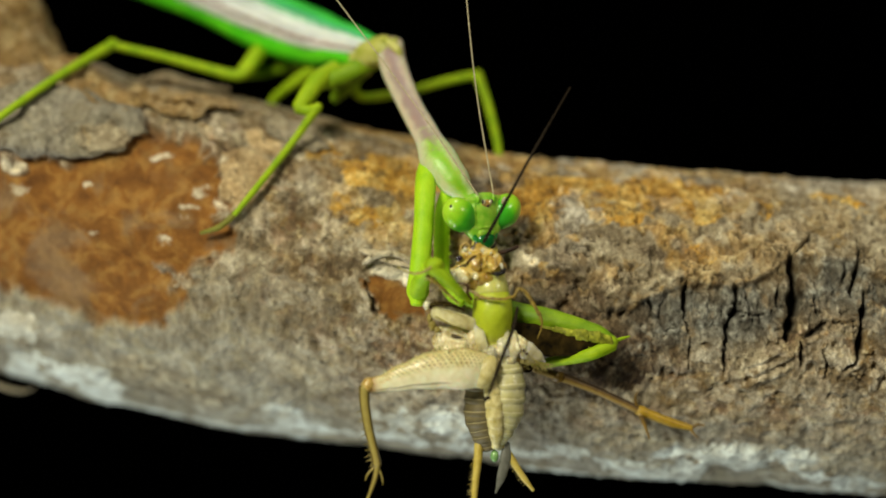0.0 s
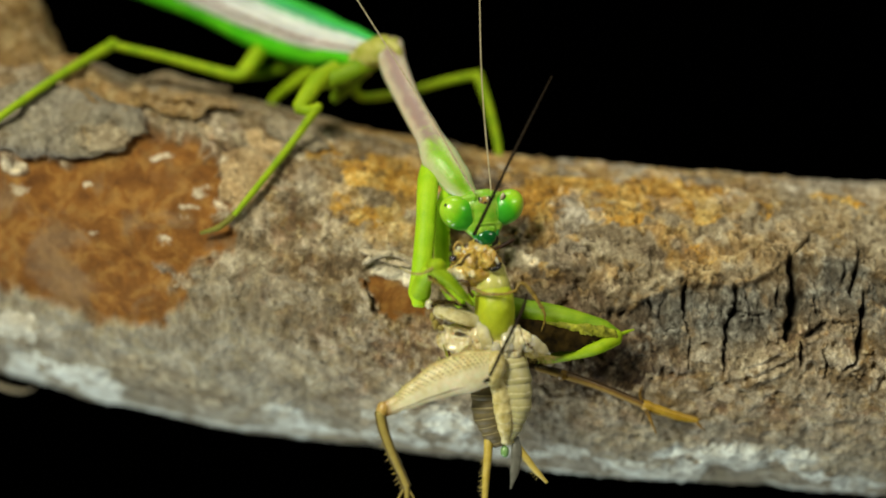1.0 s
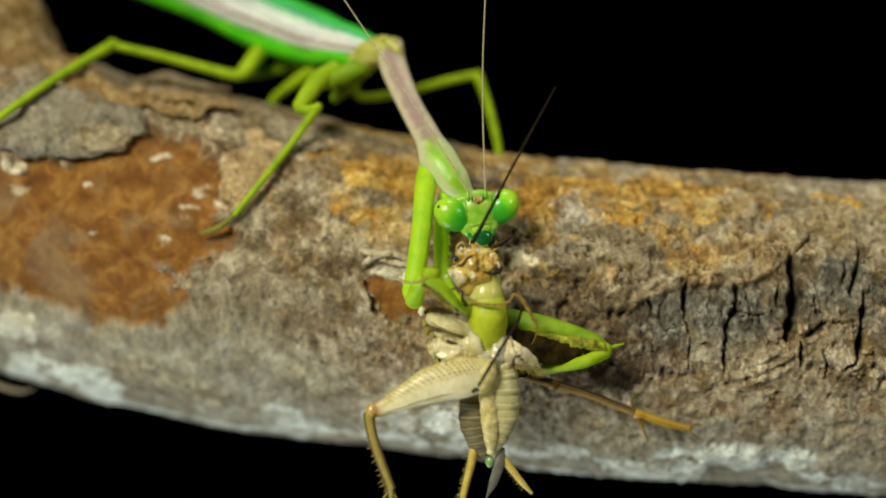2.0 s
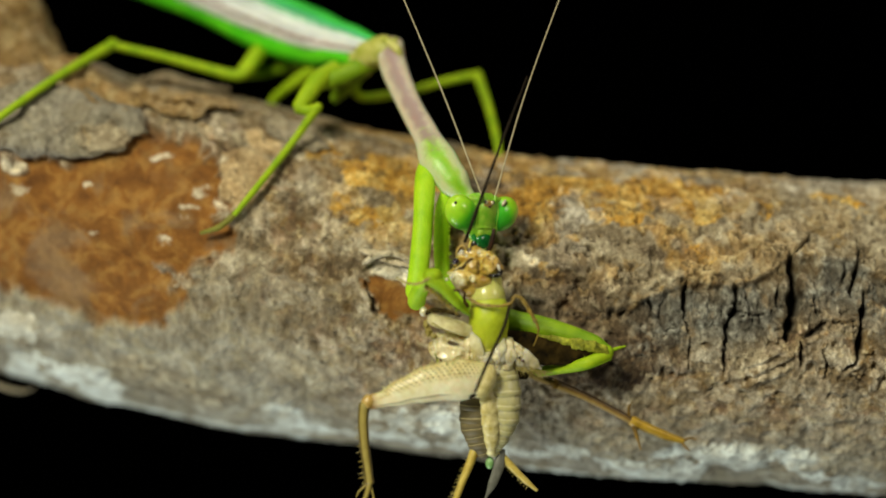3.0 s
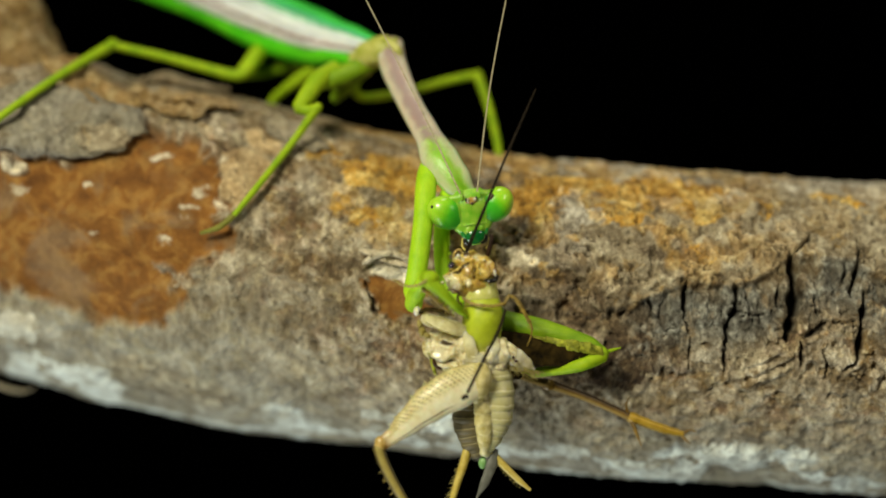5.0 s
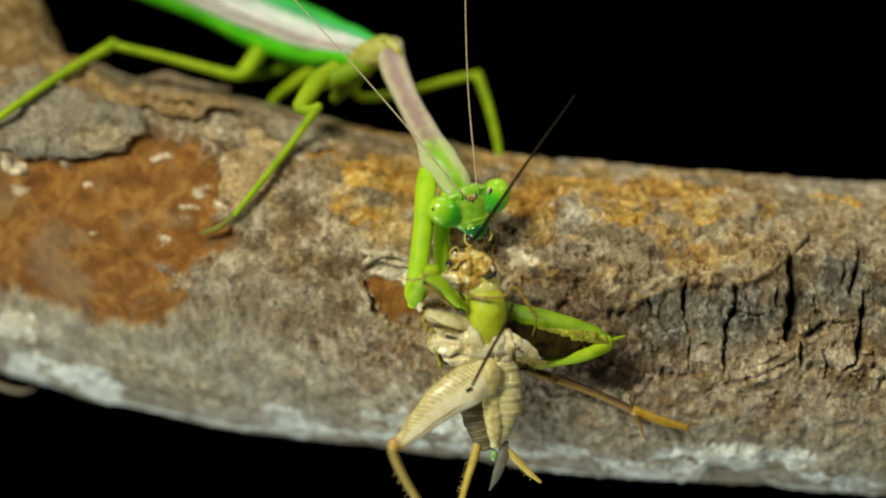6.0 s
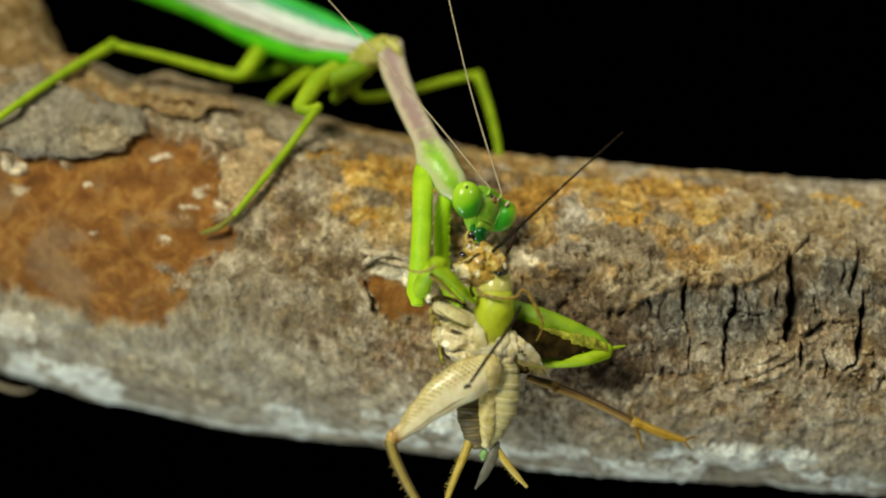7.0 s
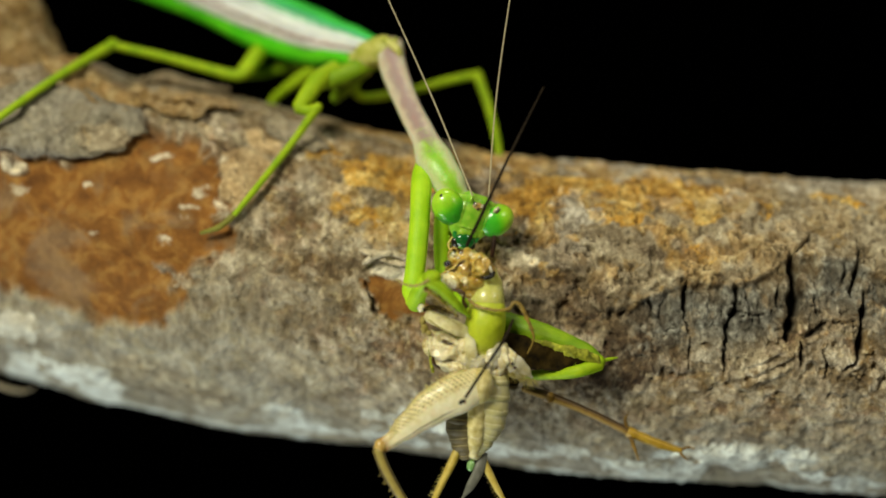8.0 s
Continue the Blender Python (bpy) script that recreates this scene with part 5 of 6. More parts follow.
part("collar_seam", tube([(2.57, -2.2, 245), (3.35, -2.95, 245.12), (4.34, -3, 245.22), (5.34, -2.4, 245.36)], [0.06, 0.09, 0.09, 0.06], 10, 8), STRAW, cricket, "thin straw-coloured seam")


def sculpt(centre, radii, lean, bumps, ridges, marks, grit=0.06, seed=1):
    """A soft body modelled on its front: bumps (x, z, half sizes, lean, height) and ridges (width, height, way) rise or sink, marks colour it."""
    wide, high = 120, 84
    m = pose(0, 0, 0, 0, lean, 0).to_3x3()
    j, k = np.meshgrid(np.arange(high + 1), np.arange(wide), indexing="ij")
    t, a = math.pi * (0.004 + 0.992 * j.ravel() / high), 2 * math.pi * k.ravel() / wide
    d = np.stack([np.sin(t) * np.cos(a), -np.cos(t), np.sin(t) * np.sin(a)], -1)
    n = d / np.array(radii)
    n = n / np.linalg.norm(n, axis=1)[:, None]
    turn = np.array(m)
    p, n = (d * np.array(radii)) @ turn.T + np.array(centre), n @ turn.T
    front = smooth(-n[:, 1], -0.35, 0.25)
    sway = (fbm(p, 0.9, 3, seed) - 0.5) * 0.5
    u, v = p[:, 0] + sway, p[:, 2] + (fbm(p, 0.9, 3, seed + 40) - 0.5) * 0.5
    h = (fbm(p, 0.8, 4, seed + 7, 0.6) - 0.5) * grit * 3
    for x, z, rx, rz, tilt, lift in bumps:
        q = blob(u, v, (x, z), rx, rz, -math.radians(tilt))
        h = h + front * lift * np.sqrt(np.clip(1 - q * q, 0, 1))
    for w, lift, way in ridges:
        dist, along = line_distance(u, v, [(x, z) for x, z in way])
        h = h + front * lift * np.exp(-(dist / w) ** 2) * (1 - 0.6 * np.abs(2 * along - 1) ** 3)
    p = p + n * h[:, None]
    faces = [(r * wide + s, (r + 1) * wide + s, (r + 1) * wide + (s + 1) % wide, r * wide + (s + 1) % wide) for r in range(high) for s in range(wide)]
    faces += [tuple(range(wide)), tuple(range(high * wide, (high + 1) * wide))[::-1]]
    masks = {}
    for key, rows in marks.items():
        value = np.zeros(len(u))
        for x, z, rx, rz, tilt, much in rows:
            value = np.maximum(value, much * front * (1 - smooth(blob(u, v, (x, z), rx, rz, -math.radians(tilt)) + 0.5 * sway, 0.55, 1.15)))
        masks[key] = value
    return (p, faces, np.stack([j.ravel() / high, k.ravel() / wide], -1)), masks


def painted(ob, masks):
    for key, value in masks.items():
        ob.data.attributes.new(key, "FLOAT", "POINT").data.foreach_set("value", np.ascontiguousarray(value, dtype=np.float32))
    return ob


chest_shape, chest_masks = sculpt((3.29, -0.9, 240.99), (4.35, 1.35, 1.9), 4,
    [(0.79, 241.46, 1.29, 0.99, 20, 0.55), (1.09, 241.85, 0.84, 0.49, 20, -0.9), (1.38, 239.88, 1.39, 0.45, 14, 0.5), (3.65, 240.42, 1.19, 0.64, 0, 0.6), (5.04, 240.86, 0.54, 0.99, -12, 0.5), (6.03, 241.06, 0.59, 1.19, -8, 0.45), (7.01, 240.76, 0.69, 0.99, -25, 0.45), (2.67, 241.95, 0.59, 1.19, 15, 0.4), (5.73, 239.58, 0.89, 0.49, 10, 0.35), (-0.4, 242.15, 0.49, 0.45, 0, 0.3), (3.01, 239.43, 1.09, 0.3, 5, 0.2)],
    [(0.2, 0.5, [(-0.1, 242.25), (-0.4, 241.55), (0.0, 240.76), (0.89, 240.47), (1.88, 240.76)]), (0.09, -0.35, [(4.35, 241.85), (4.54, 240.76), (4.74, 239.58)]), (0.08, -0.3, [(5.53, 242.15), (5.58, 240.86), (5.33, 239.58)]), (0.08, -0.3, [(6.42, 241.95), (6.62, 240.76), (6.32, 239.68)]), (0.09, -0.3, [(2.07, 242.54), (1.88, 241.55), (2.17, 240.47)]), (0.1, -0.35, [(0.4, 240.17), (1.53, 240.17), (2.67, 239.88)]), (0.06, 0.25, [(0.59, 242.15), (1.19, 241.95), (1.88, 241.65)]), (0.07, 0.2, [(3.06, 240.86), (3.65, 240.67), (4.35, 240.76)]), (0.06, -0.2, [(7.21, 241.65), (7.51, 240.76), (8.2, 240.17)]), (0.06, -0.2, [(6.91, 240.37), (7.7, 239.97), (8.49, 239.78)])],
    {"pale": [(3.26, 241.06, 5.5, 3, 0, 0.72), (-0.2, 241.41, 0.45, 0.89, 10, 1), (0.79, 240.57, 0.99, 0.3, 8, 1), (3.56, 240.42, 0.99, 0.54, 0, 1), (5.04, 240.76, 0.4, 0.89, -12, 1), (7.21, 240.57, 0.69, 0.59, -20, 0.8), (1.38, 239.83, 1.09, 0.25, 12, 0.6), (2.86, 241.55, 0.3, 0.79, 10, 0.5), (1.38, 241.95, 0.59, 0.15, 20, 0.6)], "amber": [(2.3, 240.2, 0.5, 0.5, 0, 0.8), (4.6, 240.0, 0.4, 0.6, 0, 0.7), (5.98, 240.17, 0.5, 0.7, 0, 0.7), (0.2, 240.2, 0.6, 0.3, 10, 0.6), (2.0, 241.9, 0.3, 0.6, 0, 0.7), (1.53, 239.68, 0.99, 0.25, 12, 0.4), (2.37, 239.68, 0.69, 0.25, 0, 0.4)], "dark": [(1.09, 241.8, 0.64, 0.35, 20, 1), (6.96, 239.23, 0.99, 0.25, 5, 0.9), (7.26, 240.37, 0.15, 0.15, 0, 0.9), (5.58, 241.26, 0.11, 0.79, -3, 0.5), (4.64, 240.17, 0.1, 0.69, -8, 0.4), (-0.2, 242.34, 0.4, 0.2, 0, 0.6), (2.07, 241.31, 0.11, 0.69, 0, 0.5), (1.38, 240.27, 0.89, 0.1, 8, 0.6), (6.52, 239.97, 0.12, 0.49, 0, 0.5)]}, 0.07, 61)
painted(part("sternum", chest_shape, MEAT, cricket, "torn wet cream chest with an empty hip socket"), chest_masks)
part("socket_thread", tube([(0.59, -2.4, 242.14), (1.18, -2.7, 241.96), (1.88, -2.5, 241.65)], [0.05, 0.07, 0.05], 10, 6), PULP, cricket)
part("breast_flap", flap([(4.7, -2, 241.93), (5.04, -2.5, 241.26), (5.34, -2.4, 240.46), (5.39, -2.1, 239.86)], [0.15, 0.42, 0.4, 0.12], 35, 0.25), PULP, cricket, "pale torn flap")
part("breast_flap", flap([(2.67, -2.1, 240.05), (3.26, -2.5, 240.32), (4.05, -2.6, 240.37), (4.65, -2.2, 240.01)], [0.2, 0.5, 0.55, 0.2], 34, 0.3), PULP, cricket, "pale torn flap")
part("coxa", flap([(6.36, -1.3, 241.01), (7.24, -1.6, 240.62), (8.15, -1.3, 240.16), (8.96, -0.9, 239.64)], [0.35, 0.82, 0.56, 0.1], 40, 0.35), PULP, cricket, "pale fan-shaped hip plate")
part("coxa", flap([(6.66, -1.1, 239.85), (7.45, -1.3, 239.72), (8.26, -1, 239.55)], [0.3, 0.4, 0.1], 41, 0.4), PANE, cricket)
part("coxa_mark", joined(ball((7.27, -2.1, 240.35), (0.16, 0.08, 0.12), wide=10, high=8), ball((6.98, -2.15, 240.65), (0.1, 0.06, 0.16), wide=10, high=8)), UMBER, cricket, "brown marks")
part("hip_gap", ball((6.99, -0.4, 239.02), (0.9, 0.5, 0.4), None, 18, 12, lump=0.3), BLOTCH, cricket, "dark brown lump filling the hip gap")
part("chest_hairs", joined(spines([(-0.54, -2.4, 241.95), (-0.39, -2.8, 241.07), (0.3, -2.9, 240.39)], [0.4, 0.4, 0.4], 0.3, 0.018, (-0.8, -0.4, -0.3), 26, 0.7, 11), spines([(-1.09, -2.6, 244.22), (0.3, -3.1, 244.14), (1.87, -3.1, 243.6)], [0.4, 0.4, 0.4], 0.3, 0.018, (-0.2, -0.5, 0.9), 18, 0.6, 12)), STRAW, cricket)


part("coxa_hairs", spines([(6.75, -1.4, 240.12), (8.0, -1.2, 239.71), (9.17, -0.8, 239.49)], [0.5, 0.45, 0.2], 0.7, 0.022, (0.5, -0.3, -0.7), 110, 0.6, 4), STRAW, cricket)
mid_leg = part("middle_leg", roughen(tube([(2.67, -2.2, 242.73), (1.48, -2.8, 243.15), (0.2, -2.8, 243.49), (-0.99, -2.4, 243.82)], [0.55, 0.64, 0.62, 0.5], 40, 14, 0.3, (0, -1, 0)), 0.26, 0.7, 44), CREAM, cricket, "cream see-through middle thigh")
part("tibia", tube([(-1.33, -2.4, 244.32), (-0.69, -2.8, 244.58), (0.39, -3.2, 244.54), (1.67, -3.4, 244.15)], [0.2, 0.2, 0.18, 0.12], 12, 5, lump=0.3), BLOTCH, mid_leg, "dark brown shin")
part("knee", ball((-1.58, -2.3, 244.41), (0.34, 0.34, 0.42), lump=0.2), PULP, mid_leg, "white knee")
part("knee_knot", roughen(joined(ball((-1.09, -2.2, 242.63), (0.34, 0.3, 0.4), lump=0.4), ball((-1.29, -2.3, 243.28), (0.26, 0.26, 0.36), lump=0.4), ball((-0.64, -2.3, 242.29), (0.3, 0.26, 0.24), lump=0.4)), 0.3, 0.35, 45), STRAW, mid_leg, "frayed straw-coloured knot")
part("leg_vein", joined(tube([(-0.79, -3, 243.5), (0.2, -3.25, 242.96), (1.38, -3.1, 242.56)], [0.05, 0.07, 0.04], 10, 6), tube([(-0.59, -3, 244.14), (0.59, -3.3, 243.95), (1.77, -3.3, 243.51)], [0.04, 0.05, 0.03], 8, 6)), STRAW, mid_leg)
other_leg = part("middle_leg", tube([(-0.35, -1.5, 240.82), (-0.05, -1.2, 239.86), (0.2, -0.9, 238.9)], [0.14, 0.2, 0.14], 12, 6), CITRON, cricket, "thin yellow-edged leg")
part("tarsus", tube([(-0.05, -1.9, 240.54), (0.2, -1.6, 239.73), (0.79, -1.4, 239.32)], [0.1, 0.2, 0.1], 12, 5), UMBER, other_leg, "dark brown inner edge")
fore_leg = part("foreleg", tube([(2.36, -3.4, 245.72), (3.34, -3.7, 245.24), (4.96, -3.8, 245.14), (6.1, -3.4, 245.43)], [0.13, 0.13, 0.12, 0.12], 10, 6, lump=0.25), BRISTLE, cricket)
part("tibia", joined(tube([(5.96, -3.2, 245.13), (6.4, -3.0, 246.01), (7.2, -2.8, 245.51), (8.1, -2.6, 244.13), (8.55, -2.4, 243.28)], [0.13, 0.17, 0.2, 0.15, 0.1], 10, 8, lump=0.5), tube([(8.55, -2.4, 243.28), (8.46, -2.2, 242.53), (8.17, -2.0, 241.73)], [0.09, 0.07, 0.05], 8, 4), spines([(7.2, -2.8, 245.36), (7.95, -2.6, 244.13), (8.55, -2.4, 243.28)], [0.16] * 3, 0.32, 0.025, (0.3, -0.4, 0.2), 34, 1.0)), BRISTLE, fore_leg, "spiny brown foreleg")
part("tarsus", tube([(0.88, -3.6, 246.37), (1.47, -3.9, 246.42), (1.96, -3.9, 246.17), (1.92, -3.6, 245.63), (2.26, -3.2, 245.03)], [0.08, 0.1, 0.11, 0.13, 0.16], 10, 5), UMBER, fore_leg, "dark curled foot")


def rings(name, path, radii, count, mat, flat, up, label):
    """Overlapping body rings, each one a plate that flares a little at its hind edge."""
    c, r = curve_points(path, radii, 40)
    n = len(c) - 1
    for i in range(count):
        a, b = int(i * n / count), min(n, int((i + 1.18) * n / count))
        m = (a + b) // 2
        part(name, tube([tuple(c[a]), tuple(c[m]), tuple(c[b])], [r[a] * 0.90, r[m] * 1.0, r[b] * 1.06], 28, 5, flat, up), mat, cricket, label if i == 0 else "")


rings("tergite", [(3.5, 0.3, 239.03), (3.45, 0.2, 237.04), (3.55, 0.3, 234.77), (3.95, 0.4, 233.11), (4.3, 0.4, 231.91)], [1.3, 1.48, 1.6, 1.3, 0.75], 9, TERGITE, 1.0, (0, -1, 0), "dark brown back plate")
rings("sternite", [(5.3, -0.5, 240.07), (5.62, -0.7, 237.59), (5.62, -0.6, 235.34), (5.2, -0.3, 233.57), (4.8, 0.0, 232.05)], [1.35, 1.58, 1.52, 1.12, 0.58], 8, STERNITE, 0.95, (0, -1, 0), "pale olive belly plate")
rings("pleurite", [(3.87, -1.4, 238.63), (4.36, -1.75, 236.91), (4.61, -1.75, 234.93), (4.77, -1.3, 233.4), (4.79, -0.6, 232.1)], [0.6, 0.75, 0.78, 0.65, 0.35], 8, PLEURA, 0.8, (0, -1, 0), "cream side fold")
cercus_one = part("cercus", tube([(3.3, 0.2, 232.13), (2.95, 0.1, 230.79), (2.45, 0.2, 229.13), (2.0, 0.4, 227.4), (1.61, 0.6, 225.72)], [0.42, 0.38, 0.33, 0.27, 0.1], 12, 6), LEMON, cricket, "yellow tapering cercus", pivot=(3.3, 0.2, 232.13))
part("cercus_hairs", spines([(3.1, 0.1, 231.29), (2.45, 0.2, 229.13), (2.0, 0.4, 227.4)], [0.3] * 3, 0.5, 0.02, (-1, -0.2, -0.3), 34, 0.5, 9), LEMON, cercus_one)
cercus_two = part("cercus", tube([(5.46, 0.2, 232.03), (6.56, 0.2, 230.93), (7.71, 0.3, 229.77), (8.9, 0.4, 228.75)], [0.36, 0.33, 0.28, 0.14], 12, 6), LEMON, cricket, "yellow tapering cercus", pivot=(5.46, 0.2, 232.03))
part("cercus_hairs", spines([(6.0, 0.2, 231.5), (7.2, 0.25, 230.3), (8.3, 0.35, 229.3)], [0.28] * 3, 0.4, 0.016, (-0.5, -0.3, -0.9), 26, 0.5, 10), LEMON, cercus_two)
ovipositor = part("ovipositor", tube([(5.7, 0.0, 232.3), (5.5, -0.1, 231.06), (5.0, -0.1, 229.56), (4.3, 0.0, 228.05)], [0.35, 0.5, 0.42, 0.1], 14, 6, 0.35, (0, -1, 0)), HUSK, cricket, "dark grey blade of the ovipositor", pivot=(5.7, 0.0, 232.3))
part("droplet", ball((4.7, 0.1, 231.14), (0.38, 0.36, 0.55), wide=14, high=10), MINT, cricket)

thigh_path = [(4.95, -2.2, 238.77), (3.85, -2.8, 238.61), (2.02, -3.2, 238.04), (-0.2, -3.3, 237.06), (-2.41, -3.3, 235.59), (-3.94, -3.2, 234.45), (-5.02, -3.2, 233.86)]
thigh = part("hind_femur", joined(tube(thigh_path, [0.34, 0.78, 0.92, 0.82, 0.58, 0.36, 0.32], 48, 8, 2.0, up=(-0.42, 0, 0.9)), spines(thigh_path[1:6], [1.86, 1.96, 1.68, 1.1, 0.68], 0.34, 0.05, (-0.4, -0.1, 1), 40, 0.35, 6)), THIGH, cricket, "thick cream thigh with brown dashes", pivot=(-0.12, -3.0, 236.3))
part("trochanter", ball((4.14, -3.0, 238.52), (1.0, 0.75, 1.6), pose(0, 0, 0, 0, 10, 0), 30, 20, lump=0.06), PLEURA, thigh, "smooth cream hip plate")
part("knee", ball((-5.02, -3.2, 233.91), (0.58, 0.56, 0.68), lump=0.15), AMBER, thigh, "orange-brown knee")
shin_path = [(-5.27, -3.2, 233.61), (-4.97, -3.1, 232.08), (-4.29, -3.0, 230.1), (-3.45, -2.8, 228.1), (-3.06, -2.8, 227.12)]
shin = part("tibia", joined(tube(shin_path, [0.5, 0.47, 0.43, 0.38, 0.4], 16, 6), spines(shin_path[1:], [0.4] * 4, 0.5, 0.06, (-0.8, -0.2, -0.6), 11, 0.25, 3), spines(shin_path[1:], [0.36] * 4, 0.3, 0.02, (-0.9, -0.3, 0.2), 30, 0.7, 13), tube([(-3.06, -2.8, 227.12), (-3.06, -2.8, 225.89), (-3.36, -2.6, 224.13)], [0.32, 0.26, 0.16], 10, 5), tube([(-3.06, -2.8, 227.12), (-2.47, -2.8, 226.13), (-2.27, -2.8, 225.49)], [0.13, 0.1, 0.04], 8, 4), tube([(-3.16, -2.8, 227.12), (-3.75, -2.9, 226.14), (-3.84, -2.9, 225.6)], [0.13, 0.1, 0.04], 8, 4)), SHIN, thigh, "spined straw-coloured shin", pivot=(-5.17, -3.2, 233.71))
far_leg = part("hind_leg", tube([(7.9, 2.5, 238.51), (10.23, 3.6, 237.83), (13.87, 4.8, 236.53), (17.68, 5.6, 234.89)], [0.34, 0.42, 0.36, 0.38], 16, 6), RUSTY, cricket, "orange-brown hind shin against the bark", pivot=(13.86, 5.0, 236.34))
part("knee", roughen(ball((10.2, 3.5, 237.8), (0.6, 0.5, 0.5), None, 28, 20), 0.2, 0.7, 62), OCHRE, far_leg, "tan-brown knee")
part("tarsus", tube([(17.68, 5.6, 234.89), (18.82, 5.7, 234.47), (20.91, 6.0, 233.78), (22.59, 6.3, 233.39)], [0.46, 0.4, 0.36, 0.24], 12, 5, ripple=0.15, rings=4), YOLK, far_leg)
part("spur", joined(tube([(17.68, 5.6, 234.84), (18.07, 5.4, 234.03), (18.75, 5.3, 232.3)], [0.26, 0.2, 0.06], 8, 4), tube([(17.57, 5.5, 234.95), (17.3, 5.2, 236.0), (17.6, 5.1, 236.7)], [0.16, 0.12, 0.04], 8, 4), tube([(22.59, 6.3, 233.39), (23.2, 6.2, 233.7), (23.8, 6.1, 233.6)], [0.16, 0.12, 0.05], 8, 4), tube([(22.4, 6.3, 233.4), (22.9, 6.2, 232.8), (23.3, 6.1, 232.5)], [0.16, 0.12, 0.05], 8, 4)), OCHRE, far_leg)

head_shape, head_masks = sculpt((2.78, -1.5, 248.16), (1.98, 1.45, 1.72), 18,
    [(1.38, 247.53, 0.99, 0.84, 20, 0.55), (4.05, 248.86, 0.99, 0.89, 25, 0.6), (2.67, 248.67, 0.69, 0.74, -25, 0.4), (2.47, 247.53, 0.4, 0.4, 0, 0.25), (3.26, 247.23, 0.99, 0.45, 5, 0.3), (3.01, 249.75, 1.09, 0.45, 8, 0.35), (1.68, 249.46, 0.54, 0.4, -20, 0.3), (1.09, 248.86, 0.45, 0.45, 0, -0.1), (3.65, 248.17, 0.59, 0.35, -10, 0.25), (4.74, 248.27, 0.4, 0.49, 0, 0.25), (3.51, 248.96, 0.25, 0.45, 10, -0.3), (2.07, 246.59, 0.79, 0.45, 25, 0.2)],
    [(0.12, 0.3, [(0.54, 247.83), (1.38, 248.47), (2.17, 249.06), (2.86, 249.46)]), (0.08, -0.3, [(3.01, 249.46), (2.91, 248.57), (3.11, 247.73)]), (0.1, 0.28, [(3.65, 249.46), (4.15, 249.06), (4.3, 248.47), (3.9, 248.02)]), (0.08, 0.2, [(3.16, 249.16), (3.41, 248.67), (3.26, 248.17)]), (0.08, -0.25, [(1.88, 248.17), (2.07, 247.48), (2.67, 246.99)]), (0.09, -0.3, [(3.56, 247.73), (4.15, 247.58), (4.94, 247.73)]), (0.1, 0.3, [(2.07, 249.7), (2.86, 250.05), (3.65, 249.9), (4.25, 249.56)]), (0.08, -0.25, [(2.27, 249.36), (3.06, 249.6), (3.85, 249.46)]), (0.1, 0.25, [(0.64, 248.17), (0.59, 248.77), (0.94, 249.31), (1.48, 249.46)])],
    # pale at x 4.84 paints in a wet highlight by the jaw
    {"pale": [(1.23, 247.73, 0.59, 0.45, 25, 1), (1.38, 247.33, 0.79, 0.49, 15, 0.6), (2.47, 247.53, 0.35, 0.35, 0, 0.7), (4.84, 248.57, 0.3, 0.4, 0, 0.8), (1.53, 249.56, 0.49, 0.3, -20, 0.9), (0.64, 247.58, 0.3, 0.3, 0, 0.9), (3.16, 249.7, 0.45, 0.2, 0, 0.5), (3.85, 249.16, 0.25, 0.2, 0, 0.5), (2.77, 248.37, 0.3, 0.25, 0, 0.35)], "amber": [(2.67, 246.69, 1.29, 0.59, 15, 0.9), (4.15, 248.77, 0.79, 0.74, 20, 0.6), (3.16, 247.23, 0.79, 0.3, 0, 0.6), (1.88, 248.77, 0.4, 0.3, 0, 0.4)], "dark": [(3.06, 248.57, 0.12, 0.79, 0, 0.7), (1.88, 248.67, 1.09, 0.11, -36, 0.9), (4.4, 247.78, 0.69, 0.16, -12, 1), (2.27, 249.8, 0.3, 0.2, 0, 0.8), (3.56, 250.0, 0.49, 0.15, 5, 0.7), (1.63, 248.42, 0.13, 0.13, 0, 1), (0.89, 248.47, 0.3, 0.15, 30, 0.7), (4.05, 249.46, 0.4, 0.1, 20, 0.6), (2.07, 247.38, 0.1, 0.49, -20, 0.5)]}, 0.06, 71)
chead = painted(part("head", head_shape, MEAT, cricket, "half-eaten golden-brown head", pivot=(4.85, -2.0, 248.02)), head_masks)
part("eye", ball((1.04, -2.9, 248.92), (0.36, 0.36, 0.3), pose(0, 0, 0, 0, -20, 0), wide=18, high=12), PLUM, chead, "purple-black eye")


part("mandible", joined(tube([(4.04, -3, 247.88), (4.43, -3.2, 247.83), (4.93, -3, 247.98), (5.18, -2.6, 248.32)], [0.1, 0.2, 0.2, 0.1], 14, 6), ball((4.93, -2.9, 248.27), (0.22, 0.2, 0.26), wide=14, high=10)), JET, chead, "black jaw tip")
# white bead modelled in place of that bright highlight
part("jaw_glint", ball((4.83, -3.1, 248.57), (0.14, 0.12, 0.34), pose(0, 0, 0, 0, -18, 0), 12, 10), PULP, chead, "white bead standing in for a wet highlight")
for path in ([(3.65, -2.9, 249.46), (4.13, -3.25, 249.07), (4.28, -3.2, 248.47), (3.89, -3, 248.03)], [(1.09, -2.3, 249.56), (1.19, -2.4, 250.05), (1.58, -2.4, 250.35), (1.93, -2.4, 250.05)]):
    part("palp", tube(path, [0.06, 0.1, 0.09, 0.05], 12, 6, lump=0.3), AMBER, chead, "amber mouth feeler")
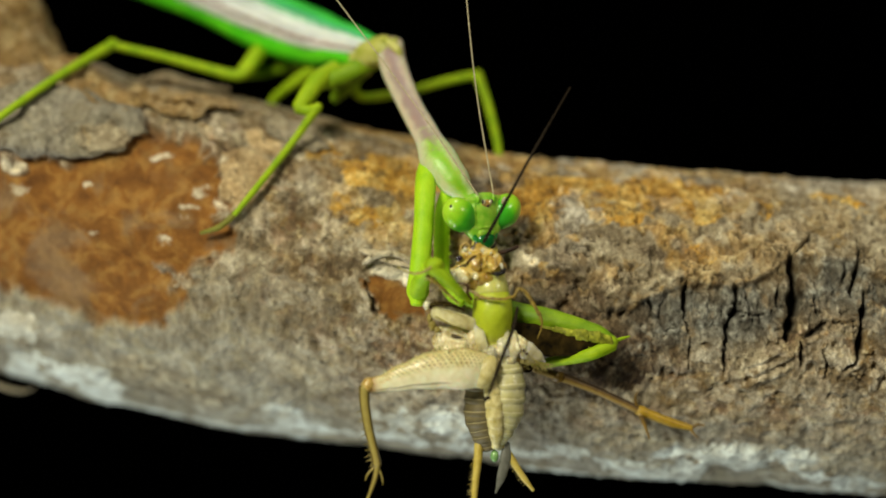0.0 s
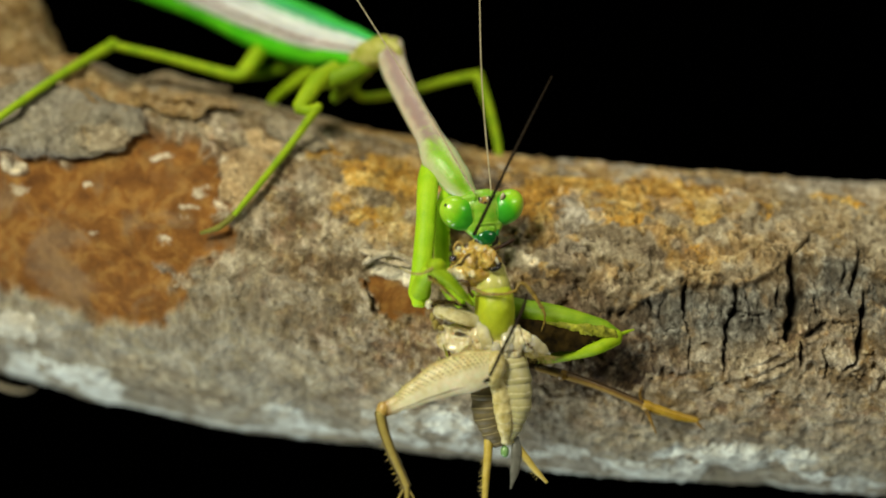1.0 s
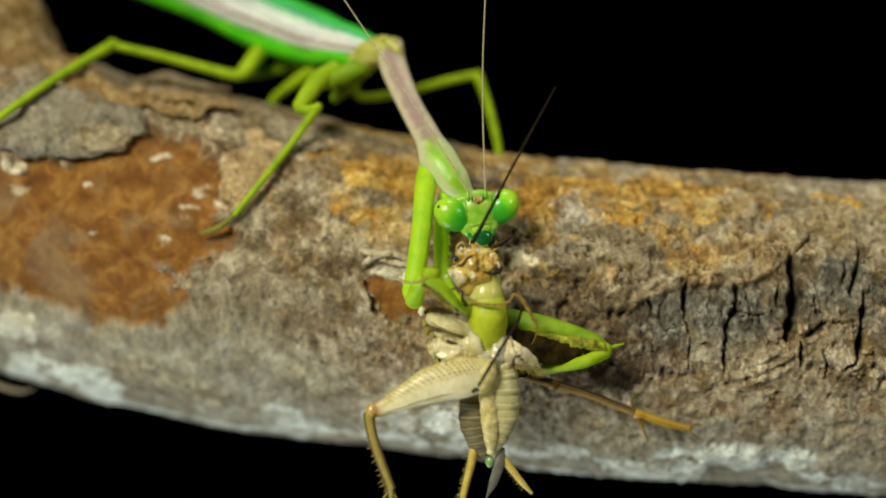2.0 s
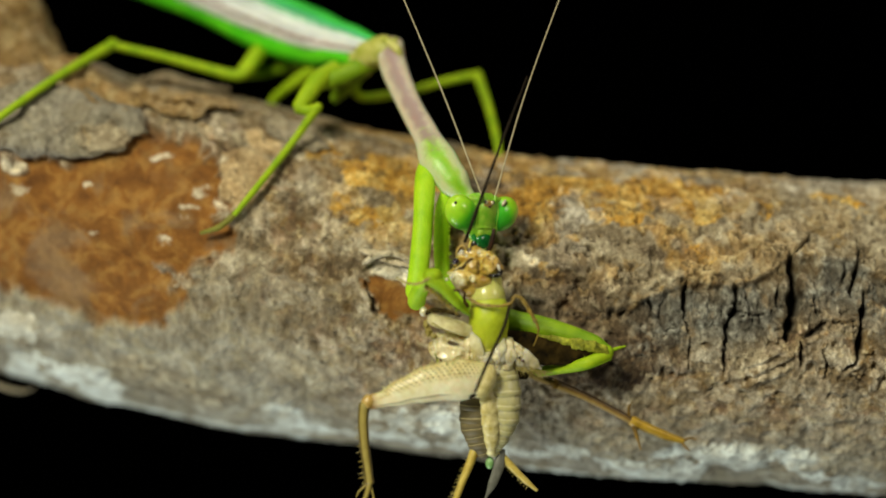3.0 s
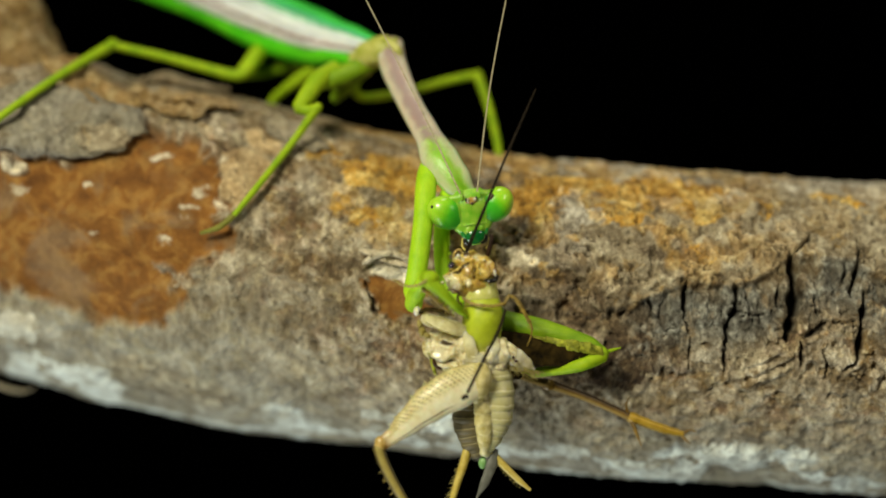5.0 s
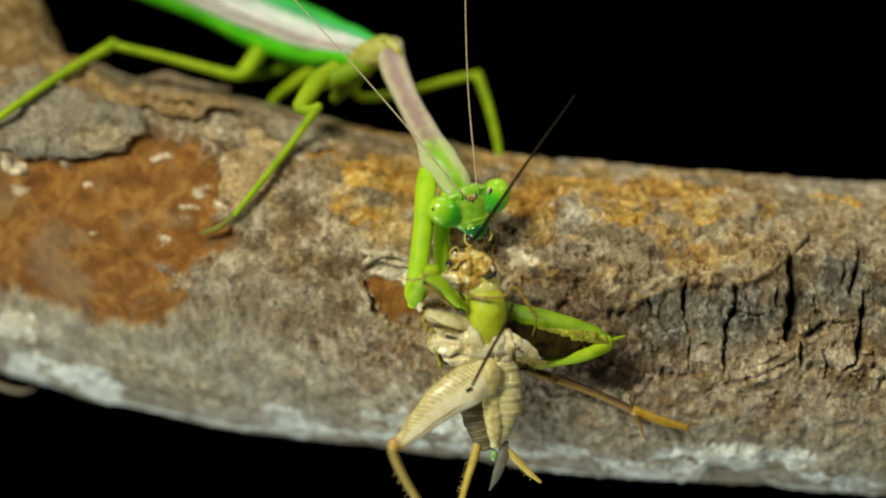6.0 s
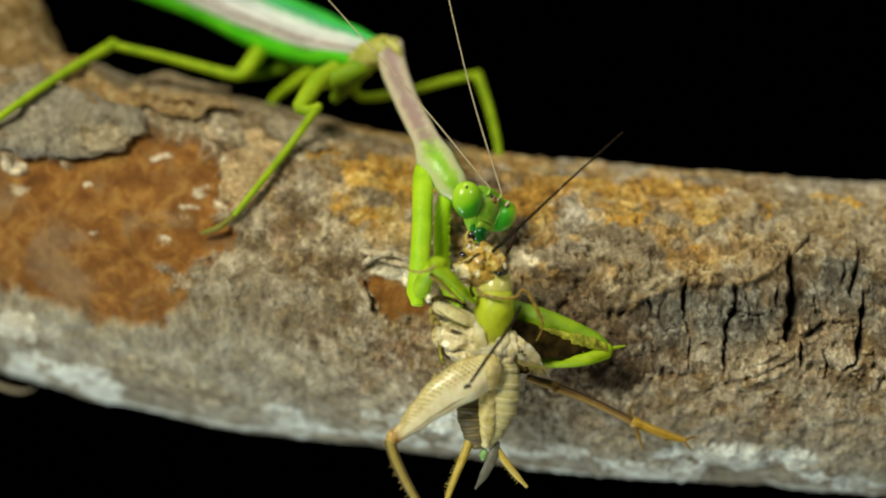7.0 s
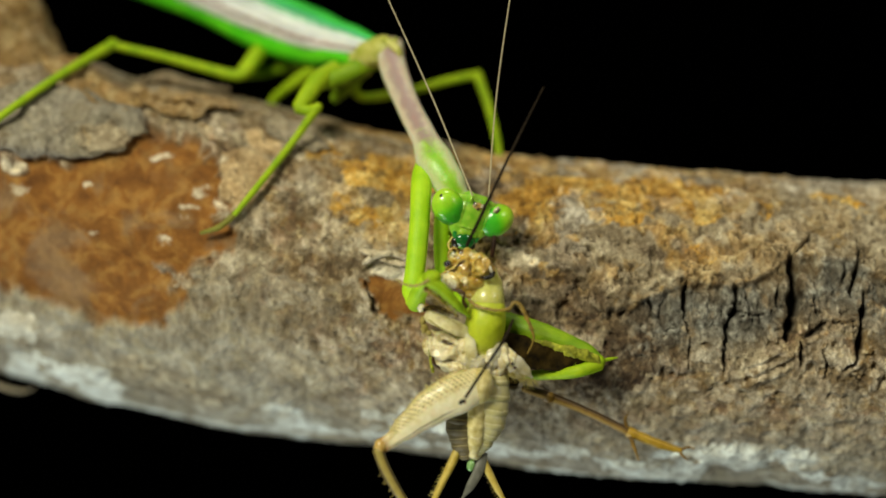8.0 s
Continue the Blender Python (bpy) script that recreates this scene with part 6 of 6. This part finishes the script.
part("gnawed_crumb", joined(*[ball(c, (r, r * 0.8, r), None, 10, 8, lump=0.4, seed=k) for k, (c, r) in enumerate((((0.74, -2.9, 247.58), 0.2), ((0.35, -2.6, 247.33), 0.16), ((1.53, -2.7, 249.75), 0.2), ((1.97, -3, 249.46), 0.14), ((3.05, -3, 249.75), 0.14), ((3.79, -3, 249.61), 0.12)))]), PULP, chead, "pale wet crumbs")
stub_feeler = part("antenna_stub", tube([(3.97, -1.6, 249.95), (4.11, -1.8, 250.4), (4.36, -1.9, 251.09), (4.51, -1.9, 251.68)], [0.16, 0.19, 0.2, 0.16], 12, 6, ripple=0.1, rings=6), COAL, chead, "broken dark brown antenna stub", pivot=(4.11, -1.8, 250.4))
black_antenna = part("antenna", tube([(1.87, -3.0, 250.34), (2.36, -3.6, 252.75), (3.63, -3.8, 259.13), (5.01, -3.5, 265.38)], [0.15, 0.15, 0.11, 0.06], 10, 30, ripple=0.15, rings=45), SOOT, cricket, "long black antenna in the mantis's jaws", pivot=(5.01, -3.5, 265.38))
strand = part("loose_antenna", joined(tube([(5.94, -3.6, 244.89), (5.52, -4.6, 243.21), (4.28, -5.4, 240.31), (3.21, -5.4, 237.59)], [0.12, 0.14, 0.14, 0.13], 10, 20, ripple=0.12, rings=24), ball((3.11, -5.4, 237.25), (0.22, 0.2, 0.2), wide=10, high=8), ball((2.87, -5.4, 237.1), (0.16, 0.15, 0.2), wide=10, high=8)), SOOT, cricket, "bent black antenna lying over the belly", pivot=(4.47, -4.5, 241.03))

# ---- what moves: seconds, x and z in millimetres, degrees about the line of sight ----
BODY = [(0, 2.51, 237.68, 1.3), (0.5, 2.84, 237.93, 0.6), (1, 3.09, 237.98, -1.8), (1.5, 2.64, 237.61, -0.5), (1.7, 2.07, 237.31, 0.7), (3, 2.14, 237.09, 1.8), (3.5, 2.51, 237.11, 0.0), (4, 1.89, 236.91, 1.2), (4.5, 1.64, 236.94, 1.9), (4.7, 1.54, 237.04, 1.9), (5.8, 1.79, 237.21, 3.3), (6, 2.21, 237.68, -0.9), (6.5, 1.27, 237.16, 6.6), (7, 2.07, 237.98, 6.2), (7.5, 1.32, 237.26, 8.7), (8, 1.14, 237.06, 8.0)]
JAWS = [(0, 5.10, 247.97, 4.6), (0.5, 5.25, 248.47, 2.7), (1, 4.75, 248.42, -2.0), (1.5, 4.70, 248.32, -0.8), (1.7, 4.72, 248.25, 2.0), (3, 4.85, 247.82, 2.9), (3.5, 4.85, 248.02, 0.0), (4, 4.46, 247.82, 0.7), (4.5, 4.46, 247.57, 3.2), (4.7, 4.49, 247.50, 5.0), (5.8, 4.65, 247.08, 5.9), (6, 4.31, 247.72, 2.0), (6.5, 4.31, 247.43, 4.7), (7, 5.30, 247.97, 9.7), (7.5, 4.60, 248.02, 4.1), (8, 4.16, 247.67, 2.1)]
THIGH_WAY = [(0.0, -1.11, 238.68, 20.4), (0.5, -0.39, 238.03, 10.2), (1.0, -0.1, 237.84, 6.6), (1.5, -0.39, 237.29, 6.1), (1.7, -0.96, 237.19, 8.0), (2.8, -1.06, 237.94, 14.7), (3.0, -1.16, 237.56, 16.6), (3.5, -0.12, 236.3, 0.0), (4.0, -0.47, 235.71, -2.8), (4.5, -0.69, 235.73, -4.3), (5.8, -0.49, 235.93, -5.4), (6.0, 0.18, 236.0, -9.2), (6.5, -0.91, 236.18, -0.7), (7.0, 0.13, 236.55, -7.2), (7.5, -0.52, 235.8, -5.0), (8.0, -0.74, 235.56, -4.3)]
SHIN_TURN = [(0.0, 0.0, 0.0, 9.5), (0.5, 0.0, 0.0, 2.5), (1.0, 0.0, 0.0, -1.0), (1.5, 0.0, 0.0, -1.3), (1.7, 0.0, 0.0, -0.5), (2.8, 0.0, 0.0, 13.0), (3.0, 0.0, 0.0, 15.0), (3.5, 0.0, 0.0, 0.0), (4.0, 0.0, 0.0, -4.5), (4.5, 0.0, 0.0, -6.5), (5.8, 0.0, 0.0, -6.5), (6.0, 0.0, 0.0, -9.5), (6.5, 0.0, 0.0, -1.0), (7.0, 0.0, 0.0, -6.0), (7.5, 0.0, 0.0, -7.0), (8.0, 0.0, 0.0, -9.0)]
FAR_LEG = [(0, 14.02, 236.93, 1.9), (0.5, 14.17, 237.06, 4.1), (1, 14.43, 237.26, -0.4), (1.5, 14.02, 236.91, -0.6), (1.7, 13.73, 236.68, -2.6), (3, 13.45, 236.16, 4.8), (3.5, 13.86, 236.34, 0.0), (4, 13.25, 235.96, 3.1), (4.5, 13.12, 235.98, 2.9), (4.7, 13.10, 236.10, 2.3), (5.8, 13.50, 236.53, -1.5), (6, 13.53, 236.85, 1.0), (6.5, 13.38, 235.50, 6.0), (7, 13.53, 235.96, 3.0), (7.5, 13.38, 235.24, 6.0), (8, 13.12, 235.04, 3.0)]
STRAND = [(0, 5.11, 241.00, -1.7), (0.5, 5.33, 242.10, 2.7), (1, 5.55, 242.40, 4.4), (1.5, 5.35, 241.79, 7.0), (1.7, 4.87, 241.56, 9.2), (2.8, 4.27, 241.17, 3.6), (3, 4.13, 241.10, 2.0), (3.5, 4.47, 241.03, 0.0), (4, 3.94, 240.69, 2.1), (4.5, 3.64, 240.64, 3.9), (5.8, 4.13, 241.32, 7.1), (6, 4.16, 241.54, 6.3), (6.5, 3.86, 240.73, 8.2), (7, 4.40, 241.59, 13.1), (7.5, 4.20, 240.69, 12.4), (8, 3.86, 240.32, 11.5)]
STUB_WAY = [(0, 5.30, 249.75, 51.4), (0.5, 5.15, 250.35, 43.4), (1, 5.01, 250.20, 44.2), (1.5, 4.76, 250.35, 39.6), (2.8, 4.66, 250.50, 22.6), (3, 4.21, 250.40, -6.2), (3.5, 4.11, 250.40, 0.0), (4, 3.27, 250.50, -12.3), (4.5, 3.37, 250.30, -11.3), (5.8, 5.30, 249.21, -1.1), (6, 4.61, 250.05, -8.7), (6.5, 4.11, 249.95, -3.5), (7, 5.80, 250.10, 5.7), (7.3, 5.15, 250.94, -7.8), (7.5, 4.66, 250.30, -7.1), (8, 4.36, 249.80, -11.5)]
LONG_FEELER = [(0, 11.06, 264.05, 17.4), (0.2, 10.66, 264.63, 15.8), (0.4, 9.52, 264.52, 13.3), (0.5, 9.09, 265.48, 11.6), (0.6, 8.79, 265.25, 9.3), (0.8, 9.21, 264.63, 11.4), (1, 9.48, 265.04, 14.3), (1.2, 6.93, 265.04, 3.9), (1.4, 7.34, 265.66, 5.1), (1.5, 7.03, 265.58, 6.3), (1.7, 9.68, 264.1, 16.9), (2.8, 8.06, 264.99, 9.5), (3, 7.32, 264.99, 8.8), (3.5, 5.01, 265.38, 0.0), (4, 5.31, 265.09, 1.7), (4.5, 5.21, 265.09, 0.8), (5.8, 14.49, 261.0, 33.2), (5.9, 12.94, 262.24, 26.9), (6.0, 11.49, 263.38, 23.2), (6.1, 10.66, 263.59, 19.5), (6.2, 10.45, 262.86, 20.6), (6.3, 9.73, 263.18, 19.9), (6.4, 12.94, 261.21, 32.9), (6.5, 14.49, 259.03, 41.6), (6.6, 16.88, 256.23, 53.2), (6.7, 17.08, 256.44, 52.8), (6.8, 16.98, 257.48, 49.4), (6.9, 17.71, 257.06, 48.0), (7.0, 15.63, 260.17, 35.6), (7.1, 11.9, 263.38, 21.8), (7.2, 13.15, 261.21, 30.0), (7.3, 12.21, 261.93, 25.8), (7.4, 13.77, 261.72, 32.9), (7.5, 11.74, 262.83, 23.6), (7.6, 11.07, 263.28, 21.1), (7.7, 9.52, 264.42, 14.8), (7.8, 9.52, 264.52, 15.6), (8, 8.75, 264.1, 14.0)]
FEELER_ONE = [(0.0, 3.1, 254.77, -18.0), (0.2, 3.05, 254.91, -22.9), (0.4, 2.6, 254.84, -11.7), (0.5, 2.84, 254.83, -15.2), (0.6, 3.07, 254.9, -16.9), (0.8, 2.7, 254.87, -9.9), (1, 2.77, 255.0, -13.5), (1.2, 2.64, 255.23, -4.7), (1.4, 2.09, 255.13, -7.2), (1.5, 1.87, 255.02, -10.4), (1.7, 1.9, 255.02, -15.1), (2.8, 3.4, 254.97, -10.6), (3, 3.41, 254.8, -4.0), (3.5, 3.07, 254.87, -1.0), (4, 3.12, 254.57, 2.6), (4.5, 2.78, 254.69, 0.5), (4.7, 2.05, 254.95, -3.6), (5.8, 1.2, 254.7, -24.9), (5.9, 1.43, 254.71, -28.1), (6.0, 1.54, 255.04, -22.8), (6.2, 1.66, 255.03, -16.1), (6.3, 1.47, 255.06, -13.4), (6.4, 1.41, 255.43, -15.4), (6.5, 1.07, 255.07, -10.9), (6.6, 1.21, 254.84, -14.3), (6.7, 1.72, 254.92, -16.8), (6.8, 2.77, 255.05, -17.2), (6.9, 3.37, 254.96, -20.2), (7.0, 4.18, 255.38, -22.7), (7.1, 4.34, 255.0, -13.9), (7.2, 4.77, 255.14, -11.5), (7.3, 4.72, 255.15, -10.3), (7.4, 4.51, 254.87, -10.7), (7.5, 3.76, 254.7, -1.6), (7.6, 3.17, 254.58, -3.9), (7.7, 3.27, 254.6, -0.6), (7.8, 3.08, 254.75, -3.3), (8, 2.61, 254.75, -5.6)]
FEELER_TWO = [(0.0, 4.46, 254.89, -25.1), (0.2, 4.37, 255.02, -29.0), (0.4, 4.05, 255.1, -22.8), (0.5, 4.25, 255.14, -26.0), (0.6, 4.45, 255.22, -26.9), (0.8, 4.17, 255.06, -19.2), (1, 4.25, 255.2, -20.6), (1.2, 4.15, 255.32, -11.0), (1.4, 3.59, 255.49, -9.7), (1.5, 3.39, 255.36, -12.1), (1.7, 3.43, 255.33, -17.5), (2.8, 4.65, 254.96, -5.6), (3, 4.64, 254.77, 0.6), (3.5, 4.48, 254.83, 0.7), (4, 4.48, 254.46, 2.6), (4.5, 4.24, 254.56, -1.7), (4.7, 3.6, 254.85, -5.2), (5.8, 2.66, 255.26, -25.6), (5.9, 2.88, 255.25, -28.8), (6.0, 2.99, 255.51, -20.7), (6.1, 3.1, 255.45, -19.2), (6.2, 3.21, 255.18, -16.4), (6.3, 3.02, 255.13, -20.0), (6.4, 2.97, 255.48, -22.1), (6.5, 2.63, 255.11, -18.0), (6.6, 2.77, 254.92, -17.1), (6.7, 3.23, 254.96, -24.2), (6.8, 4.17, 254.96, -28.0), (6.9, 4.64, 254.74, -31.7), (7.0, 5.19, 254.93, -32.5), (7.1, 5.12, 254.32, -24.6), (7.2, 5.47, 254.37, -23.4), (7.3, 5.46, 254.37, -22.3), (7.4, 5.4, 254.12, -23.8), (7.5, 4.9, 254.09, -6.9), (7.6, 4.43, 254.04, -7.8), (7.7, 4.53, 254.07, -4.9), (7.8, 4.38, 254.27, -12.2), (8, 4.02, 254.35, -11.3)]
# turns of the cerci and the ovipositor on the body: seconds, degrees
CERCUS_ONE = [(0, -11.8), (0.5, -8.3), (1, -10), (1.5, -8.5), (3, 3.7), (3.5, 0), (4, 4), (4.5, 1.7), (5.8, -2.3), (6, 1.4), (6.5, 5), (7, -0.5), (7.5, 1.2), (8, 1.8)]
CERCUS_TWO = [(0, 11), (0.5, 10), (1, 9), (1.5, 9), (3, -1), (3.5, 0), (4, -3), (4.5, -2), (5.8, -2), (6, 1.5), (6.5, 3.4), (7, 1.3), (7.5, 1.3), (8, 10)]
BLADE = [(0, -7.7), (0.5, -2), (1, -11), (1.5, -4.5), (3, -1.6), (3.5, 0), (8, 0)]
PRONOTUM_WAY = [(0, -5.00, 268.95, -0.4), (0.5, -5.00, 268.95, -0.9), (1, -5.00, 268.95, -1.2), (1.5, -5.00, 268.95, -0.8), (3, -5.00, 268.95, -0.1), (3.5, -5.00, 268.95, 0.0), (4, -5.00, 268.95, -0.8), (4.5, -5.00, 268.95, -1.0), (6, -5.00, 268.95, -0.6), (6.5, -5.00, 268.95, 1.3), (7, -5.00, 268.95, 0.9), (7.5, -5.00, 268.95, 0.4), (8, -5.00, 268.95, 1.4)]
COXA_WAY = [(0, -1.76, 257.20, 0.7), (0.5, -1.66, 257.20, 0.2), (1, -1.56, 257.10, 0.9), (1.5, -1.66, 257.15, 1.6), (1.7, -1.68, 257.16, 3.1), (3, -1.81, 257.20, 0.9), (3.5, -1.81, 257.10, 0.0), (4, -1.66, 257.15, 2.0), (4.5, -1.66, 257.25, 2.7), (6, -1.66, 257.00, 2.3), (6.5, -2.12, 257.25, 1.8), (7, -2.02, 257.20, -0.7), (7.5, -1.91, 257.20, 0.9), (8, -2.12, 257.20, 0.9)]
NEAR_GRIP = [(0, -0.59, 248.68, 0.0), (0.5, -0.24, 248.73, 0.0), (1, -0.44, 248.63, 0.0), (1.5, -0.59, 248.29, 0.0), (1.7, -0.93, 248.00, 0.0), (3, -0.73, 247.76, 0.0), (3.5, -0.59, 247.71, 0.0), (4, -0.88, 247.37, 0.0), (4.5, -1.02, 247.37, 0.0), (6, -0.88, 248.10, 0.0), (6.5, -0.93, 247.71, 0.0), (7, -0.29, 248.78, 0.0), (7.5, -0.49, 248.00, 0.0), (8, -0.78, 247.61, 0.0)]
FAR_GRIP = [(0, 9.09, 243.6, 1.0), (0.5, 9.34, 243.8, 1.4), (1, 9.44, 243.98, -0.7), (1.5, 9.09, 243.55, -0.4), (1.7, 8.58, 243.16, 0.7), (3, 8.73, 242.85, 2.0), (3.5, 9.07, 242.95, 0.0), (4, 8.53, 242.6, 1.4), (4.5, 8.36, 242.62, 1.5), (4.7, 8.3, 242.68, 1.8), (5.8, 8.46, 242.8, 2.9), (6, 8.66, 243.53, 0.2), (6.5, 8.13, 242.52, 7.1), (7, 8.87, 243.53, 7.0), (7.5, 8.36, 242.72, 7.8), (8, 8.18, 242.47, 6.9)]
# seconds, x, z, nod, turn, lean of the mantis's head
HEAD_WAY = [(0.0, 3.44, 253.19, 9.9, 29.1, -5.0), (0.2, 3.35, 253.3, 8.5, 32.0, -5.0), (0.4, 3.23, 253.41, 14.3, 19.5, -10.3), (0.5, 3.4, 253.48, 18.4, 22.6, -12.4), (0.6, 3.6, 253.52, 17.0, 25.1, -13.1), (0.8, 3.34, 253.32, 8.8, 18.7, -7.3), (1.0, 3.46, 253.45, 8.5, 16.3, -7.4), (1.2, 3.25, 253.65, 9.6, 14.3, -3.5), (1.4, 3.14, 253.62, 3.0, 7.9, -13.5), (1.5, 2.95, 253.46, -0.8, 6.1, -12.9), (1.6, 3.12, 253.73, -0.1, 4.3, -12.3), (1.7, 2.97, 253.5, 3.8, 3.4, -11.8), (2.8, 3.55, 253.25, 2.5, 36.8, 0.4), (2.9, 3.57, 253.12, 6.6, 36.4, -0.6), (3.0, 3.39, 253.18, 8.9, 37.7, 1.5), (3.2, 3.27, 253.01, 7.2, 34.5, 4.2), (3.4, 3.32, 253.24, 5.5, 26.7, 1.6), (3.6, 3.31, 253.23, 11.9, 24.0, 1.7), (3.8, 3.04, 253.18, 21.9, 29.1, 4.2), (4.0, 3.0, 253.36, 28.0, 29.2, 4.6), (4.2, 3.2, 253.3, 26.0, 25.3, 4.5), (4.4, 3.06, 253.3, 23.4, 24.7, 4.1), (4.6, 2.86, 253.22, 16.1, 15.4, 6.2), (4.7, 2.72, 253.39, 15.7, 10.8, 2.9), (5.8, 2.33, 253.73, 23.9, 3.0, -20.9), (5.9, 2.48, 253.71, 24.6, 5.5, -20.2), (6.0, 2.39, 254.0, 26.6, 11.5, -18.1), (6.1, 2.39, 253.97, 24.9, 10.5, -12.7), (6.2, 2.43, 253.73, 21.7, 5.8, -5.4), (6.3, 2.23, 253.67, 19.1, 3.5, -2.5), (6.4, 2.2, 253.99, 17.0, 1.6, -1.8), (6.5, 1.87, 253.58, 14.8, 0.9, -1.6), (6.6, 1.98, 253.34, 13.5, 4.5, -2.6), (6.7, 2.25, 253.37, 11.7, 15.1, -1.5), (6.8, 2.92, 253.47, 12.0, 25.8, 3.6), (6.9, 3.18, 253.35, 9.2, 34.4, 9.9), (7.0, 3.59, 253.67, -4.9, 45.0, 24.4), (7.1, 3.38, 253.35, -15.0, 48.0, 41.0), (7.2, 3.61, 253.64, -14.1, 48.3, 47.6), (7.3, 3.63, 253.57, -16.4, 46.4, 46.9), (7.4, 3.6, 253.21, -12.6, 42.1, 40.2), (7.5, 3.13, 253.09, 2.9, 34.3, 28.3), (7.6, 2.74, 252.98, 7.9, 28.7, 23.2), (7.7, 2.84, 253.04, 9.9, 28.4, 23.0), (7.8, 2.73, 253.26, 14.7, 27.4, 20.1), (7.9, 2.9, 253.27, 15.1, 24.1, 17.6), (8.0, 2.55, 253.16, 12.9, 19.3, 15.9)]


def at_time(table, t):
    ts = [r[0] for r in table]
    return [float(np.interp(t, ts, [r[i] for r in table])) for i in range(1, len(table[0]))]


def swing(table, depth, t):
    x, z, a = at_time(table, t)
    return pose(x * MM, depth * MM, z * MM, 0, a, 0)


def rows(table, depth, carrier=None):
    """Poses in the world, or in the space of what carries the part."""
    ts = sorted({r[0] for r in table} | {0.0, 8.0})
    return [(t, (carrier(t).inverted() if carrier else Matrix.Identity(4)) @ swing(table, depth, t)) for t in ts]


def motions():
    body = lambda t: swing(BODY, -1, t)
    base = Matrix.Translation(Vector(PIVOT[mantis]) * MM)
    still = lambda t: base
    walk(cricket, rows(BODY, -1))
    walk(chead, rows(JAWS, -2, body))
    walk(thigh, rows(THIGH_WAY, -3, body))
    hip = PIVOT[shin] - PIVOT[thigh]
    shin_rows = []
    for t in [r[0] for r in SHIN_TURN]:
        turn = at_time(SHIN_TURN, t)[2] - at_time(THIGH_WAY, t)[2]
        shin_rows.append((t, pose(*(hip * MM), 0, turn, 0)))
    walk(shin, shin_rows)
    for piece, turns in ((cercus_one, CERCUS_ONE), (cercus_two, CERCUS_TWO), (ovipositor, BLADE)):
        root = (PIVOT[piece] - PIVOT[cricket]) * MM
        walk(piece, [(t, pose(*root, 0, a, 0)) for t, a in turns])
    walk(far_leg, rows(FAR_LEG, 5, body))
    walk(stub_feeler, rows(STUB_WAY, -1.8, lambda t: swing(JAWS, -2, t)))
    walk(strand, rows(STRAND, -4.5, body))
    walk(black_antenna, rows(LONG_FEELER, -3.5, body))
    walk(antenna_one, rows(FEELER_ONE, 0, still))
    walk(antenna_two, rows(FEELER_TWO, 0, still))
    walk(pronotum, rows(PRONOTUM_WAY, 13, still))
    walk(coxa_near, rows(COXA_WAY, 1.5, still))
    walk(femur_near, rows(NEAR_GRIP, -5, still))
    walk(femur_far, rows(FAR_GRIP, 1.4, still))
    head_rows = []
    for t, x, z, nod, turn, lean in HEAD_WAY:
        m = pose(x * MM, 2 * MM, z * MM, 0, lean, 0) @ pose(0, 0, 0, 0, 0, turn) @ pose(0, 0, 0, nod, 0, 0)
        head_rows.append((t, base.inverted() @ m))
    walk(head, head_rows)


motions()
